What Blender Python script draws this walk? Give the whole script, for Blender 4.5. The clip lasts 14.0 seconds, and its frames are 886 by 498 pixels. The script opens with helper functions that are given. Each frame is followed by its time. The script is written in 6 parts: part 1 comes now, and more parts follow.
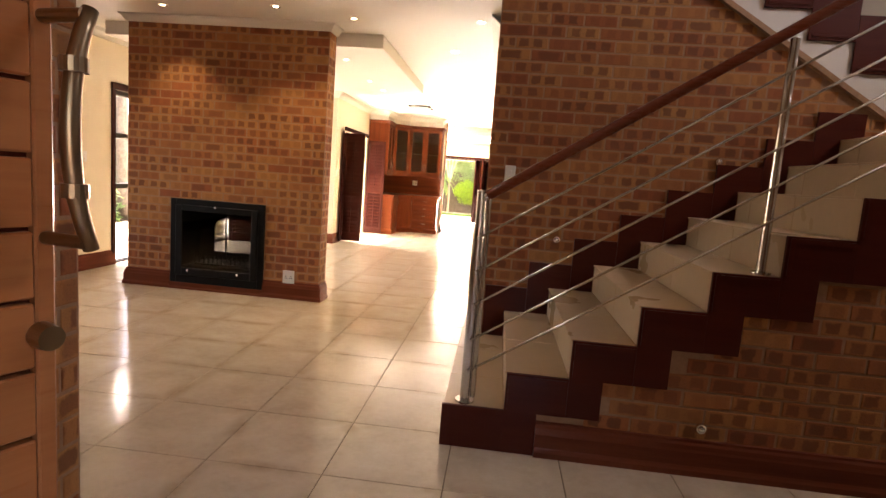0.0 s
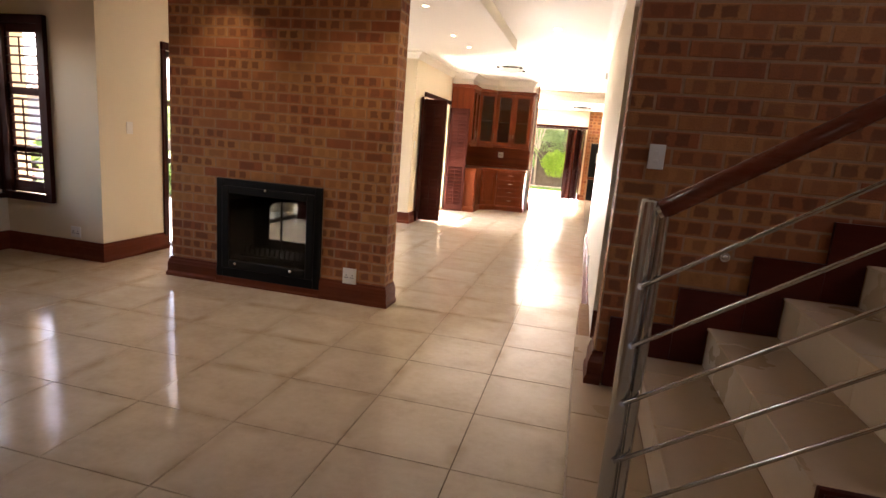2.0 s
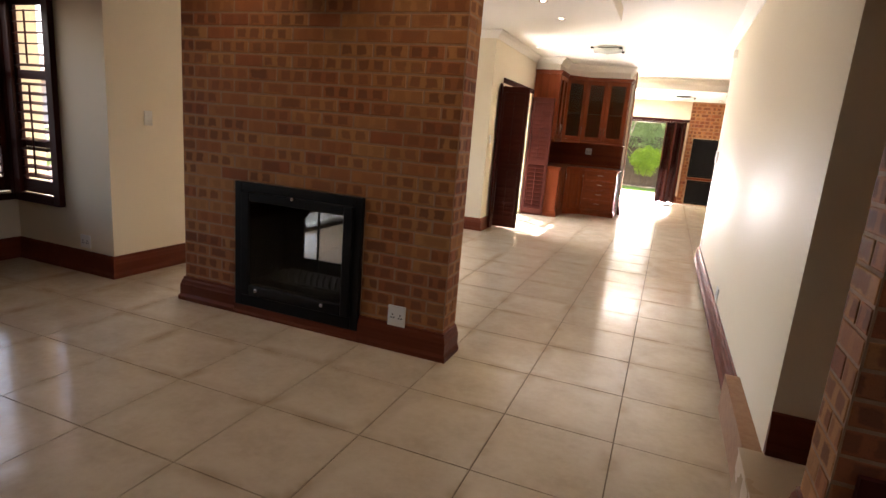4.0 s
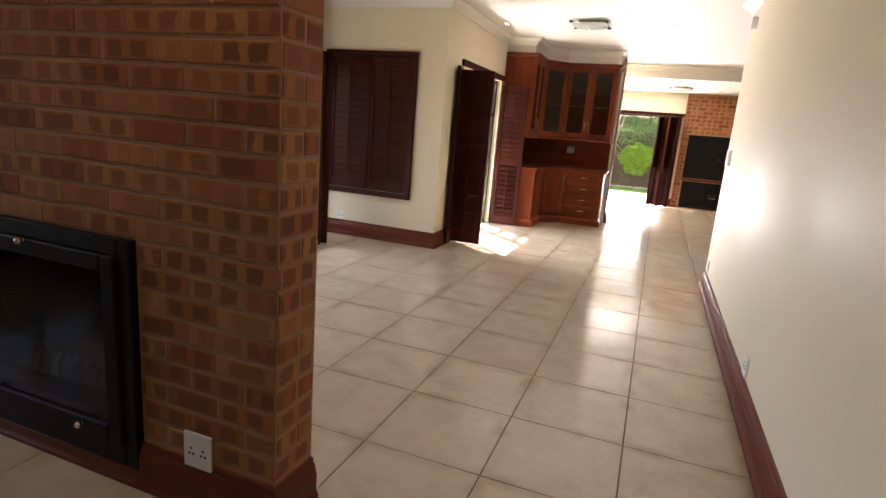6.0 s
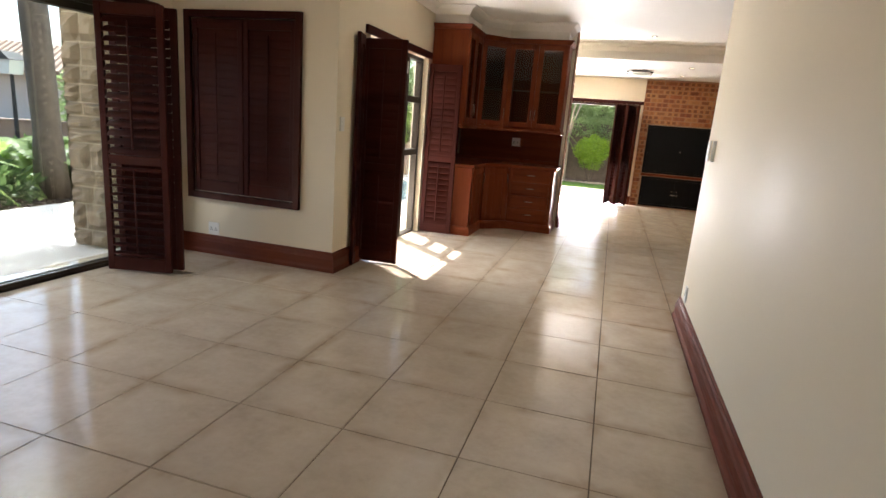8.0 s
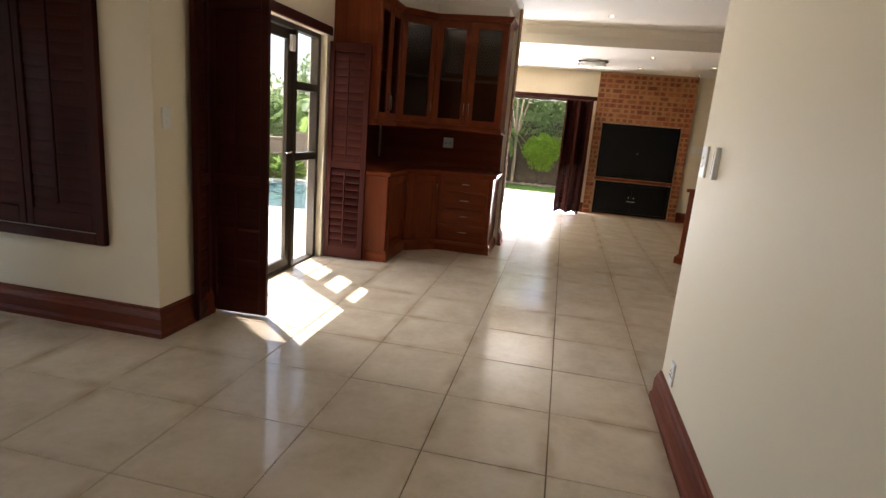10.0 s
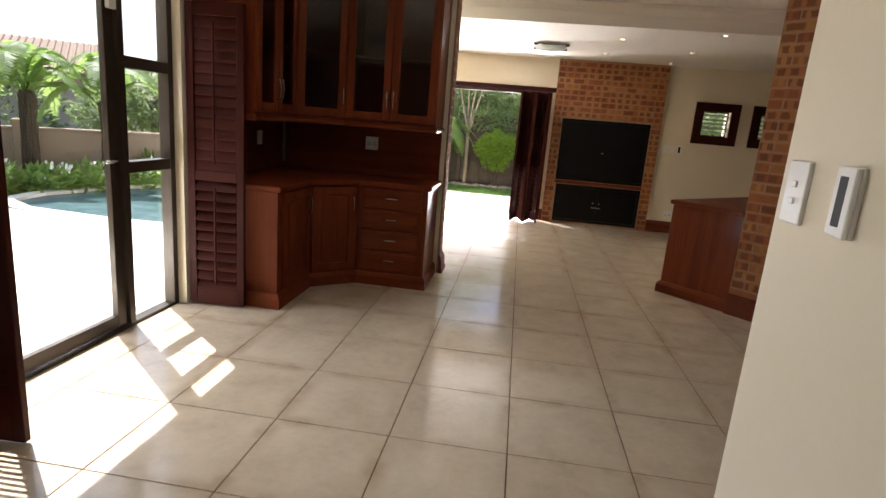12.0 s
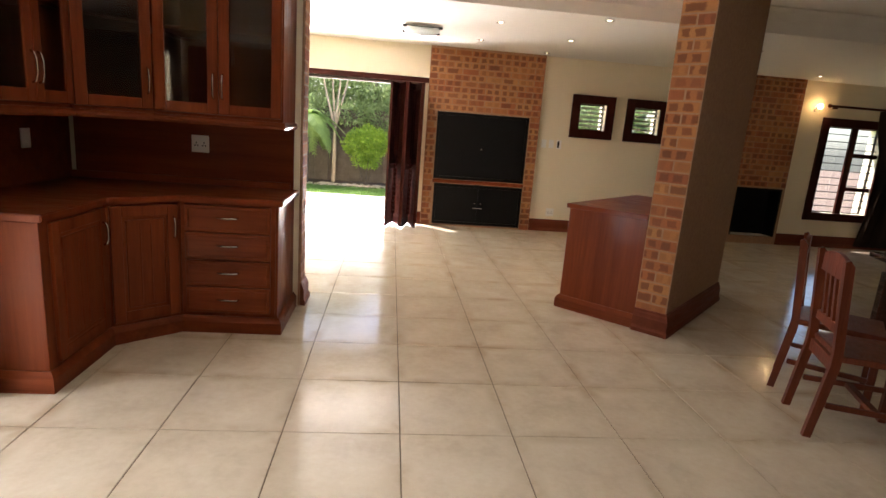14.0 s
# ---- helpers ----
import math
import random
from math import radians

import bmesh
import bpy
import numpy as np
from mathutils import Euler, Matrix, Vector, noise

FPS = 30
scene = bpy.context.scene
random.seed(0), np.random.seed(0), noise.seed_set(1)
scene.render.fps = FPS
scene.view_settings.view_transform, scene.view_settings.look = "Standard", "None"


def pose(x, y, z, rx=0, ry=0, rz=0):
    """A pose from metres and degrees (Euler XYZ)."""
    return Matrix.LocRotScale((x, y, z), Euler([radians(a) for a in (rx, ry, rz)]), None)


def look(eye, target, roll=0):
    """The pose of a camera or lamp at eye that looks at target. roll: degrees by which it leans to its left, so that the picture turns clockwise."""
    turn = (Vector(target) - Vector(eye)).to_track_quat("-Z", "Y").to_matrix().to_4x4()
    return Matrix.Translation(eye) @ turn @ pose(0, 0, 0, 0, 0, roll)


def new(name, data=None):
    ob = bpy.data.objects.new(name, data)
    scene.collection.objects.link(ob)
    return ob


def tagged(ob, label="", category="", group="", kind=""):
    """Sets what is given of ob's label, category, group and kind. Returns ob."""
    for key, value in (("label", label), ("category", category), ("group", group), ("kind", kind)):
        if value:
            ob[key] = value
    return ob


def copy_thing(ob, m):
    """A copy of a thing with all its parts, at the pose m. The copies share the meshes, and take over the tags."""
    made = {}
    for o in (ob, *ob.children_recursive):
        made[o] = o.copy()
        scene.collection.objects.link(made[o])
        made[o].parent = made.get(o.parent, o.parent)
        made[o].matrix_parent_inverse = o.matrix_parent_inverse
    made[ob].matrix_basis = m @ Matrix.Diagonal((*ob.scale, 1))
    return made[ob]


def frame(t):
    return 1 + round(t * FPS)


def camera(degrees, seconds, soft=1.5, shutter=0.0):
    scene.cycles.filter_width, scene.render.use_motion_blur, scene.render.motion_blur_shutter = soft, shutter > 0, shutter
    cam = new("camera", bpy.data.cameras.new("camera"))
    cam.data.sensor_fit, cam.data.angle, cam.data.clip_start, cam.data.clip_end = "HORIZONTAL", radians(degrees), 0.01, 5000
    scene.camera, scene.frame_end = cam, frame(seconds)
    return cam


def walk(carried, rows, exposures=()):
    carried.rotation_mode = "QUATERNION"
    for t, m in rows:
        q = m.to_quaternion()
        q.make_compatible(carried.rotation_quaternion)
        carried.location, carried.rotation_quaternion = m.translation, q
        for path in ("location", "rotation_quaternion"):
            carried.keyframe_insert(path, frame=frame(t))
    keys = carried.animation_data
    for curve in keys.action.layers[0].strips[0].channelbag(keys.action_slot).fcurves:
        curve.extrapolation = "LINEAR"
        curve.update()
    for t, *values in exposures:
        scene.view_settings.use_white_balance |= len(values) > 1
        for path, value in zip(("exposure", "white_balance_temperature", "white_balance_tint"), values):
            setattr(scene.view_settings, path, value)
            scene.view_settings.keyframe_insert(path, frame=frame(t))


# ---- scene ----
cam = camera(77.5, 14.0)
PATH = [
    (0, (0.000, 0.000, 1.360), (-0.187, 1.975, 1.107), 4.38),
    (0.5, (-0.045, 0.311, 1.359), (-0.231, 2.282, 1.077), 4.47),
    (1, (-0.094, 0.633, 1.396), (-0.304, 2.595, 1.065), 4.51),
    (1.5, (-0.179, 0.897, 1.419), (-0.475, 2.840, 1.051), 4.55),
    (2, (-0.272, 1.187, 1.431), (-0.731, 3.095, 1.043), 4.59),
    (2.5, (-0.337, 1.452, 1.425), (-0.927, 3.320, 1.025), 4.60),
    (3, (-0.464, 1.739, 1.411), (-1.151, 3.571, 0.997), 4.63),
    (5.5, (-0.726, 3.646, 1.436), (-1.435, 5.464, 0.999), 4.70),
    (6, (-0.738, 4.079, 1.421), (-1.411, 5.911, 0.985), 4.68),
    (6.5, (-0.767, 4.469, 1.401), (-1.407, 6.312, 0.961), 4.67),
    (7, (-0.790, 4.861, 1.411), (-1.386, 6.718, 0.970), 4.62),
    (7.5, (-0.788, 5.234, 1.407), (-1.355, 7.099, 0.963), 4.54),
    (8, (-0.777, 5.669, 1.390), (-1.316, 7.543, 0.944), 4.44),
    (10.5, (-0.784, 7.619, 1.423), (-1.125, 9.54, 0.98), 4.8),
    (11, (-0.765, 8.008, 1.434), (-1.069, 9.934, 0.989), 4.7),
    (11.5, (-0.784, 8.369, 1.436), (-1.055, 10.3, 0.992), 4.7),
    (12, (-0.776, 8.747, 1.428), (-1.012, 10.683, 0.984), 4.7),
    (12.5, (-0.804, 9.048, 1.421), (-0.993, 10.989, 0.978), 4.8),
    (13, (-0.813, 9.288, 1.427), (-0.91, 11.236, 0.986), 4.7),
    (13.5, (-0.799, 9.521, 1.438), (-0.763, 11.472, 0.999), 4.7),
    (14, (-0.8, 9.725, 1.435), (-0.593, 11.667, 1.005), 4.4),
]
walk(cam, [(t, look(eye, target, roll)) for t, eye, target, roll in PATH],
     [(0.0, 4.0, 7700, 25), (1.5, 3.5, 7100, 25), (3.0, 2.95, 6600, 22), (5.5, 2.5, 6300, 20), (6.5, 2.3, 6200, 18), (8.2, 1.82, 6100, 17), (11.0, 1.25, 6150, 16), (12.5, 1.17, 6100, 17), (13.0, 1.15, 6100, 17), (13.6, 1.42, 6200, 18), (14.0, 2.05, 6200, 18)])

# ---- world, sun, added lamps for daylight at the openings ----
SUN_TO = Vector((-1.0, 0.835, 2.12)).normalized()
world = bpy.data.worlds.new("world")
scene.world = world
world.use_nodes = True
wn = world.node_tree.nodes
wn.clear()
sky = wn.new("ShaderNodeTexSky")
sky.sky_type = "NISHITA"
sky.sun_disc = False
sky.sun_elevation = math.asin(SUN_TO.z)
sky.sun_rotation = math.atan2(SUN_TO.x, SUN_TO.y)
sky.air_density, sky.dust_density, sky.ozone_density = 1.0, 2.5, 1.0
wbg = wn.new("ShaderNodeBackground")
wbg.inputs["Strength"].default_value = 0.15
wout = wn.new("ShaderNodeOutputWorld")
world.node_tree.links.new(sky.outputs[0], wbg.inputs[0])
world.node_tree.links.new(wbg.outputs[0], wout.inputs[0])

sun = new("sun", bpy.data.lights.new("sun", "SUN"))
sun.data.energy = 5.0
sun.data.angle = radians(0.53)
sun.data.color = (1.0, 0.95, 0.86)
sun.matrix_world = look((0, 0, 20), Vector((0, 0, 20)) - SUN_TO)


def daylight_lamp(name, eye, target, w, h, watts, color=(1.0, 0.97, 0.92)):
    """An added area lamp that stands in for daylight at an opening."""
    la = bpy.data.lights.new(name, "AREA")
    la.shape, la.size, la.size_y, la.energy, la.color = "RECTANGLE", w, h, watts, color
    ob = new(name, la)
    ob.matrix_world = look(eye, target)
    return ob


# lamps out of view above the openings, added to brighten the rooms
daylight_lamp("daylight_sliding_door", (-5.55, 7.9, 2.62), (-3.6, 7.9, 0.0), 2.8, 1.0, 14)
daylight_lamp("daylight_patio_door", (-5.6, 11.7, 3.6), (-1.6, 11.5, 0.0), 2.4, 1.8, 90)
daylight_lamp("daylight_garden_door", (-1.33, 19.3, 3.5), (-1.25, 15.6, 0.0), 3.2, 1.2, 85)
# bay lamp is tinted warm and aimed at the wall to lift it
daylight_lamp("daylight_bay_window", (-6.9, 4.0, 2.5), (-4.6, 5.0, 1.5), 2.2, 1.0, 7, (1.0, 0.88, 0.7))
# fill lamp added for the stairwell; no light source is known there
daylight_lamp("stair_fill_lamp", (4.3, 2.1, 4.1), (1.2, 3.6, 1.2), 1.2, 1.2, 4)

# upward fill lamps added before the three doors, strengthening the paving's bounce onto ceilings
daylight_lamp("paving_fill_garden", (-1.33, 19.2, 0.02), (-1.2, 17.6, 2.5), 1.9, 1.8, 470)
daylight_lamp("paving_fill_patio", (-3.75, 11.6, 0.0), (-1.2, 11.6, 2.7), 1.4, 0.7, 38)
daylight_lamp("paving_fill_terrace", (-5.2, 7.8, 0.0), (-3.0, 7.4, 2.7), 2.6, 0.6, 6)


def spot(x, y, z, watts):
    la = bpy.data.lights.new("downlight_beam", "SPOT")
    la.energy, la.spot_size, la.spot_blend, la.shadow_soft_size, la.color = watts, radians(95), 0.7, 0.03, (1.0, 0.78, 0.48)
    ob = new("downlight_beam", la)
    ob.matrix_world = look((x, y, z), (x, y, 0))


for sx, sy in ((-3.26, 5.06), (-2.12, 4.94), (-1.48, 5.2)):
    spot(sx, sy, 2.745, 2.4)

# ---- materials ----
class Mat:
    """A node material with short ways to add nodes."""

    def __init__(self, name, rough=0.5, metal=0.0, color=(0.5, 0.5, 0.5), spec=0.5):
        self.m = bpy.data.materials.new(name)
        self.m.use_nodes = True
        self.t = self.m.node_tree
        self.b = self.t.nodes["Principled BSDF"]
        self.b.inputs["Roughness"].default_value = rough
        self.b.inputs["Metallic"].default_value = metal
        self.b.inputs["Base Color"].default_value = (*color, 1)
        self.b.inputs["Specular IOR Level"].default_value = spec

    def node(self, kind, **values):
        n = self.t.nodes.new(kind)
        for k, v in values.items():
            n.inputs[k.replace("_", " ")].default_value = v
        return n

    def link(self, a, b):
        self.t.links.new(a, b)
        return self

    def coords(self, kind="Object", scale=(1, 1, 1), turn=(0, 0, 0)):
        c = self.node("ShaderNodeTexCoord")
        mp = self.node("ShaderNodeMapping")
        mp.inputs["Scale"].default_value = scale
        mp.inputs["Rotation"].default_value = turn
        self.link(c.outputs[kind], mp.inputs["Vector"])
        return mp.outputs["Vector"]

    def world(self, scale=(1, 1, 1)):
        g = self.node("ShaderNodeNewGeometry")
        mp = self.node("ShaderNodeMapping")
        mp.inputs["Scale"].default_value = scale
        self.link(g.outputs["Position"], mp.inputs["Vector"])
        return mp.outputs["Vector"]

    def noise(self, vec, scale, detail=4.0, rough=0.55):
        n = self.node("ShaderNodeTexNoise", Scale=scale, Detail=detail, Roughness=rough)
        if vec is not None:
            self.link(vec, n.inputs["Vector"])
        return n.outputs["Fac"]

    def math(self, op, a, b=0.0, c=0.0):
        n = self.t.nodes.new("ShaderNodeMath")
        n.operation = op
        for k, v in enumerate((a, b, c)):
            if isinstance(v, (int, float)):
                n.inputs[k].default_value = v
            else:
                self.link(v, n.inputs[k])
        return n.outputs[0]

    def span(self, v, a, b, lo=0.0, hi=1.0, smooth=True):
        n = self.t.nodes.new("ShaderNodeMapRange")
        n.interpolation_type = "SMOOTHSTEP" if smooth else "LINEAR"
        self.link(v, n.inputs["Value"])
        for k, x in (("From Min", a), ("From Max", b), ("To Min", lo), ("To Max", hi)):
            n.inputs[k].default_value = x
        return n.outputs["Result"]

    def ramp(self, v, stops):
        n = self.t.nodes.new("ShaderNodeValToRGB")
        e = n.color_ramp.elements
        while len(e) < len(stops):
            e.new(0.5)
        for el, (p, c) in zip(e, stops):
            el.position, el.color = p, (*c, 1)
        self.link(v, n.inputs["Fac"])
        return n.outputs["Color"]

    def mix(self, f, a, b, kind="MIX"):
        n = self.t.nodes.new("ShaderNodeMixRGB")
        n.blend_type = kind
        for k, v in ((0, f), (1, a), (2, b)):
            if isinstance(v, (int, float)):
                n.inputs[k].default_value = v
            elif isinstance(v, tuple):
                n.inputs[k].default_value = (*v, 1)
            else:
                self.link(v, n.inputs[k])
        return n.outputs[0]

    def bump(self, h, dist=0.002, strength=0.5):
        n = self.node("ShaderNodeBump", Strength=strength, Distance=dist)
        self.link(h, n.inputs["Height"])
        self.link(n.outputs["Normal"], self.b.inputs["Normal"])
        return self

    def color(self, c):
        return self.link(c, self.b.inputs["Base Color"])

    def rough(self, r):
        return self.link(r, self.b.inputs["Roughness"])


def mat_paint(name, c, var=0.06, rough=0.6, bump=0.0006, scale=60):
    k = Mat(name, rough, spec=0.2)
    w = k.world()
    big = k.noise(w, 0.9, 5)
    fine = k.noise(w, scale, 3)
    d = tuple(x * (1 - var * 1.6) for x in c)
    k.color(k.ramp(k.math("MULTIPLY_ADD", fine, 0.25, k.math("MULTIPLY", big, 0.75)), [(0.3, d), (0.7, c)]))
    k.rough(k.span(big, 0.3, 0.7, rough - 0.06, rough + 0.08))
    return k.bump(fine, bump, 0.5).m


def mat_wood(name, dark, light, rough=0.35, along=2, scale=1.0, coat=0.0):
    """Straight-grained timber, grain along local axis 0, 1 or 2."""
    k = Mat(name, rough, spec=0.1)
    s = [9.0 * scale] * 3
    s[along] = 0.55 * scale
    v = k.coords("Object", tuple(s))
    oi = k.node("ShaderNodeObjectInfo")
    sh = k.t.nodes.new("ShaderNodeVectorMath")
    sh.operation = "ADD"
    cx = k.node("ShaderNodeCombineXYZ")
    for i in range(3):
        k.link(k.math("MULTIPLY", oi.outputs["Random"], 37.0 + 11 * i), cx.inputs[i])
    k.link(v, sh.inputs[0]).link(cx.outputs[0], sh.inputs[1])
    v = sh.outputs[0]
    grain = k.noise(v, 1.6, 6, 0.62)
    fine = k.noise(v, 9.0, 3, 0.6)
    tone = k.math("ADD", k.math("MULTIPLY", grain, 0.7), k.math("MULTIPLY", fine, 0.3))
    mid = tuple((a + b) / 2 for a, b in zip(dark, light))
    col = k.ramp(tone, [(0.32, dark), (0.5, mid), (0.68, light)])
    col = k.mix(k.math("MULTIPLY", oi.outputs["Random"], 0.35), col, tuple(x * 0.62 for x in mid))
    k.color(col)
    k.rough(k.span(fine, 0.3, 0.7, rough - 0.08, rough + 0.12))
    k.b.inputs["Coat Weight"].default_value = coat
    k.b.inputs["Coat Roughness"].default_value = 0.12
    return k.bump(fine, 0.0003, 0.2).m


def mat_metal(name, c, rough=0.28, metal=1.0):
    k = Mat(name, rough, metal, c)
    n = k.noise(k.coords("Object", (60, 60, 4)), 3.0, 4)
    k.rough(k.span(n, 0.3, 0.7, rough * 0.88, rough * 1.15))
    return k.m


def mat_brick(name, joined):
    """Clay face brick with the dark burnt patches that the kiln stack leaves."""
    k = Mat(name, 0.78, spec=0.15)
    if joined:
        r = k.node("ShaderNodeNewGeometry").outputs["Random Per Island"]
    else:
        r = k.node("ShaderNodeObjectInfo").outputs["Random"]
    uv = k.node("ShaderNodeUVMap")
    uv.uv_map = "uv"
    sep = k.node("ShaderNodeSeparateXYZ")
    k.link(uv.outputs[0], sep.inputs[0])
    w = k.world()
    wob = k.math("MULTIPLY", k.math("SUBTRACT", k.noise(w, 22, 4), 0.5), 0.04)
    u = k.math("ADD", sep.outputs[0], wob)
    v = k.math("ADD", sep.outputs[1], k.math("MULTIPLY", wob, 0.7))
    r2 = k.math("FRACT", k.math("MULTIPLY", r, 7.13))
    r3 = k.math("FRACT", k.math("MULTIPLY", r, 17.7))
    r4 = k.math("FRACT", k.math("MULTIPLY", r, 31.3))
    base = k.ramp(r, [(0.0, (0.32, 0.115, 0.047)), (0.3, (0.40, 0.172, 0.066)), (0.55, (0.44, 0.21, 0.08)), (0.78, (0.36, 0.13, 0.052)), (1.0, (0.28, 0.092, 0.042))])
    # burnt patches: one long, or two to three square ones on a brick
    long_one = k.math("GREATER_THAN", r2, 0.82)
    pitch = k.math("ADD", k.math("ADD", 0.098, k.math("MULTIPLY", r3, 0.014)), k.math("MULTIPLY", long_one, 0.13))
    ph = k.math("ABSOLUTE", k.math("SUBTRACT", k.math("FRACT", k.math("ADD", k.math("DIVIDE", u, pitch), k.math("ADD", k.math("MULTIPLY", long_one, 0.5), k.math("MULTIPLY", k.math("SUBTRACT", r4, 0.5), 0.35)))), 0.5))
    mu = k.span(ph, 0.26, 0.37, 1.0, 0.0)
    mv = k.span(k.math("ABSOLUTE", v), 0.021, 0.033, 1.0, 0.0)
    mend = k.span(k.math("ABSOLUTE", u), 0.088, 0.102, 1.0, 0.0)
    strong = k.span(r4, 0.0, 0.7, 0.25, 1.0)
    mask = k.math("MULTIPLY", k.math("MULTIPLY", mu, mv), k.math("MULTIPLY", mend, strong))
    patch = k.mix(r3, (0.105, 0.037, 0.022), (0.17, 0.058, 0.03))
    col = k.mix(k.math("MULTIPLY", mask, 0.72), base, patch)
    speck = k.noise(w, 190, 3)
    stain = k.noise(w, 9, 4)
    col = k.mix(k.span(speck, 0.56, 0.72, 0.0, 0.5), col, (0.10, 0.05, 0.032))
    col = k.mix(k.span(stain, 0.45, 0.75, 0.0, 0.25), col, (0.2, 0.11, 0.07))
    k.color(col)
    return k.bump(k.math("ADD", k.noise(w, 120, 4), k.math("MULTIPLY", stain, 0.6)), 0.0025, 0.6).m


def mat_tile(joined=False):
    """Glazed beige floor tile, clouded, with browner edges."""
    k = Mat("floor_tile_glaze" + ("_rest" if joined else ""), 0.2)
    w = k.world()
    if joined:
        r = k.node("ShaderNodeNewGeometry").outputs["Random Per Island"]
    else:
        r = k.node("ShaderNodeObjectInfo").outputs["Random"]
    uv = k.node("ShaderNodeUVMap")
    uv.uv_map = "uv"
    sep = k.node("ShaderNodeSeparateXYZ")
    k.link(uv.outputs[0], sep.inputs[0])
    edge = k.math("MAXIMUM", k.math("ABSOLUTE", sep.outputs[0]), k.math("ABSOLUTE", sep.outputs[1]))
    cloud = k.noise(w, 3.2, 5, 0.6)
    fine = k.noise(w, 24, 4, 0.6)
    tone = k.math("ADD", k.math("MULTIPLY", cloud, 0.75), k.math("MULTIPLY", fine, 0.25))
    col = k.ramp(tone, [(0.28, (0.46, 0.375, 0.268)), (0.5, (0.575, 0.487, 0.362)), (0.7, (0.65, 0.57, 0.44))])
    col = k.mix(k.math("MULTIPLY", k.span(k.math("ADD", edge, k.math("MULTIPLY", fine, 0.05)), 0.21, 0.295), k.span(cloud, 0.42, 0.66, 0.0, 0.8)), col, (0.40, 0.30, 0.19))
    col = k.mix(k.math("MULTIPLY", r, 0.14), col, (0.40, 0.32, 0.22))
    k.color(col)
    k.rough(k.span(k.math("ADD", fine, k.math("MULTIPLY", cloud, 0.6)), 0.55, 1.1, 0.09, 0.2))
    return k.bump(k.noise(w, 7.0, 3), 0.0016, 0.35).m


def mat_leaf(name, dark, light, trans=0.25):
    k = Mat(name, 0.5, spec=0.4)
    r = k.node("ShaderNodeNewGeometry").outputs["Random Per Island"]
    n = k.noise(k.world(), 5.0, 3)
    k.color(k.ramp(k.math("ADD", k.math("MULTIPLY", r, 0.6), k.math("MULTIPLY", n, 0.4)), [(0.2, dark), (0.8, light)]))
    k.b.inputs["Transmission Weight"].default_value = 0.0
    tr = k.node("ShaderNodeBsdfTranslucent")
    tr.inputs["Color"].default_value = (*[min(1, x * 1.6) for x in light], 1)
    mx = k.node("ShaderNodeMixShader")
    mx.inputs[0].default_value = trans
    out = k.t.nodes["Material Output"]
    k.link(k.b.outputs[0], mx.inputs[1]).link(tr.outputs[0], mx.inputs[2]).link(mx.outputs[0], out.inputs[0])
    return k.m


def mat_glow(name, c, strength):
    k = Mat(name, 0.4, color=c)
    k.b.inputs["Emission Color"].default_value = (*c, 1)
    k.b.inputs["Emission Strength"].default_value = strength
    return k.m


def mat_glass(name, tint=(0.93, 0.96, 0.95), rough=0.0):
    """Thin pane: clear with a Fresnel gloss."""
    k = Mat(name)
    t = k.t
    t.nodes.remove(k.b)
    tr = t.nodes.new("ShaderNodeBsdfTransparent")
    tr.inputs[0].default_value = (*tint, 1)
    gl = t.nodes.new("ShaderNodeBsdfGlossy")
    gl.inputs["Roughness"].default_value = rough
    lw = t.nodes.new("ShaderNodeLayerWeight")
    pw = t.nodes.new("ShaderNodeMath")
    pw.operation = "POWER"
    pw.inputs[1].default_value = 5.0
    t.links.new(lw.outputs["Facing"], pw.inputs[0])
    fr = t.nodes.new("ShaderNodeMath")
    fr.operation = "MULTIPLY_ADD"
    fr.inputs[1].default_value, fr.inputs[2].default_value = 0.9, 0.04
    t.links.new(pw.outputs[0], fr.inputs[0])
    mx = t.nodes.new("ShaderNodeMixShader")
    t.links.new(fr.outputs[0], mx.inputs[0])
    t.links.new(tr.outputs[0], mx.inputs[1])
    t.links.new(gl.outputs[0], mx.inputs[2])
    t.links.new(mx.outputs[0], t.nodes["Material Output"].inputs[0])
    return k.m


def mat_rock(name, a, b, scale=6, bump=0.012, rough=0.85):
    k = Mat(name, rough, spec=0.3)
    w = k.world()
    n1, n2 = k.noise(w, scale, 6, 0.6), k.noise(w, scale * 9, 4)
    k.color(k.ramp(k.math("ADD", k.math("MULTIPLY", n1, 0.7), k.math("MULTIPLY", n2, 0.3)), [(0.3, a), (0.7, b)]))
    return k.bump(k.math("ADD", n1, k.math("MULTIPLY", n2, 0.4)), bump, 0.7).m


M_CREAM = mat_paint("cream_wall_paint", (0.79, 0.705, 0.535), 0.03, 0.62)
M_CEIL = mat_paint("white_ceiling_paint", (0.84, 0.81, 0.74), 0.03, 0.7)
M_PLASTER = mat_paint("pale_plaster", (0.70, 0.66, 0.60), 0.04, 0.7)
M_MORTAR = mat_rock("brick_mortar", (0.29, 0.16, 0.09), (0.40, 0.24, 0.142), 30, 0.003)
M_BRICK = mat_brick("face_brick", False)
M_BRICKJ = mat_brick("face_brick_rest", True)
M_TILE = mat_tile()
M_TILEJ = mat_tile(True)
M_GROUT = mat_rock("floor_grout", (0.10, 0.072, 0.046), (0.17, 0.125, 0.08), 40, 0.001)
M_STEPTILE = mat_paint("stair_tile_glaze", (0.57, 0.43, 0.285), 0.1, 0.3, 0.0004, 20)
M_SKIRT = mat_wood("stained_skirting_wood_x", (0.115, 0.027, 0.013), (0.175, 0.044, 0.02), 0.4, 0, 1.0, 0.1)
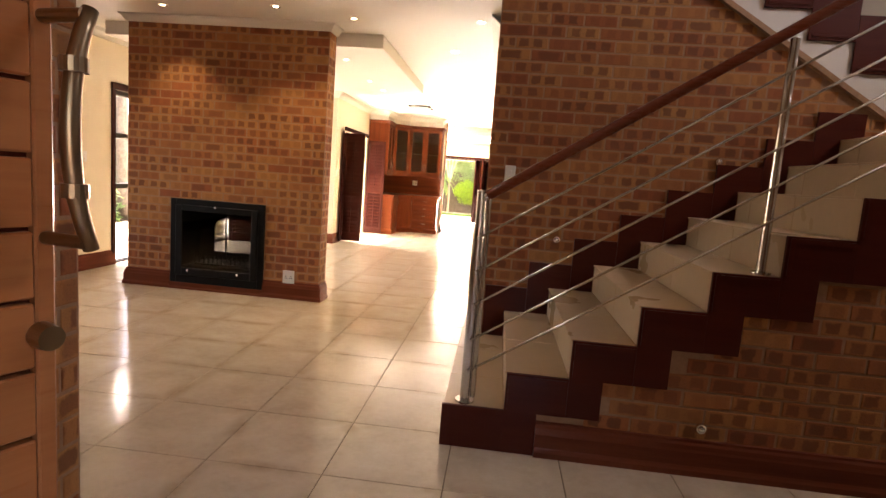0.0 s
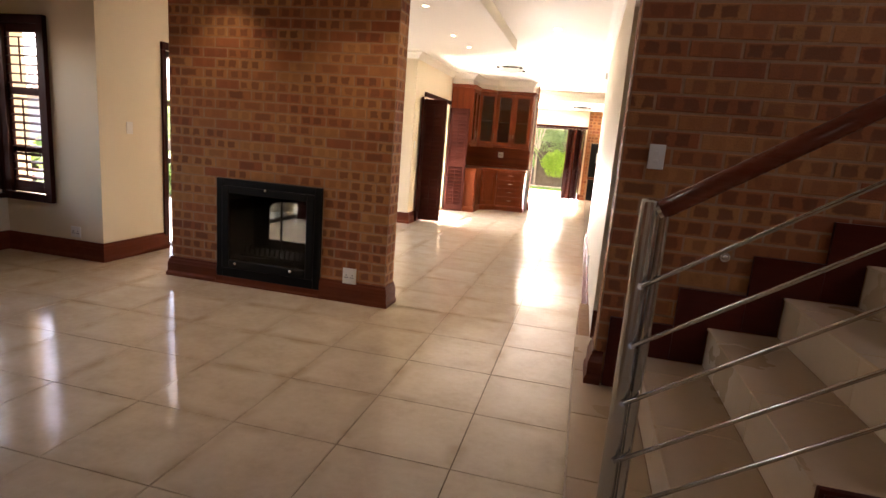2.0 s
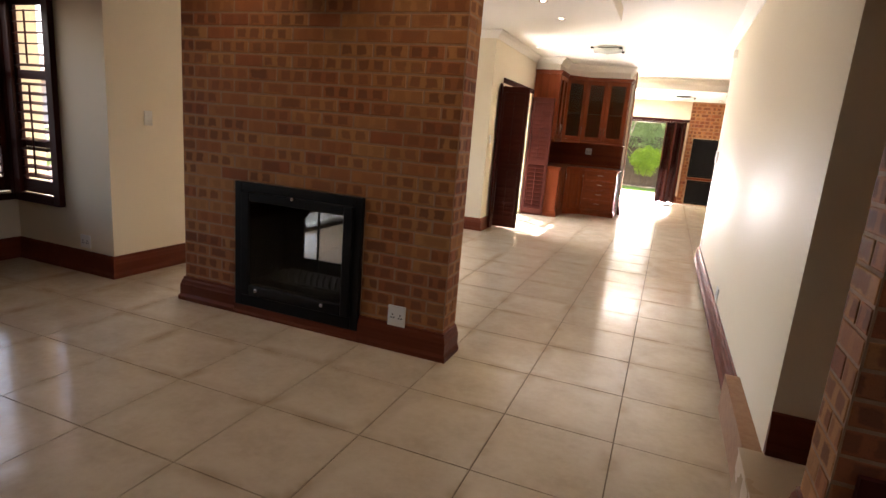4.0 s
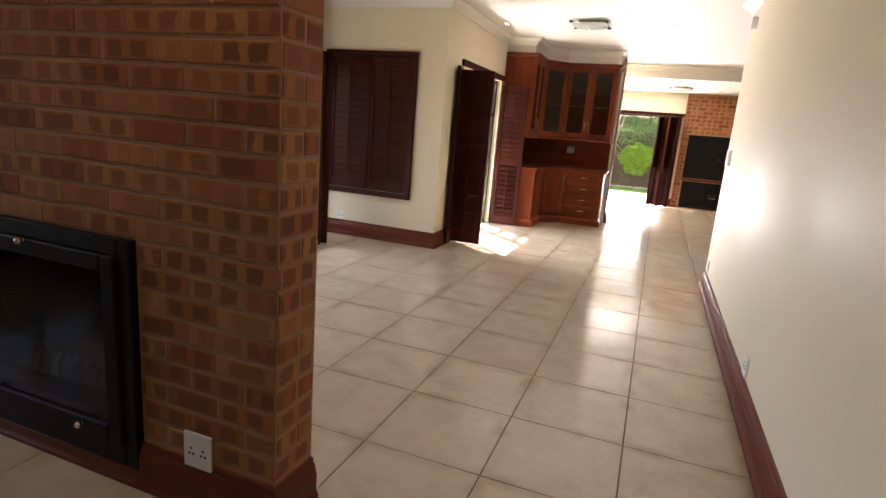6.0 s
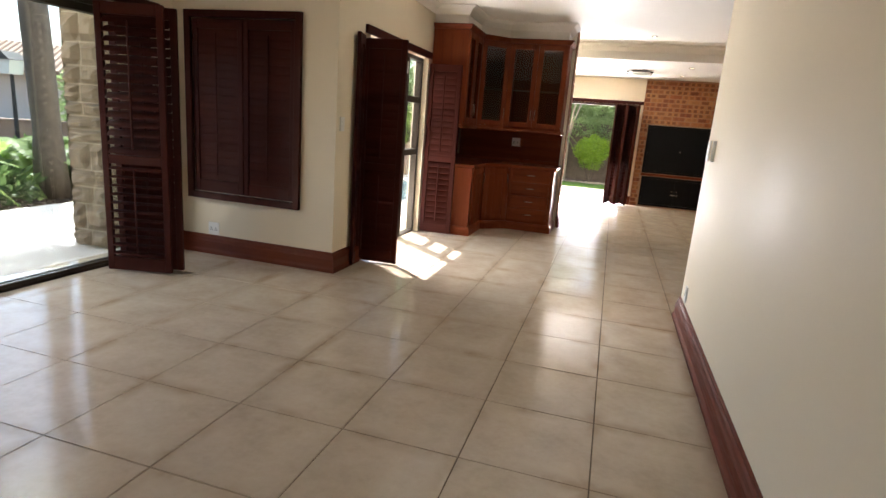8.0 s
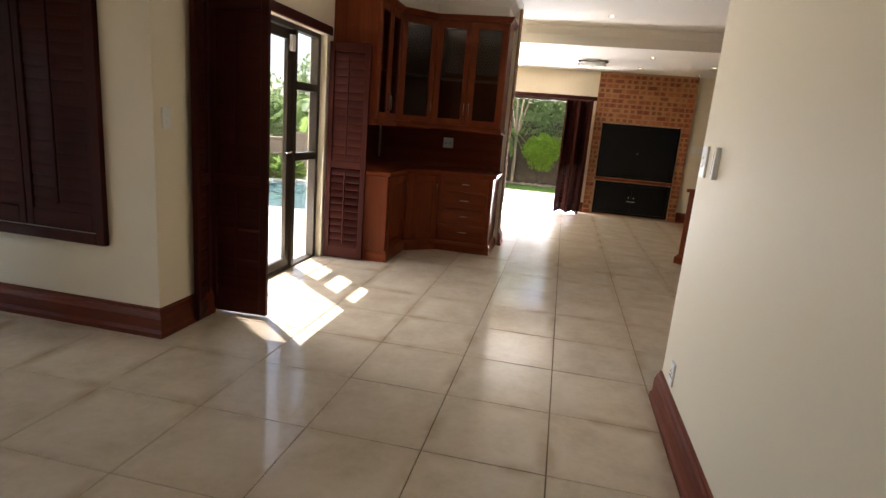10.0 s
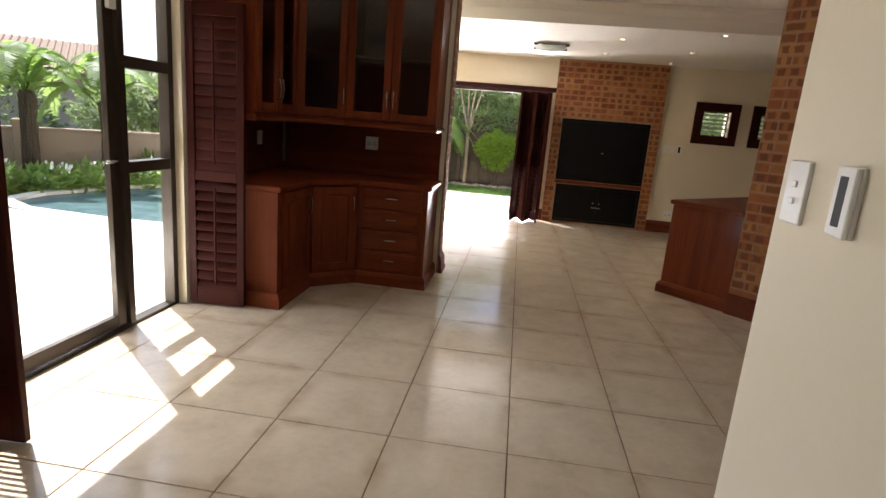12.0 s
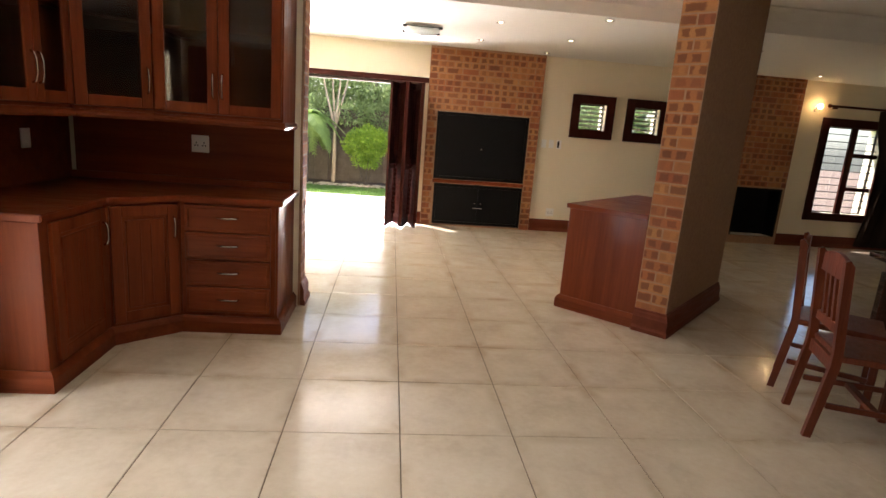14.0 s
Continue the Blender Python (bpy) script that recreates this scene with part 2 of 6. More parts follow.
M_SKIRTY = mat_wood("stained_skirting_wood_y", (0.115, 0.027, 0.013), (0.175, 0.044, 0.02), 0.55, 1, 1.0, 0.0)
M_STRINGER = mat_wood("dark_stringer_wood", (0.062, 0.010, 0.006), (0.088, 0.016, 0.009), 0.38, 0, 0.8, 0.08)
M_SHUT = mat_wood("dark_shutter_wood", (0.032, 0.006, 0.0035), (0.056, 0.0105, 0.006), 0.5, 2, 1.2, 0.04)
M_SLAT = mat_wood("dark_shutter_slat_wood", (0.036, 0.0066, 0.0036), (0.062, 0.012, 0.0065), 0.5, 0, 1.2, 0.04)
M_CAB = mat_wood("varnished_cabinet_wood", (0.112, 0.021, 0.0065), (0.225, 0.054, 0.0165), 0.42, 2, 0.8, 0.05)
M_CABX = mat_wood("varnished_cabinet_wood_flat", (0.112, 0.021, 0.0065), (0.225, 0.054, 0.0165), 0.4, 0, 0.8, 0.05)
M_DOOR = mat_wood("front_door_wood", (0.26, 0.085, 0.03), (0.42, 0.165, 0.065), 0.35, 0, 0.7, 0.2)
M_RAIL = mat_wood("handrail_wood", (0.15, 0.034, 0.016), (0.20, 0.05, 0.024), 0.28, 0, 1.0, 0.4)
M_CHAIR = mat_wood("chair_wood", (0.075, 0.017, 0.008), (0.16, 0.04, 0.017), 0.35, 2, 1.0, 0.15)
M_STEEL = mat_metal("brushed_steel", (0.55, 0.52, 0.47), 0.2)
M_CHROME = mat_metal("bright_chrome", (0.8, 0.79, 0.76), 0.12)
M_BRONZE = mat_metal("bronze_aluminium", (0.055, 0.042, 0.03), 0.4, 0.6)
M_HANDLE = mat_metal("bronze_handle", (0.30, 0.22, 0.14), 0.34, 1.0)
M_BLACK = mat_metal("black_stove_steel", (0.004, 0.004, 0.0045), 0.5, 0.0)
M_BLACK.node_tree.nodes["Principled BSDF"].inputs["Specular IOR Level"].default_value = 0.18
# matt near-black for the inside of the stove
M_FIREBOX = mat_paint("matt_black_firebox_steel", (0.008, 0.008, 0.008), 0.2, 0.95)
M_IRON = mat_metal("dark_cast_iron", (0.03, 0.03, 0.03), 0.6, 0.4)
M_WHITE = mat_paint("white_plastic", (0.78, 0.77, 0.73), 0.02, 0.35, 0.0001)
M_DARK = mat_paint("dark_slot", (0.015, 0.014, 0.013), 0.1, 0.6)
M_GLASS = mat_glass("window_glass")
M_CABGLASS = mat_glass("cabinet_glass", (0.72, 0.68, 0.6), 0.02)
M_STOVEGLASS = mat_glass("stove_glass", (0.45, 0.45, 0.45), 0.03)
M_FROST = mat_paint("frosted_lamp_glass", (0.75, 0.76, 0.70), 0.03, 0.25, 0.0001)
M_LAMP = mat_glow("lit_downlight", (1.0, 0.83, 0.55), 5.0)
M_BULB = mat_glow("lit_wall_bulb", (1.0, 0.62, 0.25), 12.0)
M_PAVE = mat_rock("pale_paving", (0.55, 0.50, 0.44), (0.68, 0.63, 0.56), 5, 0.004)
M_STONE = mat_rock("split_sandstone", (0.19, 0.14, 0.09), (0.35, 0.27, 0.185), 7, 0.02)
M_STONEJ = mat_rock("sandstone_mortar", (0.36, 0.29, 0.2), (0.46, 0.38, 0.28), 18, 0.006)
M_SOIL = mat_rock("garden_soil", (0.07, 0.045, 0.03), (0.17, 0.11, 0.075), 8, 0.02)
M_GARDENWALL = mat_rock("garden_wall_plaster", (0.27, 0.195, 0.145), (0.36, 0.265, 0.20), 2.5, 0.003)
M_CONCRETE = mat_rock("precast_fence_concrete", (0.085, 0.065, 0.045), (0.16, 0.125, 0.088), 5, 0.006)
M_HOUSE = mat_rock("warm_house_plaster", (0.70, 0.58, 0.47), (0.76, 0.65, 0.54), 2, 0.003)
M_ROOF = mat_rock("clay_roof_tile", (0.20, 0.13, 0.09), (0.34, 0.24, 0.17), 6, 0.01)
M_TRUNK = mat_rock("tree_bark", (0.07, 0.054, 0.04), (0.165, 0.13, 0.098), 14, 0.02)
M_FIBRE = mat_rock("fern_trunk_fibre", (0.035, 0.023, 0.015), (0.10, 0.07, 0.045), 24, 0.03)
M_FROND = mat_leaf("palm_frond_green", (0.10, 0.16, 0.035), (0.24, 0.33, 0.09), 0.55)
M_BUSH = mat_leaf("lime_bush_leaf", (0.07, 0.15, 0.012), (0.27, 0.40, 0.035), 0.2)
M_LEAF = mat_leaf("tree_leaf_green", (0.075, 0.12, 0.035), (0.19, 0.25, 0.10), 0.5)
M_DARKLEAF = mat_leaf("border_leaf_green", (0.04, 0.075, 0.022), (0.12, 0.18, 0.06), 0.25)
M_GRASS = mat_leaf("lawn_blade", (0.055, 0.12, 0.02), (0.13, 0.22, 0.045), 0.2)
M_LAWN = mat_rock("lawn_ground", (0.055, 0.10, 0.022), (0.11, 0.17, 0.045), 12, 0.01)
M_CURTAIN = mat_paint("dark_curtain_cloth", (0.055, 0.032, 0.02), 0.2, 0.9, 0.001, 200)
M_TABLE = mat_wood("dark_table_wood", (0.035, 0.012, 0.008), (0.08, 0.028, 0.016), 0.22, 1, 1.0, 0.4)
_w = Mat("pool_water", 0.06, color=(0.06, 0.16, 0.19), spec=0.03)
_w.bump(_w.noise(_w.world(), 9.0, 3), 0.004, 0.3)
_w.color(_w.ramp(_w.noise(_w.world(), 4, 3), [(0.35, (0.07, 0.12, 0.13)), (0.65, (0.12, 0.18, 0.19))]))
M_WATER = _w.m

# ---- building tools ----
def part(name, bm, material, parent=None, label="", smooth=False):
    """Links a bmesh as one mesh object under a thing or part."""
    me = bpy.data.meshes.new(name)
    if smooth:
        for f in bm.faces:
            f.smooth = True
    bm.to_mesh(me)
    bm.free()
    me.materials.append(material)
    ob = new(name, me)
    if parent is not None:
        ob.parent = parent
    if label:
        ob["label"] = label
    return ob


def thing(name, label, category, group="", at=None):
    ob = new(name)
    ob.empty_display_size = 0.1
    if at is not None:
        ob.matrix_basis = at
    return tagged(ob, label, category, group)


def shell(name, bm, material, smooth=False):
    """A piece of the setting."""
    return tagged(part(name, bm, material, None, "", smooth), kind="structure")


def box(bm, x0, x1, y0, y1, z0, z1, bevel=0.0, m=None, seg=1):
    v = [bm.verts.new(p) for p in ((x0, y0, z0), (x1, y0, z0), (x1, y1, z0), (x0, y1, z0), (x0, y0, z1), (x1, y0, z1), (x1, y1, z1), (x0, y1, z1))]
    fs = [bm.faces.new([v[i] for i in q]) for q in ((0, 3, 2, 1), (4, 5, 6, 7), (0, 1, 5, 4), (1, 2, 6, 5), (2, 3, 7, 6), (3, 0, 4, 7))]
    if bevel:
        es = {e for f in fs for e in f.edges}
        r = bmesh.ops.bevel(bm, geom=list(es), offset=bevel, segments=seg, affect="EDGES", profile=0.6)
        v = list({x for f in r["faces"] for x in f.verts} | {x for x in v if x.is_valid})
    if m is not None:
        bmesh.ops.transform(bm, matrix=m, verts=[x for x in v if x.is_valid])
    return bm


def boxm(*a, **k):
    return box(bmesh.new(), *a, **k)


def tube(bm, p, q, r0, r1=None, seg=12, caps=True):
    """A round bar from p to q."""
    p, q = Vector(p), Vector(q)
    r1 = r0 if r1 is None else r1
    t = (q - p).to_track_quat("Z", "Y").to_matrix()
    rings = []
    for c, r in ((p, r0), (q, r1)):
        rings.append([bm.verts.new(c + t @ Vector((r * math.cos(2 * math.pi * i / seg), r * math.sin(2 * math.pi * i / seg), 0))) for i in range(seg)])
    for i in range(seg):
        bm.faces.new((rings[0][i], rings[0][(i + 1) % seg], rings[1][(i + 1) % seg], rings[1][i]))
    if caps:
        bm.faces.new(rings[0][::-1])
        bm.faces.new(rings[1])
    return bm


def sweep(bm, pts, radii, seg=10):
    """A round bar along a line of points."""
    pts = [Vector(p) for p in pts]
    if isinstance(radii, (int, float)):
        radii = [radii] * len(pts)
    rings = []
    run = pts[-1] - pts[0]
    ref = min((Vector((1, 0, 0)), Vector((0, 1, 0)), Vector((0, 0, 1))), key=lambda a: abs(a.dot(run)))
    for i, c in enumerate(pts):
        d = (pts[min(i + 1, len(pts) - 1)] - pts[max(i - 1, 0)]).normalized()
        u = ref.cross(d).normalized()
        v = d.cross(u)
        rings.append([bm.verts.new(c + radii[i] * (math.cos(2 * math.pi * k / seg) * u + math.sin(2 * math.pi * k / seg) * v)) for k in range(seg)])
    for a, b in zip(rings, rings[1:]):
        for k in range(seg):
            bm.faces.new((a[k], a[(k + 1) % seg], b[(k + 1) % seg], b[k]))
    bm.faces.new(rings[0][::-1])
    bm.faces.new(rings[-1])
    return bm


def prism(bm, outline, axis, a, b, m=None):
    """An outline in the two other axes, drawn out along an axis from a to b."""
    def at(p, w):
        return {"x": (w, p[0], p[1]), "y": (p[0], w, p[1]), "z": (p[0], p[1], w)}[axis]
    lo = [bm.verts.new(at(p, a)) for p in outline]
    hi = [bm.verts.new(at(p, b)) for p in outline]
    n = len(outline)
    bm.faces.new(lo[::-1])
    bm.faces.new(hi)
    for i in range(n):
        bm.faces.new((lo[i], lo[(i + 1) % n], hi[(i + 1) % n], hi[i]))
    bmesh.ops.recalc_face_normals(bm, faces=bm.faces)
    if m is not None:
        bmesh.ops.transform(bm, matrix=m, verts=lo + hi)
    return bm


def wall_bm(axis, f0, f1, a0, a1, z0, z1, holes=()):
    """A wall with openings (a0, a1, z0, z1), running along axis "x" or "y" and filling f0..f1 across it."""
    bm = bmesh.new()
    cuts = sorted({a0, a1, *[h[0] for h in holes], *[h[1] for h in holes]})
    for p, q in zip(cuts, cuts[1:]):
        mid = (p + q) / 2
        zs = [z0]
        for h in sorted((h for h in holes if h[0] < mid < h[1]), key=lambda h: h[2]):
            zs += [h[2], h[3]]
        zs.append(z1)
        for lo, hi in zip(zs[::2], zs[1::2]):
            if hi - lo > 1e-4:
                if axis == "x":
                    box(bm, p, q, f0, f1, lo, hi)
                else:
                    box(bm, f0, f1, p, q, lo, hi)
    bmesh.ops.remove_doubles(bm, verts=bm.verts, dist=1e-5)
    seen = {}
    for f in list(bm.faces):
        key = tuple(sorted(v.index for v in f.verts))
        seen.setdefault(key, []).append(f)
    dup = [f for fs in seen.values() if len(fs) > 1 for f in fs]
    if dup:
        bmesh.ops.delete(bm, geom=dup, context="FACES_ONLY")
    return bm


SKIRT = [(0, 0), (0.04, 0), (0.04, 0.028), (0.033, 0.04), (0.029, 0.05), (0.029, 0.118), (0.024, 0.13), (0.02, 0.15), (0.012, 0.162), (0.012, 0.175), (0.0, 0.18)]


def mould(bm, pts, profile, z=0.0, closed=False):
    """A moulding along a line in plan; the room lies to the right of the way it runs."""
    pts = [Vector((p[0], p[1], 0)) for p in pts]
    n = len(pts)
    rings = []
    for i, p in enumerate(pts):
        d0 = (p - pts[i - 1]).normalized() if i or closed else (pts[1] - p).normalized()
        d1 = (pts[(i + 1) % n] - p).normalized() if i < n - 1 or closed else d0
        n0, n1 = Vector((d0.y, -d0.x, 0)), Vector((d1.y, -d1.x, 0))
        o = (n0 + n1).normalized()
        o /= max(0.3, o.dot(n0))
        rings.append([bm.verts.new(p + o * q[0] + Vector((0, 0, z + q[1]))) for q in profile])
    for a, b in zip(rings, rings[1:] + ([rings[0]] if closed else [])):
        for k in range(len(profile) - 1):
            bm.faces.new((a[k], b[k], b[k + 1], a[k + 1]))
    if not closed:
        bm.faces.new(rings[0])
        bm.faces.new(rings[-1][::-1])
    bmesh.ops.recalc_face_normals(bm, faces=bm.faces)
    return bm


# bricks
COURSE, BLEN, GAP = 0.0838, 0.232, 0.0125
_brick_meshes = {}


def brick_data(length):
    key = round(length, 3)
    if key not in _brick_meshes:
        v, f, uv = brick_raw(key)
        me = bpy.data.meshes.new("brick")
        me.from_pydata(v, [], f)
        put_uv(me, uv)
        me.materials.append(M_BRICK)
        _brick_meshes[key] = me
    return _brick_meshes[key]


def brick_raw(length):
    """A brick on the wall's face: x along it, y out of it, z up; chamfered towards the room."""
    a, h, c = length / 2, (COURSE - GAP) / 2, 0.0035
    v = [(-a, -0.01, -h), (a, -0.01, -h), (a, -0.01, h), (-a, -0.01, h), (-a, 0.0008, -h), (a, 0.0008, -h), (a, 0.0008, h), (-a, 0.0008, h),
         (-a + c, 0.0022, -h + c), (a - c, 0.0022, -h + c), (a - c, 0.0022, h - c), (-a + c, 0.0022, h - c)]
    f = [(0, 4, 5, 1), (1, 5, 6, 2), (2, 6, 7, 3), (3, 7, 4, 0), (4, 8, 9, 5), (5, 9, 10, 6), (6, 10, 11, 7), (7, 11, 8, 4), (8, 11, 10, 9)]
    f = [q[::-1] for q in f]
    return v, f, [(p[0], p[2]) for p in v]


def put_uv(me, uv):
    lay = me.uv_layers.new(name="uv")
    for lp in me.loops:
        lay.data[lp.index].uv = uv[lp.vertex_index]


def brick_face(parent, origin, u, n, length, z0, z1, holes=(), top=None, low=None, most=300, first=None):
    """Brickwork in stretcher bond on a face: origin is its lower left seen from the room, u runs along, n points into the room."""
    rnd = random.Random(int(abs(origin[0] * 131 + origin[1] * 37) * 10) + 5)
    o, u, n = Vector(origin), Vector(u).normalized(), Vector(n).normalized()
    turn = Matrix((u, n, Vector((0, 0, 1)))).transposed().to_4x4()
    todo = []
    rows = int(round((z1 - z0) / COURSE))
    for k in range(rows):
        zc = z0 + (k + 0.5) * COURSE
        cuts = [0.0]
        x = (BLEN / 2 if k % 2 else BLEN)
        while x < length - 0.03:
            cuts.append(x)
            x += BLEN
        cuts.append(length)
        spans = list(zip(cuts, cuts[1:]))
        for h in holes:
            if h[2] < zc < h[3]:
                spans = [s for p, q in spans for s in ((p, min(q, h[0])), (max(p, h[1]), q)) if s[1] - s[0] > 0.03]
        for p, q in spans:
            c = (p + q) / 2
            if top is not None and zc + 0.02 > top(c) or low is not None and zc - 0.02 < low(c):
                continue
            todo.append((c, zc, max(0.02, q - p - GAP)))
    if first is not None:
        todo.sort(key=first)
    lv, lf, luv = [], [], []
    for i, (c, zc, le) in enumerate(todo):
        place = o + u * (c + rnd.uniform(-0.002, 0.002)) + n * rnd.uniform(-0.0006, 0.0022)
        m = Matrix.Translation((place.x, place.y, zc)) @ turn @ pose(0, 0, 0, 0, rnd.uniform(-0.7, 0.7), rnd.uniform(-0.6, 0.6))
        if i < most:
            ob = new("brick", brick_data(le))
            ob.parent = parent
            ob.matrix_basis = m
        else:
            v, f, uv = brick_raw(le)
            base = len(lv)
            lv += [m @ Vector(p) for p in v]
            lf += [tuple(base + j for j in q) for q in f]
            luv += uv
    if lv:
        me = bpy.data.meshes.new("further_bricks")
        me.from_pydata(lv, [], lf)
        put_uv(me, luv)
        me.materials.append(M_BRICKJ)
        ob = new("further_bricks", me)
        ob.parent = parent
        tagged(ob, kind="stuff")


def uv_sphere(bm, c, r, seg=12, rings=8, flat=1.0):
    r0 = bmesh.ops.create_uvsphere(bm, u_segments=seg, v_segments=rings, radius=r)
    bmesh.ops.transform(bm, matrix=Matrix.Translation(c) @ Matrix.Diagonal((1, 1, flat, 1)), verts=r0["verts"])
    return bm

# ---- the shell of the house ----
ZC, ZT = 2.76, 2.54  # main ceiling, television room ceiling
X_BAY, X_SLIDE, X_PATIO = -5.86, -4.70, -3.05
Y_BAY, Y_NIB, Y_DRESSER, Y_BACK = 5.50, 10.00, 13.90, 17.90

# floors
bm = boxm(-5.9, 8.2, -0.45, 5.74, -0.25, -0.004)
box(bm, X_SLIDE - 0.14, 8.2, 5.74, 10.24, -0.25, -0.004)
box(bm, X_PATIO - 0.16, 8.2, 10.24, 17.9, -0.25, -0.004)
floor = tagged(shell("floor", bm, M_GROUT), "beige glazed ceramic floor tiles with dark grout", "floor")

# outer and inner walls
shell("wall_bay_west", wall_bm("y", X_BAY - 0.24, X_BAY, -0.45, Y_BAY + 0.24, 0, ZC, [(2.9, 5.44, 0.585, 2.2)]), M_CREAM)
shell("wall_bay_north", wall_bm("x", Y_BAY, Y_BAY + 0.24, X_BAY, X_SLIDE - 0.24, 0, ZC, [(-5.82, -5.30, 0.585, 2.2)]), M_CREAM)
shell("wall_sliding_door", wall_bm("y", X_SLIDE - 0.24, X_SLIDE, Y_BAY, Y_NIB, 0, ZC, [(6.36, 9.75, 0, 2.12)]), M_CREAM)
shell("wall_shutter_window", wall_bm("x", Y_NIB, Y_NIB + 0.24, X_SLIDE - 0.24, X_PATIO - 0.17, 0, ZC, [(-4.50, -3.44, 0.60, 2.14)]), M_CREAM)
shell("wall_patio_door", wall_bm("y", X_PATIO - 0.17, X_PATIO, Y_NIB, 17.9, 0, ZC, [(10.60, 12.30, 0, 2.12)]), M_CREAM)
shell("wall_dresser", wall_bm("x", Y_DRESSER, Y_DRESSER + 0.22, X_PATIO, -1.46, 0, ZC), M_CREAM)
shell("wall_back", wall_bm("x", Y_BACK, Y_BACK + 0.26, X_PATIO - 0.24, 8.44, 0, ZC, [(-2.30, -0.36, 0, 2.03), (1.93, 2.34, 1.55, 1.93), (2.76, 3.17, 1.55, 1.93), (5.90, 6.85, 0.55, 1.90), (4.57, 5.33, 0.12, 0.88), (-0.15, 1.17, 0.70, 1.66), (-0.13, 1.17, 0.03, 0.63)]), M_CREAM)
shell("wall_passage", wall_bm("y", -0.10, 0.06, 4.87, 10.28, 0, ZC), M_CREAM)
shell("wall_dining_south", wall_bm("x", 7.3, 7.5, 0.06, 8.2, 0, ZC), M_CREAM)
shell("wall_dining_east", wall_bm("y", 8.2, 8.44, 7.3, 17.9, 0, ZC), M_CREAM)
# unseen front wall; its dark mortar colour is chosen to cut bounce light
shell("wall_front", wall_bm("x", -0.69, -0.45, X_BAY - 0.24, 4.2, 0, 5.3, [(-0.95, 0.75, 0, 2.1)]), M_MORTAR)
# the high opening is unseen, added to let light onto the stairs
shell("wall_stair_east", wall_bm("y", 4.0, 4.2, -0.45, 5.9, 0, 5.3, [(1.6, 2.7, 3.45, 4.8)]), M_PLASTER)
shell("wall_stair_north", wall_bm("x", 5.7, 5.9, 0.06, 4.0, 0, 5.3), M_PLASTER)
shell("wall_stair_upper_west", wall_bm("y", -0.1, 0.06, -0.45, 5.9, ZC + 0.16, 5.3), M_PLASTER)
shell("ceiling_stairwell", boxm(-0.1, 4.2, -0.45, 5.9, 5.3, 5.45), M_CEIL)

# unseen porch added behind the front door to cut and steer incoming light
shell("wall_unseen_porch", wall_bm("x", -3.4, -3.2, -3.0, 4.2, 0, 2.7, [(0.4, 2.4, 0.0, 2.2)]), M_CREAM)
shell("wall_unseen_porch_side", boxm(-3.2, -3.0, -3.2, -0.69, 0, 2.7), M_CREAM)
shell("wall_unseen_porch_side", boxm(3.0, 3.2, -3.2, -0.69, 0, 2.7), M_CREAM)
shell("ceiling_unseen_porch", boxm(-3.2, 3.2, -3.4, -0.69, 2.7, 2.85), M_CEIL)
shell("floor_unseen_porch", boxm(-3.2, 3.2, -3.4, -0.69, -0.2, -0.02), M_PAVE)

# ceilings
bm = boxm(X_BAY - 0.24, -0.1, -0.69, 5.74, ZC, ZC + 0.16)
box(bm, X_SLIDE - 0.24, -0.1, 5.74, 10.24, ZC, ZC + 0.16)
box(bm, X_PATIO - 0.24, -0.1, 10.24, 15.0, ZC, ZC + 0.16)
box(bm, -0.1, 8.2, 7.5, 15.0, ZC, ZC + 0.16)
box(bm, -0.1, 0.06, 4.87, 7.5, ZC, ZC + 0.16)
tagged(shell("ceiling", bm, M_CEIL), "smooth white painted ceiling", "ceiling")
shell("ceiling_television_room", box(boxm(X_PATIO, 8.2, 15.0, 17.9, ZT, ZC), X_PATIO - 0.24, 8.44, 15.0, 18.16, ZC, ZC + 0.16), M_CEIL)
bm = boxm(-4.35, -1.31, 5.74, 8.66, 2.62, ZC - 0.002, bevel=0.006)
tagged(shell("ceiling_tray", bm, M_CEIL), "lowered white plasterboard ceiling panel", "ceiling")

# cornices
CORN = [(0, -0.10), (0.014, -0.10), (0.02, -0.088), (0.03, -0.075), (0.055, -0.04), (0.085, -0.022), (0.10, -0.014), (0.10, 0.0)]
CORN = CORN[::-1]


def cornice(name, pts, z=ZC):
    tagged(shell(name, mould(bmesh.new(), pts, CORN, z), M_CEIL), "white moulded plaster cornice", "cornice")


cornice("cornice_bay", [(X_BAY, -0.45), (X_BAY, Y_BAY), (X_SLIDE, Y_BAY), (X_SLIDE, Y_NIB), (X_PATIO, Y_NIB), (X_PATIO, 12.40)])
cornice("cornice_passage", [(0.06, 10.28), (-0.10, 10.28), (-0.10, 4.87)])
cornice("cornice_step", [(-1.46, 15.0), (8.2, 15.0)])

# skirtings
def skirting(pts, along="y", z=0.0, height=1.0):
    bm = mould(bmesh.new(), pts, [(a, b * height) for a, b in SKIRT], z)
    return tagged(shell("baseboard", bm, M_SKIRTY if along == "y" else M_SKIRT), "reddish-brown stained wooden skirting board", "skirting")


skirting([(X_BAY, -0.45), (X_BAY, Y_BAY), (X_SLIDE, Y_BAY), (X_SLIDE, 6.34)])
skirting([(X_SLIDE, 9.77), (X_SLIDE, Y_NIB), (X_PATIO, Y_NIB), (X_PATIO, 10.50)], "x")
skirting([(0.06, 10.28), (-0.10, 10.28), (-0.10, 4.87), (-0.098, 4.87)])
skirting([(-0.36, Y_BACK), (-0.30, Y_BACK)], "x")
skirting([(1.34, Y_BACK), (4.35, Y_BACK)], "x")
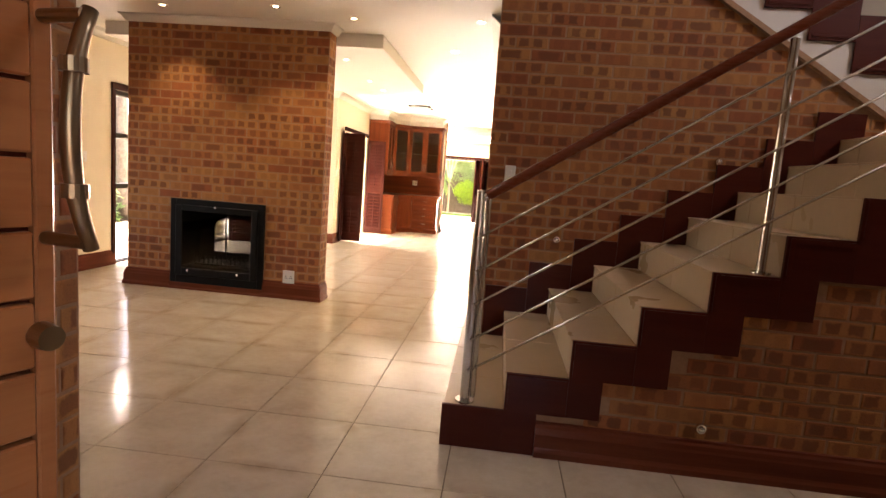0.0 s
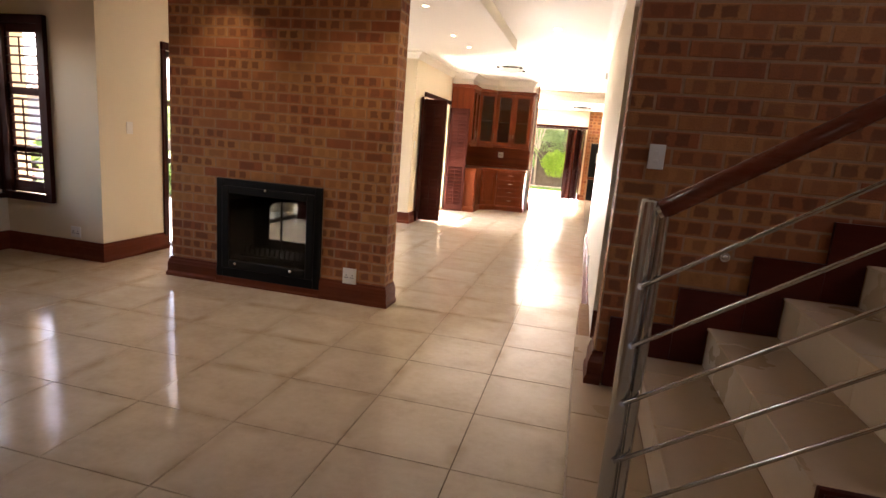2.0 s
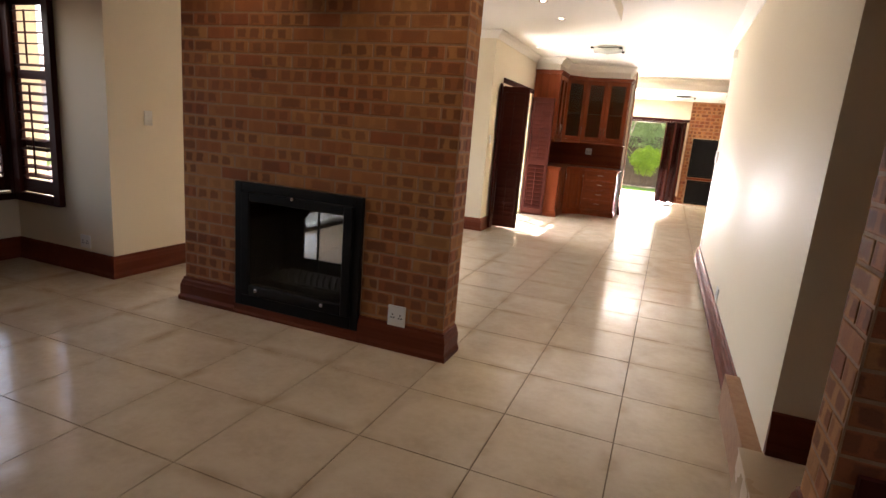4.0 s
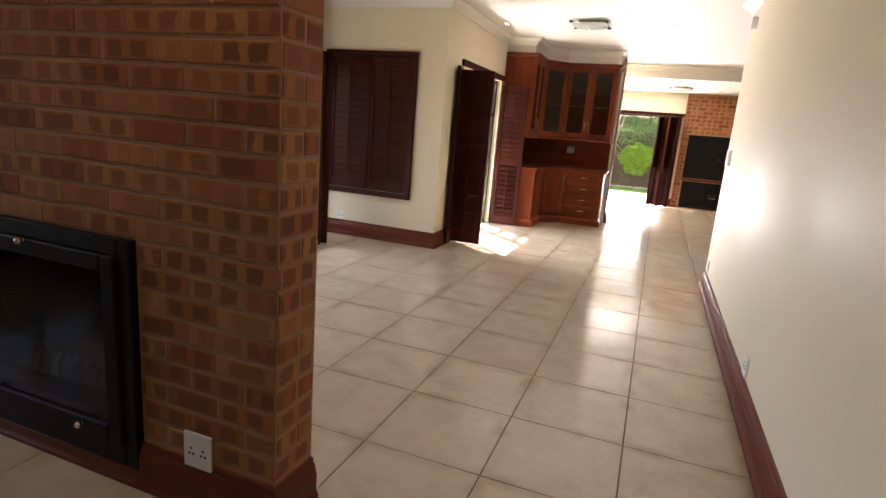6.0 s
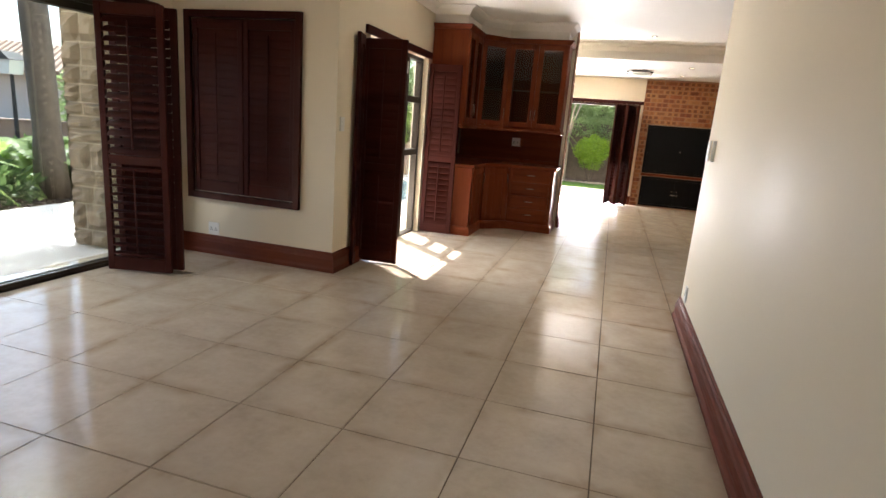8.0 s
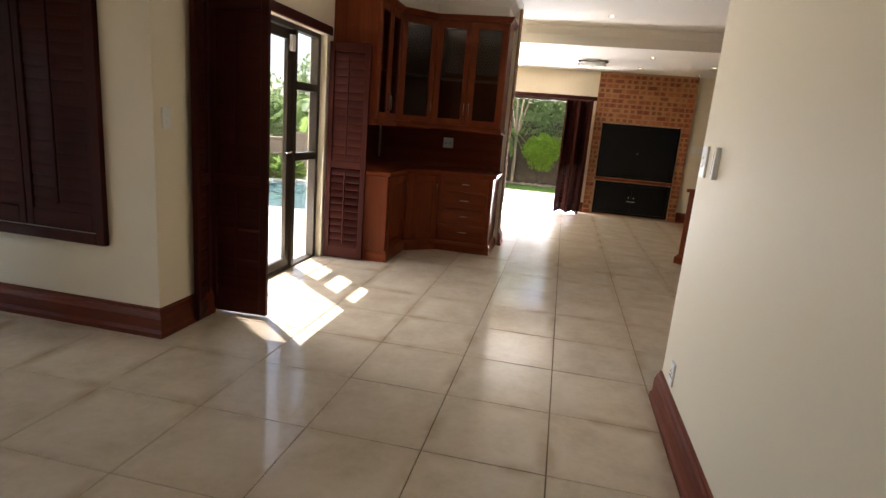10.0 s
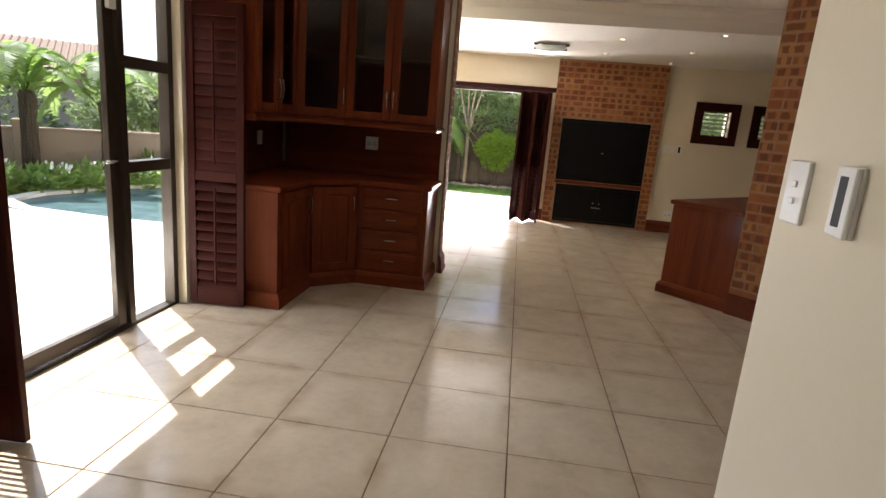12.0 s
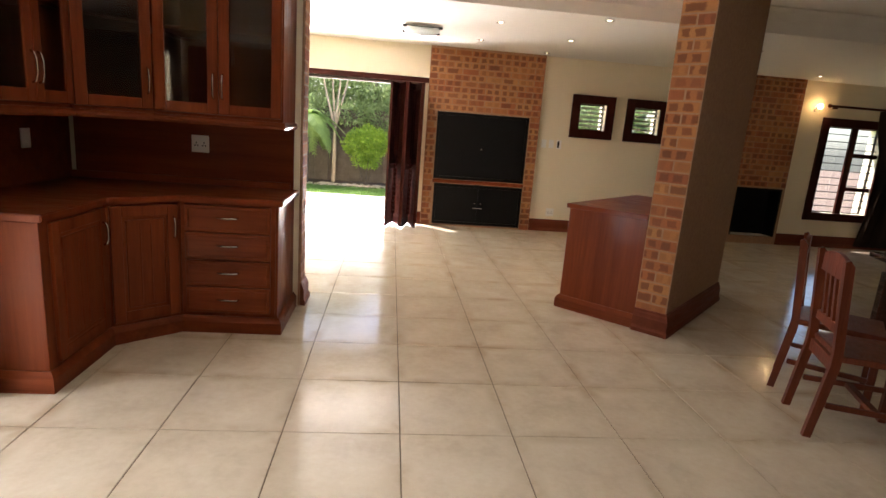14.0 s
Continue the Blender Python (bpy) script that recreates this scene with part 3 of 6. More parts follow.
skirting([(5.38, Y_BACK), (8.2, Y_BACK)], "x")

# brick pier with the two-sided stove
pier = tagged(shell("wall_pier", wall_bm("x", 5.445, 5.655, -3.87, -1.775, 0, 2.71, [(-3.37, -2.372, 0.075, 0.945)]), M_MORTAR), "face-brick chimney wall with dark kiln marks", "brick wall")
tagged(shell("trim_pier_cornice", mould(bmesh.new(), [(-3.87, 5.655), (-3.87, 5.445), (-1.775, 5.445), (-1.775, 5.655)], [(-0.0, -0.07), (0.012, -0.07), (0.025, -0.055), (0.05, -0.02), (0.07, -0.008), (0.07, 0.0)][::-1], ZC), M_CEIL), "white plaster cornice on the brick wall", "cornice")
skirting([(-3.87, 5.655), (-3.87, 5.445), (-3.385, 5.445)], "x")
skirting([(-2.365, 5.445), (-1.775, 5.445), (-1.775, 5.655)], "x")
bm = mould(bmesh.new(), [(-3.385, 5.445), (-2.365, 5.445)], [(a, b * 0.55) for a, b in SKIRT])
tagged(shell("baseboard", bm, M_SKIRT), "reddish-brown stained wooden skirting board", "skirting")

# entrance brick wall, left of the front door
nib = tagged(shell("wall_entrance_brick", wall_bm("y", -1.41, -1.19, -0.45, 1.46, 0, ZC), M_MORTAR), "face-brick wall end beside the front door", "brick wall")

# brick wall between the two stair flights, cut off under the upper flight
def under(x):
    return 2.735 - 0.62 * (x - 1.33)


bm = prism(bmesh.new(), [(-0.10, 0), (2.9, 0), (2.9, under(2.9)), (1.29, ZC), (-0.10, ZC)], "y", 4.10, 4.32)
stair_wall = tagged(shell("wall_stair_brick", bm, M_MORTAR), "face-brick wall behind the lower stair flight", "brick wall")

# end of the dresser wall, faced in brick
dresser_end = tagged(shell("wall_dresser_end", wall_bm("y", -1.457, -1.44, Y_DRESSER, Y_DRESSER + 0.22, 0, ZC), M_MORTAR), "narrow brick wall end beside the dresser", "brick wall")
skirting([(-1.44, Y_DRESSER), (-1.44, Y_DRESSER + 0.22), (-1.45, Y_DRESSER + 0.22)])

# brick chimney panel of the television room
tv_wall = tagged(shell("wall_braai_brick", wall_bm("x", Y_BACK - 0.06, Y_BACK, -0.31, 1.34, 0, ZT, [(-0.15, 1.17, 0.70, 1.66), (-0.13, 1.17, 0.03, 0.63)]), M_MORTAR), "face-brick panel round the black steel cupboards", "brick wall")
far_wall = tagged(shell("wall_far_fireplace_brick", wall_bm("x", Y_BACK - 0.05, Y_BACK, 4.36, 5.37, 0, ZT, [(4.57, 5.33, 0.12, 0.88)]), M_MORTAR), "shaded brick chimney breast with a black hearth", "brick wall")

# slanting wall end with the bar counter
SLANT = pose(0.712, 14.175, 0, 0, 0, -45)
bm = boxm(0.665, 0.90, 0, 1.5, 0, ZC)
slant_wall = tagged(shell("wall_slant", bm, M_MORTAR), "slanting face-brick wall in shade", "brick wall")
slant_wall.matrix_basis = SLANT
slant_end = tagged(shell("wall_slant_brick_end", boxm(0.663, 0.902, -0.02, -0.002, 0, ZC), M_MORTAR), "narrow brick wall end of yellow face bricks", "brick wall")
slant_end.matrix_basis = SLANT
sk = skirting([(0.902, 1.5), (0.902, -0.02), (0.663, -0.02)][::-1])
sk.matrix_basis = SLANT

# passage doorway beside the stairs
df = thing("door_frame", "stained timber door frame in the passage doorway", "door frame")
part("jamb", boxm(0.065, 0.16, 4.80, 4.87, 0.22, 2.28, 0.004), M_DOOR, df)
part("jamb", boxm(0.065, 0.16, 4.325, 4.37, 0.22, 2.28, 0.004), M_DOOR, df)
part("head", boxm(0.065, 0.16, 4.37, 4.80, 2.20, 2.28, 0.004), M_DOOR, df)
shell("wall_over_passage_door", wall_bm("y", -0.10, 0.06, 4.32, 4.87, 2.30, ZC), M_CREAM)

# outside ground
bm = bmesh.new()
box(bm, -60, 60, 18.16, 70, -0.4, -0.10)
box(bm, -60, -6.1, -50, 18.16, -0.4, -0.10)
box(bm, -6.1, 60, -50, -0.69, -0.4, -0.10)
box(bm, 8.44, 60, -0.69, 18.16, -0.4, -0.10)
box(bm, -6.1, -3.29, 5.74, 18.16, -0.4, -0.10)
tagged(shell("ground", bm, M_SOIL), "brown garden soil", "ground")

# ---- staircase ----
RUN, RISE, X1, Z0, YN, YF = 0.307, 0.20, 0.115, 0.22, 2.71, 4.10
stairs = thing("staircase", "tiled staircase with dark stepped wooden stringers", "staircase")
bm = boxm(-0.175, 4.0, YN + 0.02, YF, 0, Z0 - 0.012)
box(bm, -0.175, 4.0, YF, 5.7, 0, Z0 - 0.012)
part("platform_core", bm, M_MORTAR, stairs)
bm = boxm(-0.19, -0.175, YN + 0.005, 4.85, 0.002, Z0 - 0.012, 0.002)
part("platform_riser", bm, M_STEPTILE, stairs, "beige tiled riser of the bottom platform")
for y0, y1 in ((YN + 0.005, 3.15), (3.156, 3.69), (3.696, 4.23), (4.236, 4.85)):
    for x0, x1 in ((-0.195, 0.112), (0.118, 0.65)) if y0 > 4.1 else ((-0.195, 0.112),):
        part("platform_tile", boxm(x0, x1, y0, y1, Z0 - 0.012, Z0, 0.002), M_STEPTILE, stairs)
for k in range(8):
    part("step_core", boxm(X1 + k * RUN + 0.012, 4.0, YN + 0.03, YF - 0.002, Z0 + k * RISE - 0.012, Z0 + (k + 1) * RISE - 0.012), M_MORTAR, stairs)
for k in range(8):
    x, z = X1 + k * RUN, Z0 + k * RISE
    for y0, y1 in ((YN + 0.005, 3.30), (3.304, 3.85), (3.854, YF - 0.04)):
        part("riser", boxm(x, x + 0.012, y0, y1, z, z + RISE - 0.012, 0.0015), M_STEPTILE, stairs)
        part("tread", boxm(x - 0.008, x + RUN - (0 if k < 7 else -1.3), y0, y1, z + RISE - 0.012, z + RISE, 0.0025), M_STEPTILE, stairs)
# stepped stringer on the open side
W = 0.165
for k in range(9):
    x, z = X1 + (k - 1) * RUN, Z0 + (k - 1) * RISE
    if k == 0:
        prism(b0 := bmesh.new(), [(-0.20, 0.0), (-0.20, Z0), (X1, Z0), (X1, 0.0)], "y", YN - 0.015, YN + 0.004)
        part("stringer", b0, M_STRINGER, stairs, "dark stained stepped wooden stringer")
        continue
    if k > 1:
        o = [(x, z), (x, z + RISE - 0.002), (x + RUN - 0.001, z + RISE - 0.002), (x + RUN - 0.001, z), (x + W, z), (x + W, z - RISE + 0.001), (x, z - RISE + 0.001)]
        prism(b0 := bmesh.new(), o, "y", YN - 0.015 - 0.001 * (k % 2), YN + 0.004)
    else:
        prism(b0 := bmesh.new(), [(x, 0.0), (x, z + RISE - 0.002), (x + RUN - 0.001, z + RISE - 0.002), (x + RUN - 0.001, z), (x + W, z), (x + W, 0.0)], "y", YN - 0.0155, YN + 0.004)
    part("stringer", b0, M_STRINGER, stairs)
    # raised bead of the stringer
    b1 = bmesh.new()
    box(b1, x + 0.012, x + 0.032, YN - 0.024, YN - 0.016, z + 0.01, z + RISE - 0.03)
    box(b1, x + 0.012, x + RUN - 0.01, YN - 0.024, YN - 0.016, z + RISE - 0.032, z + RISE - 0.012)
    part("bead", b1, M_STRINGER, stairs)
# wall string
for k in range(8):
    x, z = X1 + k * RUN, Z0 + k * RISE
    o = [(x - 0.16, z + 0.001), (x - 0.001, z + 0.001), (x - 0.001, z + RISE), (x + RUN - 0.162, z + RISE), (x + RUN - 0.162, z + RISE + 0.18), (x - 0.16, z + RISE + 0.18)]
    prism(b0 := bmesh.new(), o, "y", YF - 0.03, YF - 0.006)
    part("wall_string", b0, M_STRINGER, stairs, "dark stained stepped skirting on the brick wall")
skirting([(-0.10, 4.32), (-0.10, 4.10), (X1 - 0.17, 4.10)], "x", Z0)
skirting([(-0.10, 4.90), (-0.10, 4.87), (0.064, 4.87)][1:], "x", Z0)

# brickwork face under the lower flight
def stair_low(x):
    k = math.floor((x - X1 - 0.16) / RUN)
    return 0.0 if k < 0 else Z0 + k * RISE


o = [(X1 + W, 0.0), (X1 + W, Z0)]
for k in range(1, 9):
    o += [(X1 + (k - 1) * RUN + W, Z0 + (k - 1) * RISE), (X1 + k * RUN + W, Z0 + (k - 1) * RISE)]
o += [(X1 + 8 * RUN + W, Z0 + 8 * RISE), (4.0, Z0 + 8 * RISE), (4.0, 0)]
prism(b0 := bmesh.new(), [p for i, p in enumerate(o) if i == 0 or p != o[i - 1]], "y", YN + 0.006, YN + 0.018)
under_stair = tagged(shell("wall_under_stairs", b0, M_MORTAR), "dark face-brick wall under the stairs", "brick wall")
skirting([(X1 + W + 0.001, YN + 0.006), (4.0, YN + 0.006)], "x")

# upper flight: plastered side with a stepped dark skirting
upper = thing("upper_stair_flight", "plastered upper stair flight with stepped dark skirting", "staircase")
o = [(0.80, under(0.80) + 0.01), (2.9, under(2.9) + 0.01), (4.0, 1.82), (4.0, 2.06)]
for k in range(7):
    x, z = 2.55 - 0.302 * k, 2.06 + 0.199 * k
    o += [(x + (1.0 if k == 0 else 0.302), z + 0.2), (x, z + 0.2)]
o += [(0.738, 3.3), (0.70, 3.3)]
prism(b0 := bmesh.new(), o, "y", 4.07, 5.5)
part("flight_side", b0, M_PLASTER, upper, "white plastered side of the flight")
for k in range(7):
    x, z = 2.55 - 0.302 * k, 2.06 + 0.199 * k
    part("stepped_skirting", boxm(x + 0.0005, x + (1.2 if k == 0 else 0.3015), 4.045, 4.069, z, z + 0.37, 0.002), M_STRINGER, upper, "dark stained stepped skirting")
    part("bead", boxm(x + 0.02, x + 0.28, 4.037, 4.0449, z + 0.018, z + 0.036, 0.002), M_STRINGER, upper)
b1 = prism(bmesh.new(), [(1.20, under(1.20) - 0.02), (2.9, under(2.9) - 0.02), (2.9, under(2.9) + 0.02), (1.20, under(1.20) + 0.02)], "y", 4.06, 4.098)
part("edge_trim", b1, M_MORTAR, upper, "narrow mortar trim along the brick edge")

# balustrade
rail = thing("stair_balustrade", "brushed steel balustrade with a round wooden handrail", "balustrade")
YB = 2.765
S = RISE / RUN
for px, pz0, pz1, r in ((-0.09, Z0, 1.31, 0.025), (1.275, Z0 + 4 * RISE, 2.11, 0.021), (2.5, Z0 + 8 * RISE, 2.92, 0.021)):
    post = part("post", tube(bmesh.new(), (px, YB, pz0), (px, YB, pz1), r, seg=20), M_STEEL, rail, smooth=False)
    part("foot_plate", tube(bmesh.new(), (px, YB, pz0), (px, YB, pz0 + 0.012), r + 0.025, seg=20), M_STEEL, post)
    part("cap", uv_sphere(bmesh.new(), (px, YB, pz1), r * 0.98, 14, 8, 0.4), M_STEEL, post, smooth=True)
part("side_bar", tube(bmesh.new(), (-0.05, YB - 0.004, Z0 + 0.03), (-0.05, YB - 0.004, 1.29), 0.0145, seg=16), M_STEEL, rail)
for z in (1.082, 0.91, 0.737, 0.555, 0.392):
    part("rod", tube(bmesh.new(), (-0.085, YB - 0.03, z), (2.52, YB - 0.03, z + 2.605 * S), 0.0065, seg=12), M_STEEL, rail, smooth=True)
    for px in (-0.085, 1.275):
        part("rod_clip", tube(bmesh.new(), (px, YB - 0.03, z + (px + 0.085) * S), (px, YB - 0.012, z + (px + 0.085) * S), 0.009, seg=10), M_STEEL, rail)
hr = part("handrail", sweep(bmesh.new(), [(-0.06, YB, 1.29), (0.4, YB, 1.29 + 0.46 * S), (1.6, YB, 1.29 + 1.66 * S), (2.55, YB, 1.29 + 2.61 * S)], 0.026, 18), M_RAIL, rail, "dark varnished round wooden handrail", smooth=True)
part("end_ring", tube(bmesh.new(), (-0.068, YB, 1.283), (-0.058, YB, 1.291), 0.024, seg=18), M_CHROME, hr)

# step lights
for x, y, z in ((0.44, YF - 0.012, 0.98), (1.50, YF - 0.012, 1.62), (1.08, YN - 0.002, 0.24)):
    sl = thing("step_light", "small chrome step light on the brickwork", "wall light", "step lights", pose(x, y, z))
    part("ring", tube(bmesh.new(), (0, 0, 0), (0, -0.012, 0), 0.028, 0.024, 18), M_CHROME, sl)
    part("dome", uv_sphere(bmesh.new(), (0, -0.013, 0), 0.017, 14, 8), M_CHROME, sl, smooth=True)

# ---- front door ----
door = thing("door_1", "open wooden front door with horizontal grooved boards", "door", at=pose(-0.96, -0.13, 0, 0, 0, 67.5))
door["kind"] = "structure"
for k in range(22):
    z0 = max(0.01, -0.0015 + k * 0.0967)
    part("board", boxm(0.05, 0.872, -0.0225, 0.0225, z0, min(2.095, 0.0885 + k * 0.0967), 0.003), M_DOOR, door)
# dark core puts the shade of the grooves between the boards into colour
part("panel_core", boxm(0.045, 0.873, -0.006, 0.006, 0.01, 2.09), M_STRINGER, door)
part("stile", boxm(0.872, 0.897, -0.0235, 0.0235, 0.01, 2.095, 0.003), M_DOOR, door)
part("stile", boxm(0.0, 0.05, -0.0235, 0.0235, 0.01, 2.095, 0.003), M_DOOR, door)
ph = part("door_handle", sweep(bmesh.new(), [(0.907, -0.09, 1.536), (0.896, -0.092, 1.506), (0.886, -0.094, 1.468), (0.88, -0.096, 1.425), (0.878, -0.097, 1.385), (0.88, -0.096, 1.345), (0.886, -0.094, 1.302), (0.896, -0.092, 1.264), (0.907, -0.09, 1.232)], [0.010, 0.0105, 0.011, 0.0115, 0.012, 0.0115, 0.011, 0.0105, 0.010], 18), M_HANDLE, door, "brushed bronze pull handle", smooth=True)
for z in (1.241, 1.527):
    part("arm", tube(bmesh.new(), (0.885, -0.022, z), (0.899, -0.092, z), 0.009, seg=16), M_HANDLE, ph)
for z, x in ((1.309, 0.8845), (1.464, 0.8845)):
    part("collar", tube(bmesh.new(), (x, -0.0945, z - 0.009), (x, -0.0945, z + 0.009), 0.0165, seg=18), M_HANDLE, ph)
lock = part("lock_cylinder", tube(bmesh.new(), (0.878, -0.022, 1.108), (0.878, -0.05, 1.108), 0.019, 0.017, 18), M_HANDLE, door, "round bronze lock cylinder")
part("lock_body", boxm(0.8965, 0.9, -0.014, 0.014, 1.02, 1.24), M_STEEL, door)


# ---- small wall fittings ----
def plate(kind, at, w=0.075, h=0.12, style="switch", group=""):
    """A fitting on a wall: x along the wall, -y out of it, z up, origin at its middle."""
    names = {"switch": ("light_switch", "white plastic light switch plate", "light switch"), "socket": ("wall_socket", "white plastic wall socket", "socket"), "intercom": ("intercom_holder", "white plastic remote holder with a dark slot", "wall control")}
    n, lab, cat = names[style]
    ob = thing(n, kind or lab, cat, group, at)
    body = part("faceplate", boxm(-w / 2, w / 2, -0.011, 0.0, -h / 2, h / 2, 0.004, seg=2), M_WHITE, ob)
    if style == "switch":
        for z in (-0.02, 0.02):
            part("rocker", boxm(-0.011, 0.011, -0.016, -0.011, z - 0.008, z + 0.008, 0.002), M_WHITE, ob)
    elif style == "socket":
        for sx in (-0.22, 0.22):
            for dx, dz in ((0, 0.008), (-0.009, -0.012), (0.009, -0.012)):
                part("pin_hole", tube(bmesh.new(), (sx * w + dx, -0.0105, dz), (sx * w + dx, -0.0118, dz), 0.0055, seg=10), M_DARK, ob)
        part("rocker", boxm(-0.006, 0.006, -0.014, -0.011, 0.02, 0.036, 0.001), M_WHITE, ob)
    else:
        part("slot", boxm(-0.026, 0.004, -0.0125, -0.0105, -h * 0.36, h * 0.36), M_DARK, ob)
        part("rim", boxm(w / 2 - 0.026, w / 2, -0.022, -0.011, -h / 2, h / 2, 0.003), M_WHITE, ob)
    return ob


plate("white double light switch on the brick wall", pose(0.06, 4.09, 1.43), style="switch")
plate("white double socket low on the brick pier", pose(-2.09, 5.434, 0.232), 0.122, 0.135, "socket")
plate("white light switch on the cream wall", pose(X_SLIDE, 5.86, 1.30, 0, 0, 90), style="switch")
plate("white socket above the skirting", pose(-5.02, Y_BAY, 0.26), 0.115, 0.11, "socket")
plate("white socket above the skirting", pose(-4.30, Y_NIB, 0.245), 0.115, 0.12, "socket")
plate("white light switch beside the shutters", pose(X_PATIO, 10.10, 1.31, 0, 0, 90), style="switch")
plate("white switch plate on the passage wall", pose(-0.10, 10.185, 1.333, 0, 0, -90), 0.098, 0.15, "switch")
plate("white remote holder with a dark slot", pose(-0.10, 9.975, 1.335, 0, 0, -90), 0.09, 0.145, "intercom")
plate("white socket above the skirting", pose(-0.10, 10.04, 0.27, 0, 0, -90), 0.075, 0.12, "socket")
plate("white double socket above the skirting", pose(-0.10, 7.40, 0.25, 0, 0, -90), 0.12, 0.12, "socket")
plate("white light switch beside the brick panel", pose(1.45, Y_BACK, 1.31), style="switch")
plate("white light switch beside the brick panel", pose(1.565, Y_BACK, 1.31), style="switch")
plate("white remote holder with a dark slot", pose(1.68, Y_BACK, 1.31), 0.07, 0.13, "intercom")
plate("white socket above the skirting", pose(1.66, Y_BACK, 0.29), 0.12, 0.12, "socket")
sensor = thing("alarm_sensor", "small white alarm sensor under the cornice", "sensor", at=pose(-0.10, 9.9, 2.52, 0, 0, -90))
part("sensor_body", boxm(-0.03, 0.03, -0.045, 0, -0.05, 0.05, 0.01, seg=2), M_WHITE, sensor)

# ---- stove in the pier ----
stove = thing("stove", "black steel two-sided built-in wood stove with glass doors", "fireplace", at=pose(-2.872, 5.445, 0.51))
w, h = 0.505, 0.44
bm = bmesh.new()
box(bm, -w, -w + 0.06, -0.03, 0.02, -h, h, 0.004)
box(bm, w - 0.06, w, -0.03, 0.02, -h, h, 0.004)
box(bm, -w + 0.06, w - 0.06, -0.03, 0.02, h - 0.06, h, 0.004)
box(bm, -w + 0.06, w - 0.06, -0.03, 0.02, -h, -h + 0.08, 0.004)
part("outer_frame", bm, M_BLACK, stove)
sd = new("stove_door")
sd.parent = stove
for x in (-w + 0.096, w - 0.096):
    part("door_stile", boxm(x - 0.034, x + 0.034, -0.045, -0.01, -h + 0.082, h - 0.062, 0.006), M_BLACK, sd)
part("door_rail", boxm(-w + 0.13, w - 0.13, -0.045, -0.01, h - 0.125, h - 0.062, 0.006), M_BLACK, sd)
part("door_rail", boxm(-w + 0.13, w - 0.13, -0.045, -0.01, -h + 0.082, -h + 0.16, 0.006), M_BLACK, sd)
g = part("door_glass", boxm(-w + 0.13, w - 0.13, -0.03, -0.024, -h + 0.16, h - 0.125), M_STOVEGLASS, sd, "smoked stove glass")
g.visible_shadow = False
for x, z in ((-0.29, -0.30), (0.25, -0.30), (0.0, 0.375)):
    part("knob", uv_sphere(tube(bmesh.new(), (x, -0.045, z), (x, -0.06, z), 0.008), (x, -0.068, z), 0.014), M_CHROME, sd, "round chrome knob", smooth=True)
bm = bmesh.new()
box(bm, -w + 0.05, -w + 0.058, 0.02, 0.46, -h + 0.05, h - 0.05)
box(bm, w - 0.058, w - 0.05, 0.02, 0.46, -h + 0.05, h - 0.05)
box(bm, -w + 0.058, w - 0.058, 0.02, 0.46, h - 0.06, h - 0.05)
box(bm, -w + 0.058, w - 0.058, 0.02, 0.46, -h + 0.05, -h + 0.16)
part("firebox", bm, M_FIREBOX, stove)
bm = bmesh.new()
box(bm, -w + 0.05, -w + 0.22, 0.46, 0.48, -h + 0.05, h - 0.05)
box(bm, w - 0.32, w - 0.05, 0.46, 0.48, -h + 0.05, h - 0.05)
prism(bm, [(-w + 0.22, h - 0.05), (-w + 0.22, h - 0.30), (-w + 0.26, h - 0.25), (-w + 0.33, h - 0.225), (w - 0.43, h - 0.225), (w - 0.36, h - 0.25), (w - 0.32, h - 0.30), (w - 0.32, h - 0.05)], "y", 0.46, 0.48)
box(bm, -w + 0.22, w - 0.32, 0.46, 0.48, -h + 0.05, -h + 0.28)
part("rear_door", bm, M_FIREBOX, stove)
grate = bmesh.new()
for k in range(13):
    sweep(grate, [(-0.30 + k * 0.05, 0.10, -h + 0.20), (-0.30 + k * 0.05, 0.10, -h + 0.25), (-0.295 + k * 0.05, 0.12, -h + 0.285)], 0.008, 6)
box(grate, -0.34, 0.34, 0.09, 0.40, -h + 0.18, -h + 0.20)
part("grate", grate, M_IRON, stove, "black cast-iron fire grate")
for x in (-0.14, 0.16):
    part("guard_bar", boxm(x - 0.008, x + 0.008, 0.445, 0.455, -h + 0.2, h - 0.12), M_IRON, stove)


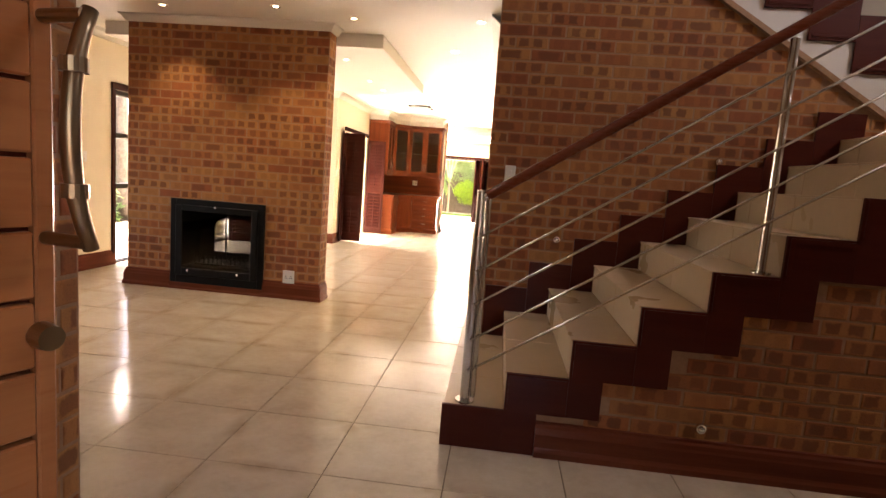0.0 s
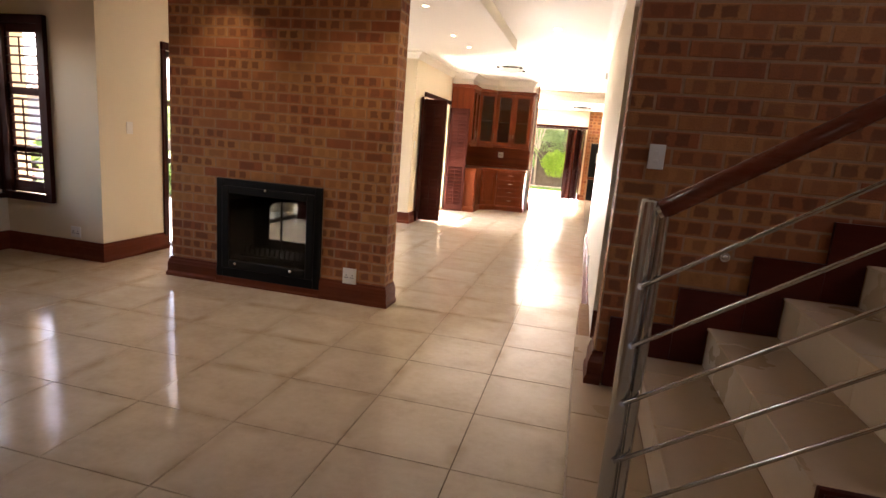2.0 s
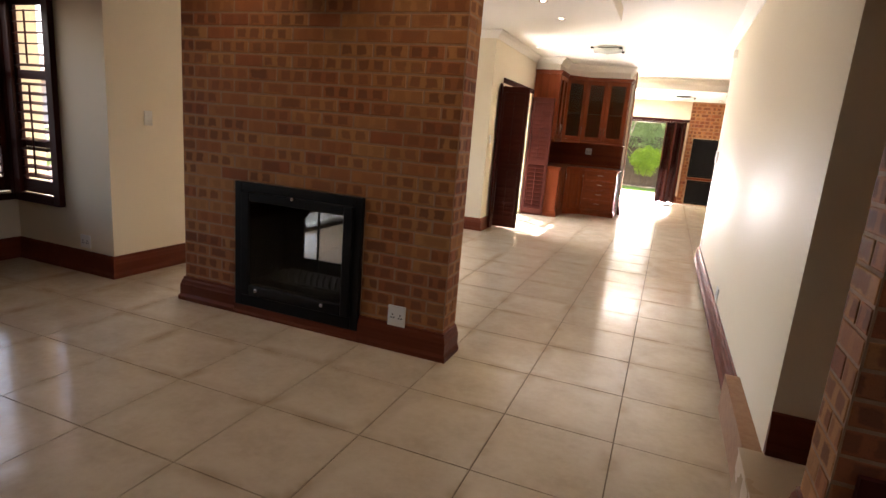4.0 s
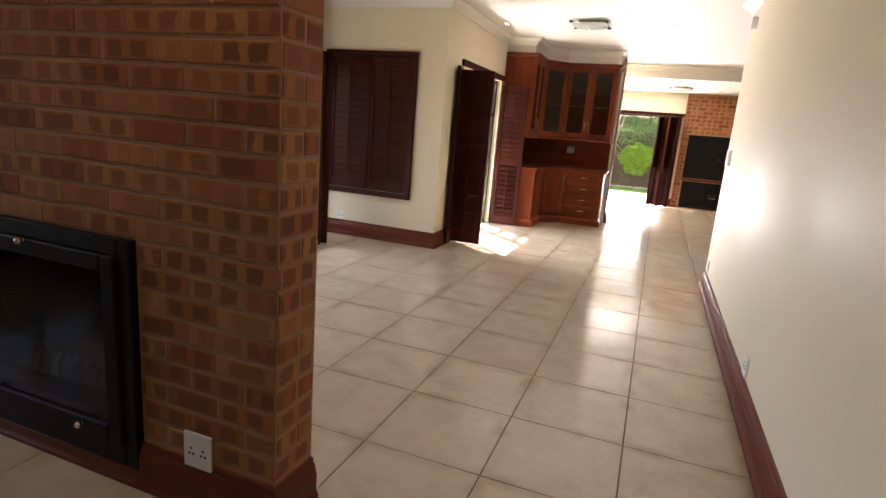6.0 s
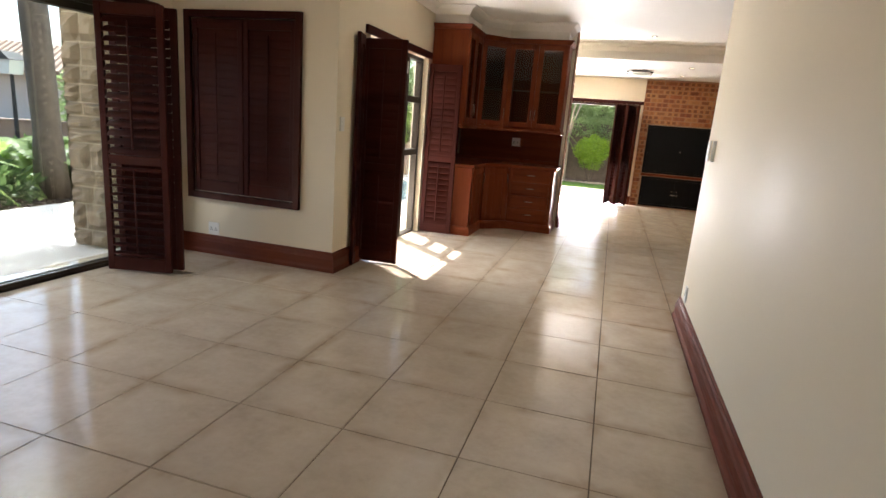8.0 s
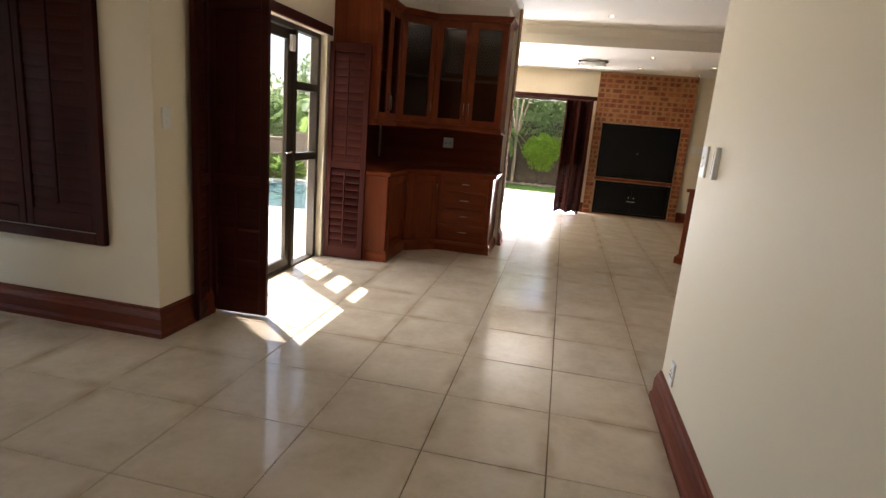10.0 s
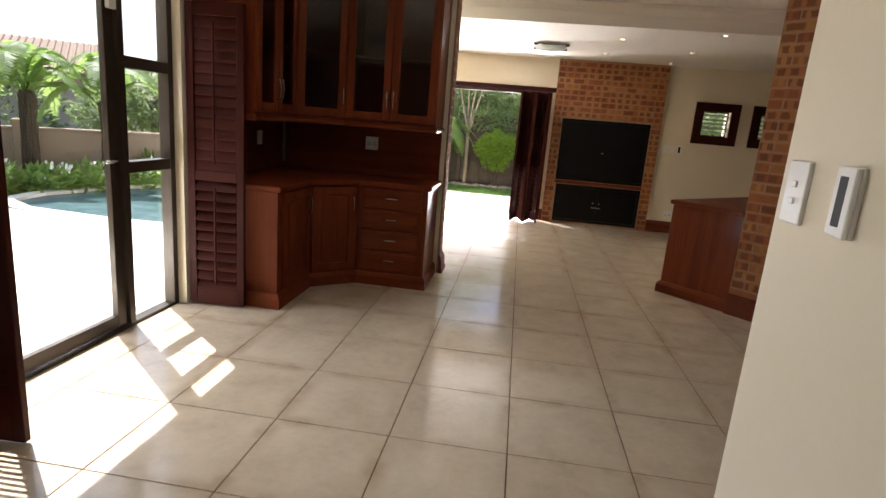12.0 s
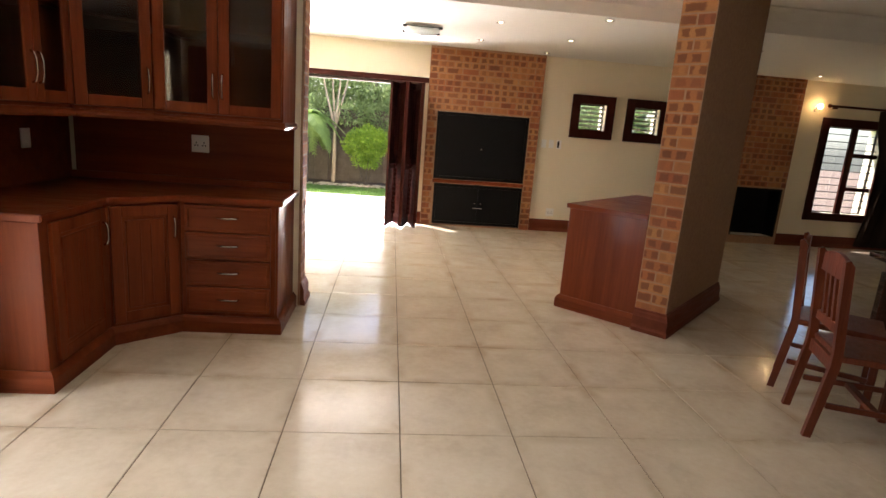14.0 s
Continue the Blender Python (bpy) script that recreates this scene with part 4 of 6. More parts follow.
# ---- louvred shutters ----
def shutter(parent, wd, ht, tilt=35.0, mid=0.93, stile=0.052, thick=0.032, pitch=0.068, low_tilt=None):
    """A louvred leaf under an empty: x across, z up, y through it; named parts."""
    leaf = parent
    low_tilt = tilt if low_tilt is None else low_tilt
    part("stile", boxm(0, stile, -thick / 2, thick / 2, 0, ht, 0.003), M_SHUT, leaf)
    part("stile", boxm(wd - stile, wd, -thick / 2, thick / 2, 0, ht, 0.003), M_SHUT, leaf)
    top, bot, mr = 0.085, 0.11, 0.07
    part("top_rail", boxm(stile, wd - stile, -thick / 2 + 0.001, thick / 2 - 0.001, ht - top, ht, 0.002), M_SLAT, leaf)
    part("bottom_rail", boxm(stile, wd - stile, -thick / 2 + 0.001, thick / 2 - 0.001, 0, bot, 0.002), M_SLAT, leaf)
    fields = [(bot, ht - top, tilt)]
    if mid:
        part("middle_rail", boxm(stile, wd - stile, -thick / 2 + 0.001, thick / 2 - 0.001, mid - mr / 2, mid + mr / 2, 0.002), M_SLAT, leaf)
        fields = [(bot, mid - mr / 2, low_tilt), (mid + mr / 2, ht - top, tilt)]
    key = (round(wd - 2 * stile, 3), round(pitch, 3))
    if key not in _slats:
        bm = bmesh.new()
        a = key[0] / 2 - 0.003
        n = 6
        outl = [(math.cos(2 * math.pi * i / 10) * pitch * 0.58, math.sin(2 * math.pi * i / 10) * 0.0055) for i in range(10)]
        prism(bm, outl, "x", -a, a)
        me = bpy.data.meshes.new("slat")
        bm.to_mesh(me)
        bm.free()
        me.materials.append(M_SLAT)
        _slats[key] = me
    for z0, z1, ang in fields:
        cnt = int((z1 - z0) / pitch)
        for k in range(cnt):
            s = new("slat", _slats[key])
            s.parent = leaf
            s.matrix_basis = pose(wd / 2, 0, z0 + (k + 0.5) * (z1 - z0) / cnt, ang + _rs.uniform(-3, 3), 0, 0)
        part("tilt_rod", boxm(wd / 2 - 0.006, wd / 2 + 0.006, -thick / 2 - 0.026, -thick / 2 - 0.014, z0 + 0.05, z1 - 0.04, 0.002), M_SHUT, leaf)
    return leaf


_slats = {}
_rs = random.Random(4)


def shutter_leaf(a, b, z, ht, label, tilt=35.0, mid=0.93, group="louvred shutter leaves", low_tilt=None):
    """A free leaf standing from plan point a to b."""
    a, b = Vector((*a, z)), Vector((*b, z))
    d = b - a
    ob = thing("shutter_leaf", label, "shutter", group, pose(a.x, a.y, z, 0, 0, math.degrees(math.atan2(d.y, d.x))))
    return shutter(ob, d.length, ht, tilt, mid, low_tilt=low_tilt)


# corner window of the bay
def frame_bars(bm, a0, a1, z0, z1, d0, d1, t, axis):
    """A rectangular frame with bars t wide in a wall along axis."""
    for p, q, lo, hi in ((a0, a0 + t, z0, z1), (a1 - t, a1, z0, z1), (a0 + t, a1 - t, z0, z0 + t), (a0 + t, a1 - t, z1 - t, z1)):
        if axis == "x":
            box(bm, p, q, d0, d1, lo, hi, 0.003)
        else:
            box(bm, d0, d1, p, q, lo, hi, 0.003)
    return bm


cw = thing("window_1", "corner window with dark wooden frame and louvred shutters", "window")
cw["kind"] = "structure"
part("window_frame", frame_bars(bmesh.new(), 2.84, 5.498, 0.52, 2.26, X_BAY + 0.002, X_BAY + 0.05, 0.05, "y"), M_SHUT, cw)
part("window_frame", frame_bars(bmesh.new(), -5.808, -5.24, 0.52, 2.26, Y_BAY - 0.05, Y_BAY - 0.002, 0.075, "x"), M_SHUT, cw)
part("corner_post", boxm(X_BAY + 0.002, X_BAY + 0.055, Y_BAY - 0.055, Y_BAY - 0.002, 0.53, 2.25, 0.004), M_SHUT, cw)
part("sash_frame", frame_bars(bmesh.new(), 2.92, 5.42, 0.60, 2.19, X_BAY - 0.12, X_BAY - 0.08, 0.04, "y"), M_BRONZE, cw)
for yb in (3.53, 4.15, 4.78):
    part("sash_bar", boxm(X_BAY - 0.118, X_BAY - 0.082, yb - 0.02, yb + 0.02, 0.64, 2.15), M_BRONZE, cw)
part("transom", boxm(X_BAY - 0.075, X_BAY - 0.03, 2.92, 5.42, 0.985, 1.045, 0.003), M_SHUT, cw)
part("transom", boxm(-5.81, -5.31, Y_BAY + 0.03, Y_BAY + 0.075, 0.985, 1.045, 0.003), M_SHUT, cw)
for k in range(4):
    yy = 2.90 + k * 0.637
    lf = new("shutter_panel")
    lf.parent = cw
    lf.matrix_basis = pose(X_BAY + 0.0, yy, 0.60, 0, 0, 90)
    shutter(lf, 0.632, 1.59, 4, 0.97, 0.05, 0.03, 0.074)
lf = new("shutter_panel")
lf.parent = cw
lf.matrix_basis = pose(-5.76, Y_BAY, 0.60)
shutter(lf, 0.44, 1.59, 14, 0.97, 0.05, 0.03, 0.074)
for y0, y1 in ((2.94, 3.51), (3.55, 4.13), (4.17, 4.76), (4.80, 5.40)):
    p = part("pane", boxm(X_BAY - 0.103, X_BAY - 0.098, y0, y1, 0.63, 2.16), M_GLASS, cw)
    p.visible_shadow = False

# shuttered window on the far wall of the sitting room
sw = thing("window_2", "closed dark louvred shutters in a wooden window frame", "window")
sw["kind"] = "structure"
part("window_frame", frame_bars(bmesh.new(), -4.56, -3.38, 0.53, 2.19, Y_NIB - 0.04, Y_NIB - 0.002, 0.06, "x"), M_SHUT, sw)
for k in range(2):
    lf = new("shutter_panel")
    lf.parent = sw
    lf.matrix_basis = pose(-4.497 + k * 0.53, Y_NIB + 0.01, 0.595)
    shutter(lf, 0.525, 1.53, (89, 84)[k], 0.0)
# opaque sheet added behind the slats, closing the opening to daylight
part("back_panel", boxm(-4.5, -3.44, Y_NIB + 0.12, Y_NIB + 0.13, 0.6, 2.14), M_SHUT, sw)

# sliding door
sl = thing("door_2", "open aluminium sliding glass door with bronze frame", "sliding door")
sl["kind"] = "structure"
bm = bmesh.new()
box(bm, X_SLIDE - 0.14, X_SLIDE - 0.02, 6.36, 6.42, 0, 2.12, 0.003)
box(bm, X_SLIDE - 0.14, X_SLIDE - 0.02, 9.69, 9.75, 0, 2.12, 0.003)
box(bm, X_SLIDE - 0.14, X_SLIDE - 0.02, 6.42, 9.69, 2.06, 2.12, 0.003)
box(bm, X_SLIDE - 0.128, X_SLIDE - 0.114, 6.42, 9.69, -0.003, 0.016, 0.002)
box(bm, X_SLIDE - 0.058, X_SLIDE - 0.044, 6.42, 9.69, -0.003, 0.016, 0.002)
part("door_frame", bm, M_BRONZE, sl)
part("threshold", boxm(X_SLIDE - 0.14, X_SLIDE - 0.005, 6.42, 9.69, -0.02, 0.002), M_STEEL, sl, "pale aluminium threshold")
part("wood_lining", boxm(X_SLIDE - 0.018, X_SLIDE + 0.03, 6.30, 9.82, 2.125, 2.20, 0.004), M_SHUT, sl, "dark wooden head lining")
part("wood_lining", boxm(X_SLIDE + 0.001, X_SLIDE + 0.022, 6.30, 6.36, 0.0, 2.124, 0.004), M_SHUT, sl)
bm = bmesh.new()
for y0, y1, z0, z1 in ((8.16, 8.22, 0.02, 2.06), (9.63, 9.69, 0.02, 2.06), (8.22, 9.63, 0.018, 0.045), (8.22, 9.63, 2.0, 2.06)):
    box(bm, X_SLIDE - 0.125, X_SLIDE - 0.09, y0, y1, z0, z1, 0.003)
pn = part("fixed_panel", bm, M_BRONZE, sl)
p = part("pane", boxm(X_SLIDE - 0.11, X_SLIDE - 0.105, 8.22, 9.63, 0.045, 2.0), M_GLASS, pn)
p.visible_shadow = False
bm = bmesh.new()
for y0, y1, z0, z1 in ((8.04, 8.11, 0.02, 2.06), (9.55, 9.62, 0.02, 2.06), (8.11, 9.55, 0.018, 0.045), (8.11, 9.55, 2.0, 2.06)):
    box(bm, X_SLIDE - 0.07, X_SLIDE - 0.035, y0, y1, z0, z1, 0.003)
pn = part("sliding_panel", bm, M_BRONZE, sl)
p = part("pane", boxm(X_SLIDE - 0.055, X_SLIDE - 0.05, 8.11, 9.55, 0.045, 2.0), M_GLASS, pn)
p.visible_shadow = False
part("latch", boxm(X_SLIDE - 0.035, X_SLIDE - 0.012, 8.05, 8.10, 0.98, 1.16, 0.006), M_DARK, pn, "black plastic latch")
bm = bmesh.new()
for z in (0.96, 1.58):
    box(bm, X_SLIDE - 0.12, X_SLIDE - 0.04, 6.42, 6.92, z - 0.03, z + 0.03)
box(bm, X_SLIDE - 0.12, X_SLIDE - 0.04, 6.86, 6.92, 0.02, 2.06)
part("side_light", bm, M_BRONZE, sl)
shutter_leaf((-4.60, 9.10), (-4.10, 9.24), 0.015, 2.06, "dark louvred shutter leaf folded beside the sliding door", 38, 0.90, low_tilt=8)
shutter_leaf((-4.60, 9.22), (-4.09, 9.36), 0.015, 2.06, "dark louvred shutter leaf folded beside the sliding door", 60, 0.90)

# patio door
pd = thing("door_3", "closed aluminium patio door with a barred side light", "door")
pd["kind"] = "structure"
XP = X_PATIO - 0.10
bm = bmesh.new()
box(bm, XP - 0.04, XP + 0.04, 10.60, 10.64, 0, 2.12, 0.003)
box(bm, XP - 0.04, XP + 0.04, 12.25, 12.30, 0, 2.12, 0.003)
box(bm, XP - 0.04, XP + 0.04, 10.64, 12.25, 2.08, 2.12, 0.003)
box(bm, XP - 0.04, XP + 0.04, 10.64, 12.25, -0.003, 0.02, 0.003)
box(bm, XP - 0.04, XP + 0.04, 11.79, 11.84, 0.02, 2.08, 0.003)
part("door_frame", bm, M_BRONZE, pd)
bm = bmesh.new()
for z in (1.01, 1.63):
    box(bm, XP - 0.035, XP + 0.035, 11.84, 12.25, z - 0.035, z + 0.035, 0.003)
part("side_light_bars", bm, M_BRONZE, pd)
bm = bmesh.new()
for y0, y1, z0, z1 in ((10.645, 10.72, 0.025, 2.07), (11.705, 11.785, 0.025, 2.07), (10.72, 11.705, 0.025, 0.10), (10.72, 11.705, 1.99, 2.07)):
    box(bm, XP - 0.02, XP + 0.02, y0, y1, z0, z1, 0.003)
lf = part("door_leaf", bm, M_BRONZE, pd)
p = part("pane", boxm(XP - 0.003, XP + 0.003, 10.72, 11.705, 0.10, 1.99), M_GLASS, lf)
p.visible_shadow = False
bm = sweep(bmesh.new(), [(XP + 0.02, 11.745, 1.06), (XP + 0.06, 11.745, 1.06), (XP + 0.065, 11.72, 1.06), (XP + 0.065, 11.62, 1.055)], 0.009, 10)
part("door_handle", bm, M_STEEL, lf, "brushed steel lever handle", smooth=True)
part("lock_plate", boxm(XP + 0.02, XP + 0.024, 11.725, 11.765, 0.93, 1.12, 0.001), M_BRONZE, lf)
part("door_closer", boxm(XP + 0.022, XP + 0.05, 11.72, 11.78, 1.9, 2.03, 0.004), M_WHITE, pd, "small white door contact")
for z0, z1 in ((0.02, 0.975), (1.045, 1.595), (1.665, 2.08)):
    p = part("pane", boxm(XP - 0.003, XP + 0.003, 11.84, 12.25, z0, z1), M_GLASS, pd)
    p.visible_shadow = False
part("wood_lining", boxm(X_PATIO + 0.001, X_PATIO + 0.03, 10.50, 12.36, 2.125, 2.20, 0.004), M_SHUT, pd, "dark wooden head lining")
shutter_leaf((-3.00, 10.28), (-3.06, 10.51), 0.012, 2.09, "dark louvred shutter leaf folded back to the wall", 84, 0.92)
shutter_leaf((-3.07, 10.535), (-2.65, 10.55), 0.012, 2.07, "dark louvred shutter leaf standing open at the patio door", 87, 0.92, low_tilt=74)
shutter_leaf((-3.03, 12.33), (-2.63, 12.35), 0.012, 2.06, "reddish louvred shutter leaf standing open beside the dresser", 80, 0.93, low_tilt=55)

# ---- corner dresser ----
def handle(parent, p, along, length=0.13):
    """A bowed bar handle at p (on the face), in a frame whose -y points out."""
    a = Vector((1, 0, 0)) if along == "x" else Vector((0, 0, 1))
    h = length / 2
    p = Vector(p)
    o = Vector((0, -1, 0))
    pts = [p - a * h, p - a * h * 0.9 + o * 0.018, p - a * h * 0.4 + o * 0.027, p + a * h * 0.4 + o * 0.027, p + a * h * 0.9 + o * 0.018, p + a * h]
    return part("handle", sweep(bmesh.new(), pts, 0.0055, 8), M_STEEL, parent, "bowed brushed steel handle", smooth=True)


def panel_door(parent, x0, x1, z0, z1, glass=False, rail=0.065, y=-0.02):
    """A framed door on a face: x along, -y out."""
    bm = bmesh.new()
    box(bm, x0, x0 + rail, y, 0, z0, z1, 0.003)
    box(bm, x1 - rail, x1, y, 0, z0, z1, 0.003)
    box(bm, x0 + rail, x1 - rail, y, 0, z0, z0 + rail, 0.003)
    box(bm, x0 + rail, x1 - rail, y, 0, z1 - rail, z1, 0.003)
    d = part("door", bm, M_CAB, parent, "framed glass door" if glass else "raised panel door")
    if glass:
        p = part("pane", boxm(x0 + rail - 0.004, x1 - rail + 0.004, -0.012, -0.008, z0 + rail - 0.004, z1 - rail + 0.004), M_CABGLASS, d, "dark cabinet glass")
    else:
        part("panel", boxm(x0 + rail - 0.002, x1 - rail + 0.002, -0.011, -0.003, z0 + rail - 0.002, z1 - rail + 0.002), M_CAB, d)
        part("raised_field", boxm(x0 + rail + 0.018, x1 - rail - 0.018, -0.017, -0.009, z0 + rail + 0.02, z1 - rail - 0.02, 0.006), M_CAB, d)
        mid = (x0 + x1) / 2
        if x1 - x0 > 0.3:
            for dx in (-0.03, 0.03):
                part("bead", boxm(mid + dx - 0.004, mid + dx + 0.004, -0.0205, -0.016, z0 + rail + 0.05, z1 - rail - 0.05, 0.002), M_CAB, d)
    return d


PLINTH = [(0, 0), (0.028, 0), (0.028, 0.075), (0.018, 0.095), (0.006, 0.11), (0, 0.11)]
# plan of the base: left end, front facing the room, corner, drawers, right end
B = [(-2.42, 12.44), (-2.42, 13.03), (-2.10, 13.31), (-1.51, 13.31)]
base_l = thing("cabinet", "reddish varnished base cabinet with one panelled door", "cabinet", "dresser cabinets")
part("body", prism(bmesh.new(), [(-3.045, 12.442), (-2.422, 12.442), (-2.422, 13.03), (-3.045, 13.03)], "z", 0.0, 0.86), M_CAB, base_l)
part("side_panel", boxm(-3.04, -2.42, 12.425, 12.441, 0.1, 0.858, 0.003), M_CAB, base_l)
f = new("front")
f.parent = base_l
f.matrix_basis = pose(-2.42, 12.44, 0, 0, 0, 90)
f.name = "door_front"
dd = panel_door(f, 0.05, 0.57, 0.13, 0.845)
handle(dd, (0.53, -0.02, 0.70), "z")
base_c = thing("corner_cabinet", "reddish varnished corner base cabinet with slanting door", "cabinet", "dresser cabinets")
part("body", prism(bmesh.new(), [(-3.045, 13.032), (-2.422, 13.032), (-2.102, 13.312), (-2.102, 13.895), (-3.045, 13.895)], "z", 0.0, 0.86), M_CAB, base_c)
ang = math.degrees(math.atan2(0.28, 0.32))
f = new("door_front")
f.parent = base_c
f.matrix_basis = pose(-2.42, 13.03, 0, 0, 0, ang)
dd = panel_door(f, 0.02, 0.405, 0.13, 0.845)
handle(dd, (0.375, -0.02, 0.70), "z")
base_r = thing("drawer_cabinet", "reddish varnished cabinet with four drawers", "cabinet", "dresser cabinets")
part("body", prism(bmesh.new(), [(-2.10, 13.312), (-1.512, 13.312), (-1.512, 13.895), (-2.10, 13.895)], "z", 0.0, 0.86), M_CAB, base_r)
part("side_panel", boxm(-1.511, -1.494, 13.31, 13.89, 0.1, 0.858, 0.003), M_CAB, base_r)
f = new("drawer_front")
f.parent = base_r
f.matrix_basis = pose(-2.10, 13.31, 0)
for k in range(4):
    z0 = 0.135 + k * 0.18
    d = part("drawer", boxm(0.03, 0.56, -0.02, 0, z0, z0 + 0.172, 0.004), M_CABX, f)
    part("drawer_field", boxm(0.05, 0.54, -0.024, -0.019, z0 + 0.02, z0 + 0.152, 0.003), M_CABX, d)
    handle(d, (0.295, -0.024, z0 + 0.095), "x")
plinth = thing("cabinet_plinth", "reddish varnished moulded plinth under the dresser", "plinth")
part("moulding", mould(bmesh.new(), [(-3.04, 12.424), (-2.418, 12.424), (-2.418, 13.03), (-2.10, 13.306), (-1.492, 13.306), (-1.492, 13.89)], PLINTH), M_CABX, plinth)
top = thing("worktop", "reddish varnished wooden worktop of the dresser", "worktop")
prism(bm := bmesh.new(), [(-3.045, 12.40), (-2.39, 12.40), (-2.39, 13.01), (-2.085, 13.275), (-1.46, 13.275), (-1.46, 13.895), (-3.045, 13.895)], "z", 0.862, 0.90)
bmesh.ops.bevel(bm, geom=list(bm.edges), offset=0.006, segments=2, affect="EDGES")
part("slab", bm, M_CABX, top)
part("back_panel", boxm(-3.0, -1.50, 13.872, 13.895, 0.901, 1.40), M_CABX, top, "reddish wooden splashback")
part("back_panel", boxm(-3.047, -3.03, 12.43, 13.872, 0.901, 1.40), M_CABX, top)
part("upstand", boxm(-3.028, -1.52, 13.85, 13.871, 0.902, 0.95, 0.003), M_CABX, top)

# wall cabinets
def carcass(name, label):
    """The empty of a hollow wall cabinet."""
    return thing(name, label, "cabinet", "dresser wall cabinets")


U0, U1 = 1.385, 2.49
up_l = carcass("wall_cabinet", "reddish varnished wall cabinet with two glass doors")
part("side_panel", boxm(-3.045, -2.60, 12.43, 12.45, U0, U1, 0.002), M_CAB, up_l)
part("side_panel", boxm(-3.045, -2.62, 13.10, 13.115, U0, U1), M_CAB, up_l)
part("back_panel", boxm(-3.045, -3.035, 12.45, 13.10, U0, U1), M_CAB, up_l)
part("shelf", boxm(-3.035, -2.63, 12.452, 13.098, 1.90, 1.918), M_CABX, up_l)
part("bottom", boxm(-3.045, -2.60, 12.45, 13.10, U0, U0 + 0.018), M_CABX, up_l)
part("top", boxm(-3.045, -2.60, 12.45, 13.10, U1 - 0.018, U1), M_CABX, up_l)
f = new("door_front")
f.parent = up_l
f.matrix_basis = pose(-2.60, 12.43, 0, 0, 0, 90)
for x0, x1, hx in ((0.01, 0.34, 0.315), (0.345, 0.675, 0.37)):
    dd = panel_door(f, x0, x1, U0 + 0.02, U1 - 0.01, True)
    handle(dd, (hx, -0.02, U0 + 0.19), "z", 0.15)
up_c = carcass("corner_wall_cabinet", "reddish varnished corner wall cabinet with a slanting glass door")
prism(bm := bmesh.new(), [(-3.045, 13.118), (-2.60, 13.118), (-2.28, 13.42), (-2.28, 13.87), (-3.045, 13.87)], "z", U0, U0 + 0.018)
part("bottom", bm, M_CABX, up_c)
prism(bm := bmesh.new(), [(-3.045, 13.118), (-2.60, 13.118), (-2.28, 13.42), (-2.28, 13.87), (-3.045, 13.87)], "z", U1 - 0.018, U1)
part("top", bm, M_CABX, up_c)
prism(bm := bmesh.new(), [(-3.03, 13.118), (-2.63, 13.118), (-2.30, 13.44), (-2.30, 13.87), (-3.03, 13.87)], "z", 1.90, 1.918)
part("shelf", bm, M_CABX, up_c)
part("back_panel", boxm(-3.045, -2.28, 13.855, 13.87, U0 + 0.018, U1 - 0.018), M_CAB, up_c)
part("side_panel", boxm(-3.045, -3.03, 13.118, 13.855, U0 + 0.018, U1 - 0.018), M_CAB, up_c)
f = new("door_front")
f.parent = up_c
f.matrix_basis = pose(-2.60, 13.118, 0, 0, 0, math.degrees(math.atan2(0.302, 0.32)))
dd = panel_door(f, 0.01, 0.43, U0 + 0.02, U1 - 0.01, True)
handle(dd, (0.40, -0.02, U0 + 0.19), "z", 0.15)
plates = thing("plate_stack", "small stack of white plates inside the corner cabinet", "plates", at=pose(-2.56, 13.36, U0 + 0.019))
for k in range(6):
    bm = bmesh.new()
    tube(bm, (0, 0, k * 0.011), (0, 0, k * 0.011 + 0.004), 0.05, 0.055, 24)
    tube(bm, (0, 0, k * 0.011 + 0.004), (0, 0, k * 0.011 + 0.010), 0.055, 0.085, 24)
    part("plate", bm, M_WHITE, plates)
up_r = carcass("wall_cabinet", "reddish varnished wall cabinet with a pair of glass doors")
part("side_panel", boxm(-1.512, -1.494, 13.42, 13.87, U0, U1, 0.002), M_CAB, up_r)
part("side_panel", boxm(-2.278, -2.262, 13.42, 13.87, U0, U1), M_CAB, up_r)
part("back_panel", boxm(-2.262, -1.512, 13.855, 13.87, U0, U1), M_CAB, up_r)
part("shelf", boxm(-2.262, -1.512, 13.45, 13.855, 1.90, 1.918), M_CABX, up_r)
part("bottom", boxm(-2.262, -1.512, 13.42, 13.855, U0, U0 + 0.018), M_CABX, up_r)
part("top", boxm(-2.262, -1.512, 13.42, 13.855, U1 - 0.018, U1), M_CABX, up_r)
f = new("door_front")
f.parent = up_r
f.matrix_basis = pose(-2.278, 13.42, 0)
for x0, x1, hx in ((0.01, 0.39, 0.365), (0.395, 0.775, 0.42)):
    dd = panel_door(f, x0, x1, U0 + 0.02, U1 - 0.01, True)
    handle(dd, (hx, -0.02, U0 + 0.19), "z", 0.15)
crown = thing("crown_moulding", "reddish varnished crown moulding above the wall cabinets", "moulding")
part("moulding", mould(bmesh.new(), [(-3.04, 12.428), (-2.597, 12.428), (-2.597, 13.118), (-2.28, 13.417), (-1.492, 13.417), (-1.492, 13.87)], [(-0.05, 0), (0, 0), (0.02, 0.012), (0.03, 0.03), (0.045, 0.045), (0.045, 0.06), (-0.05, 0.06)], U1 + 0.001), M_CABX, crown)
light_rail = thing("pelmet_moulding", "reddish varnished moulding under the wall cabinets", "moulding")
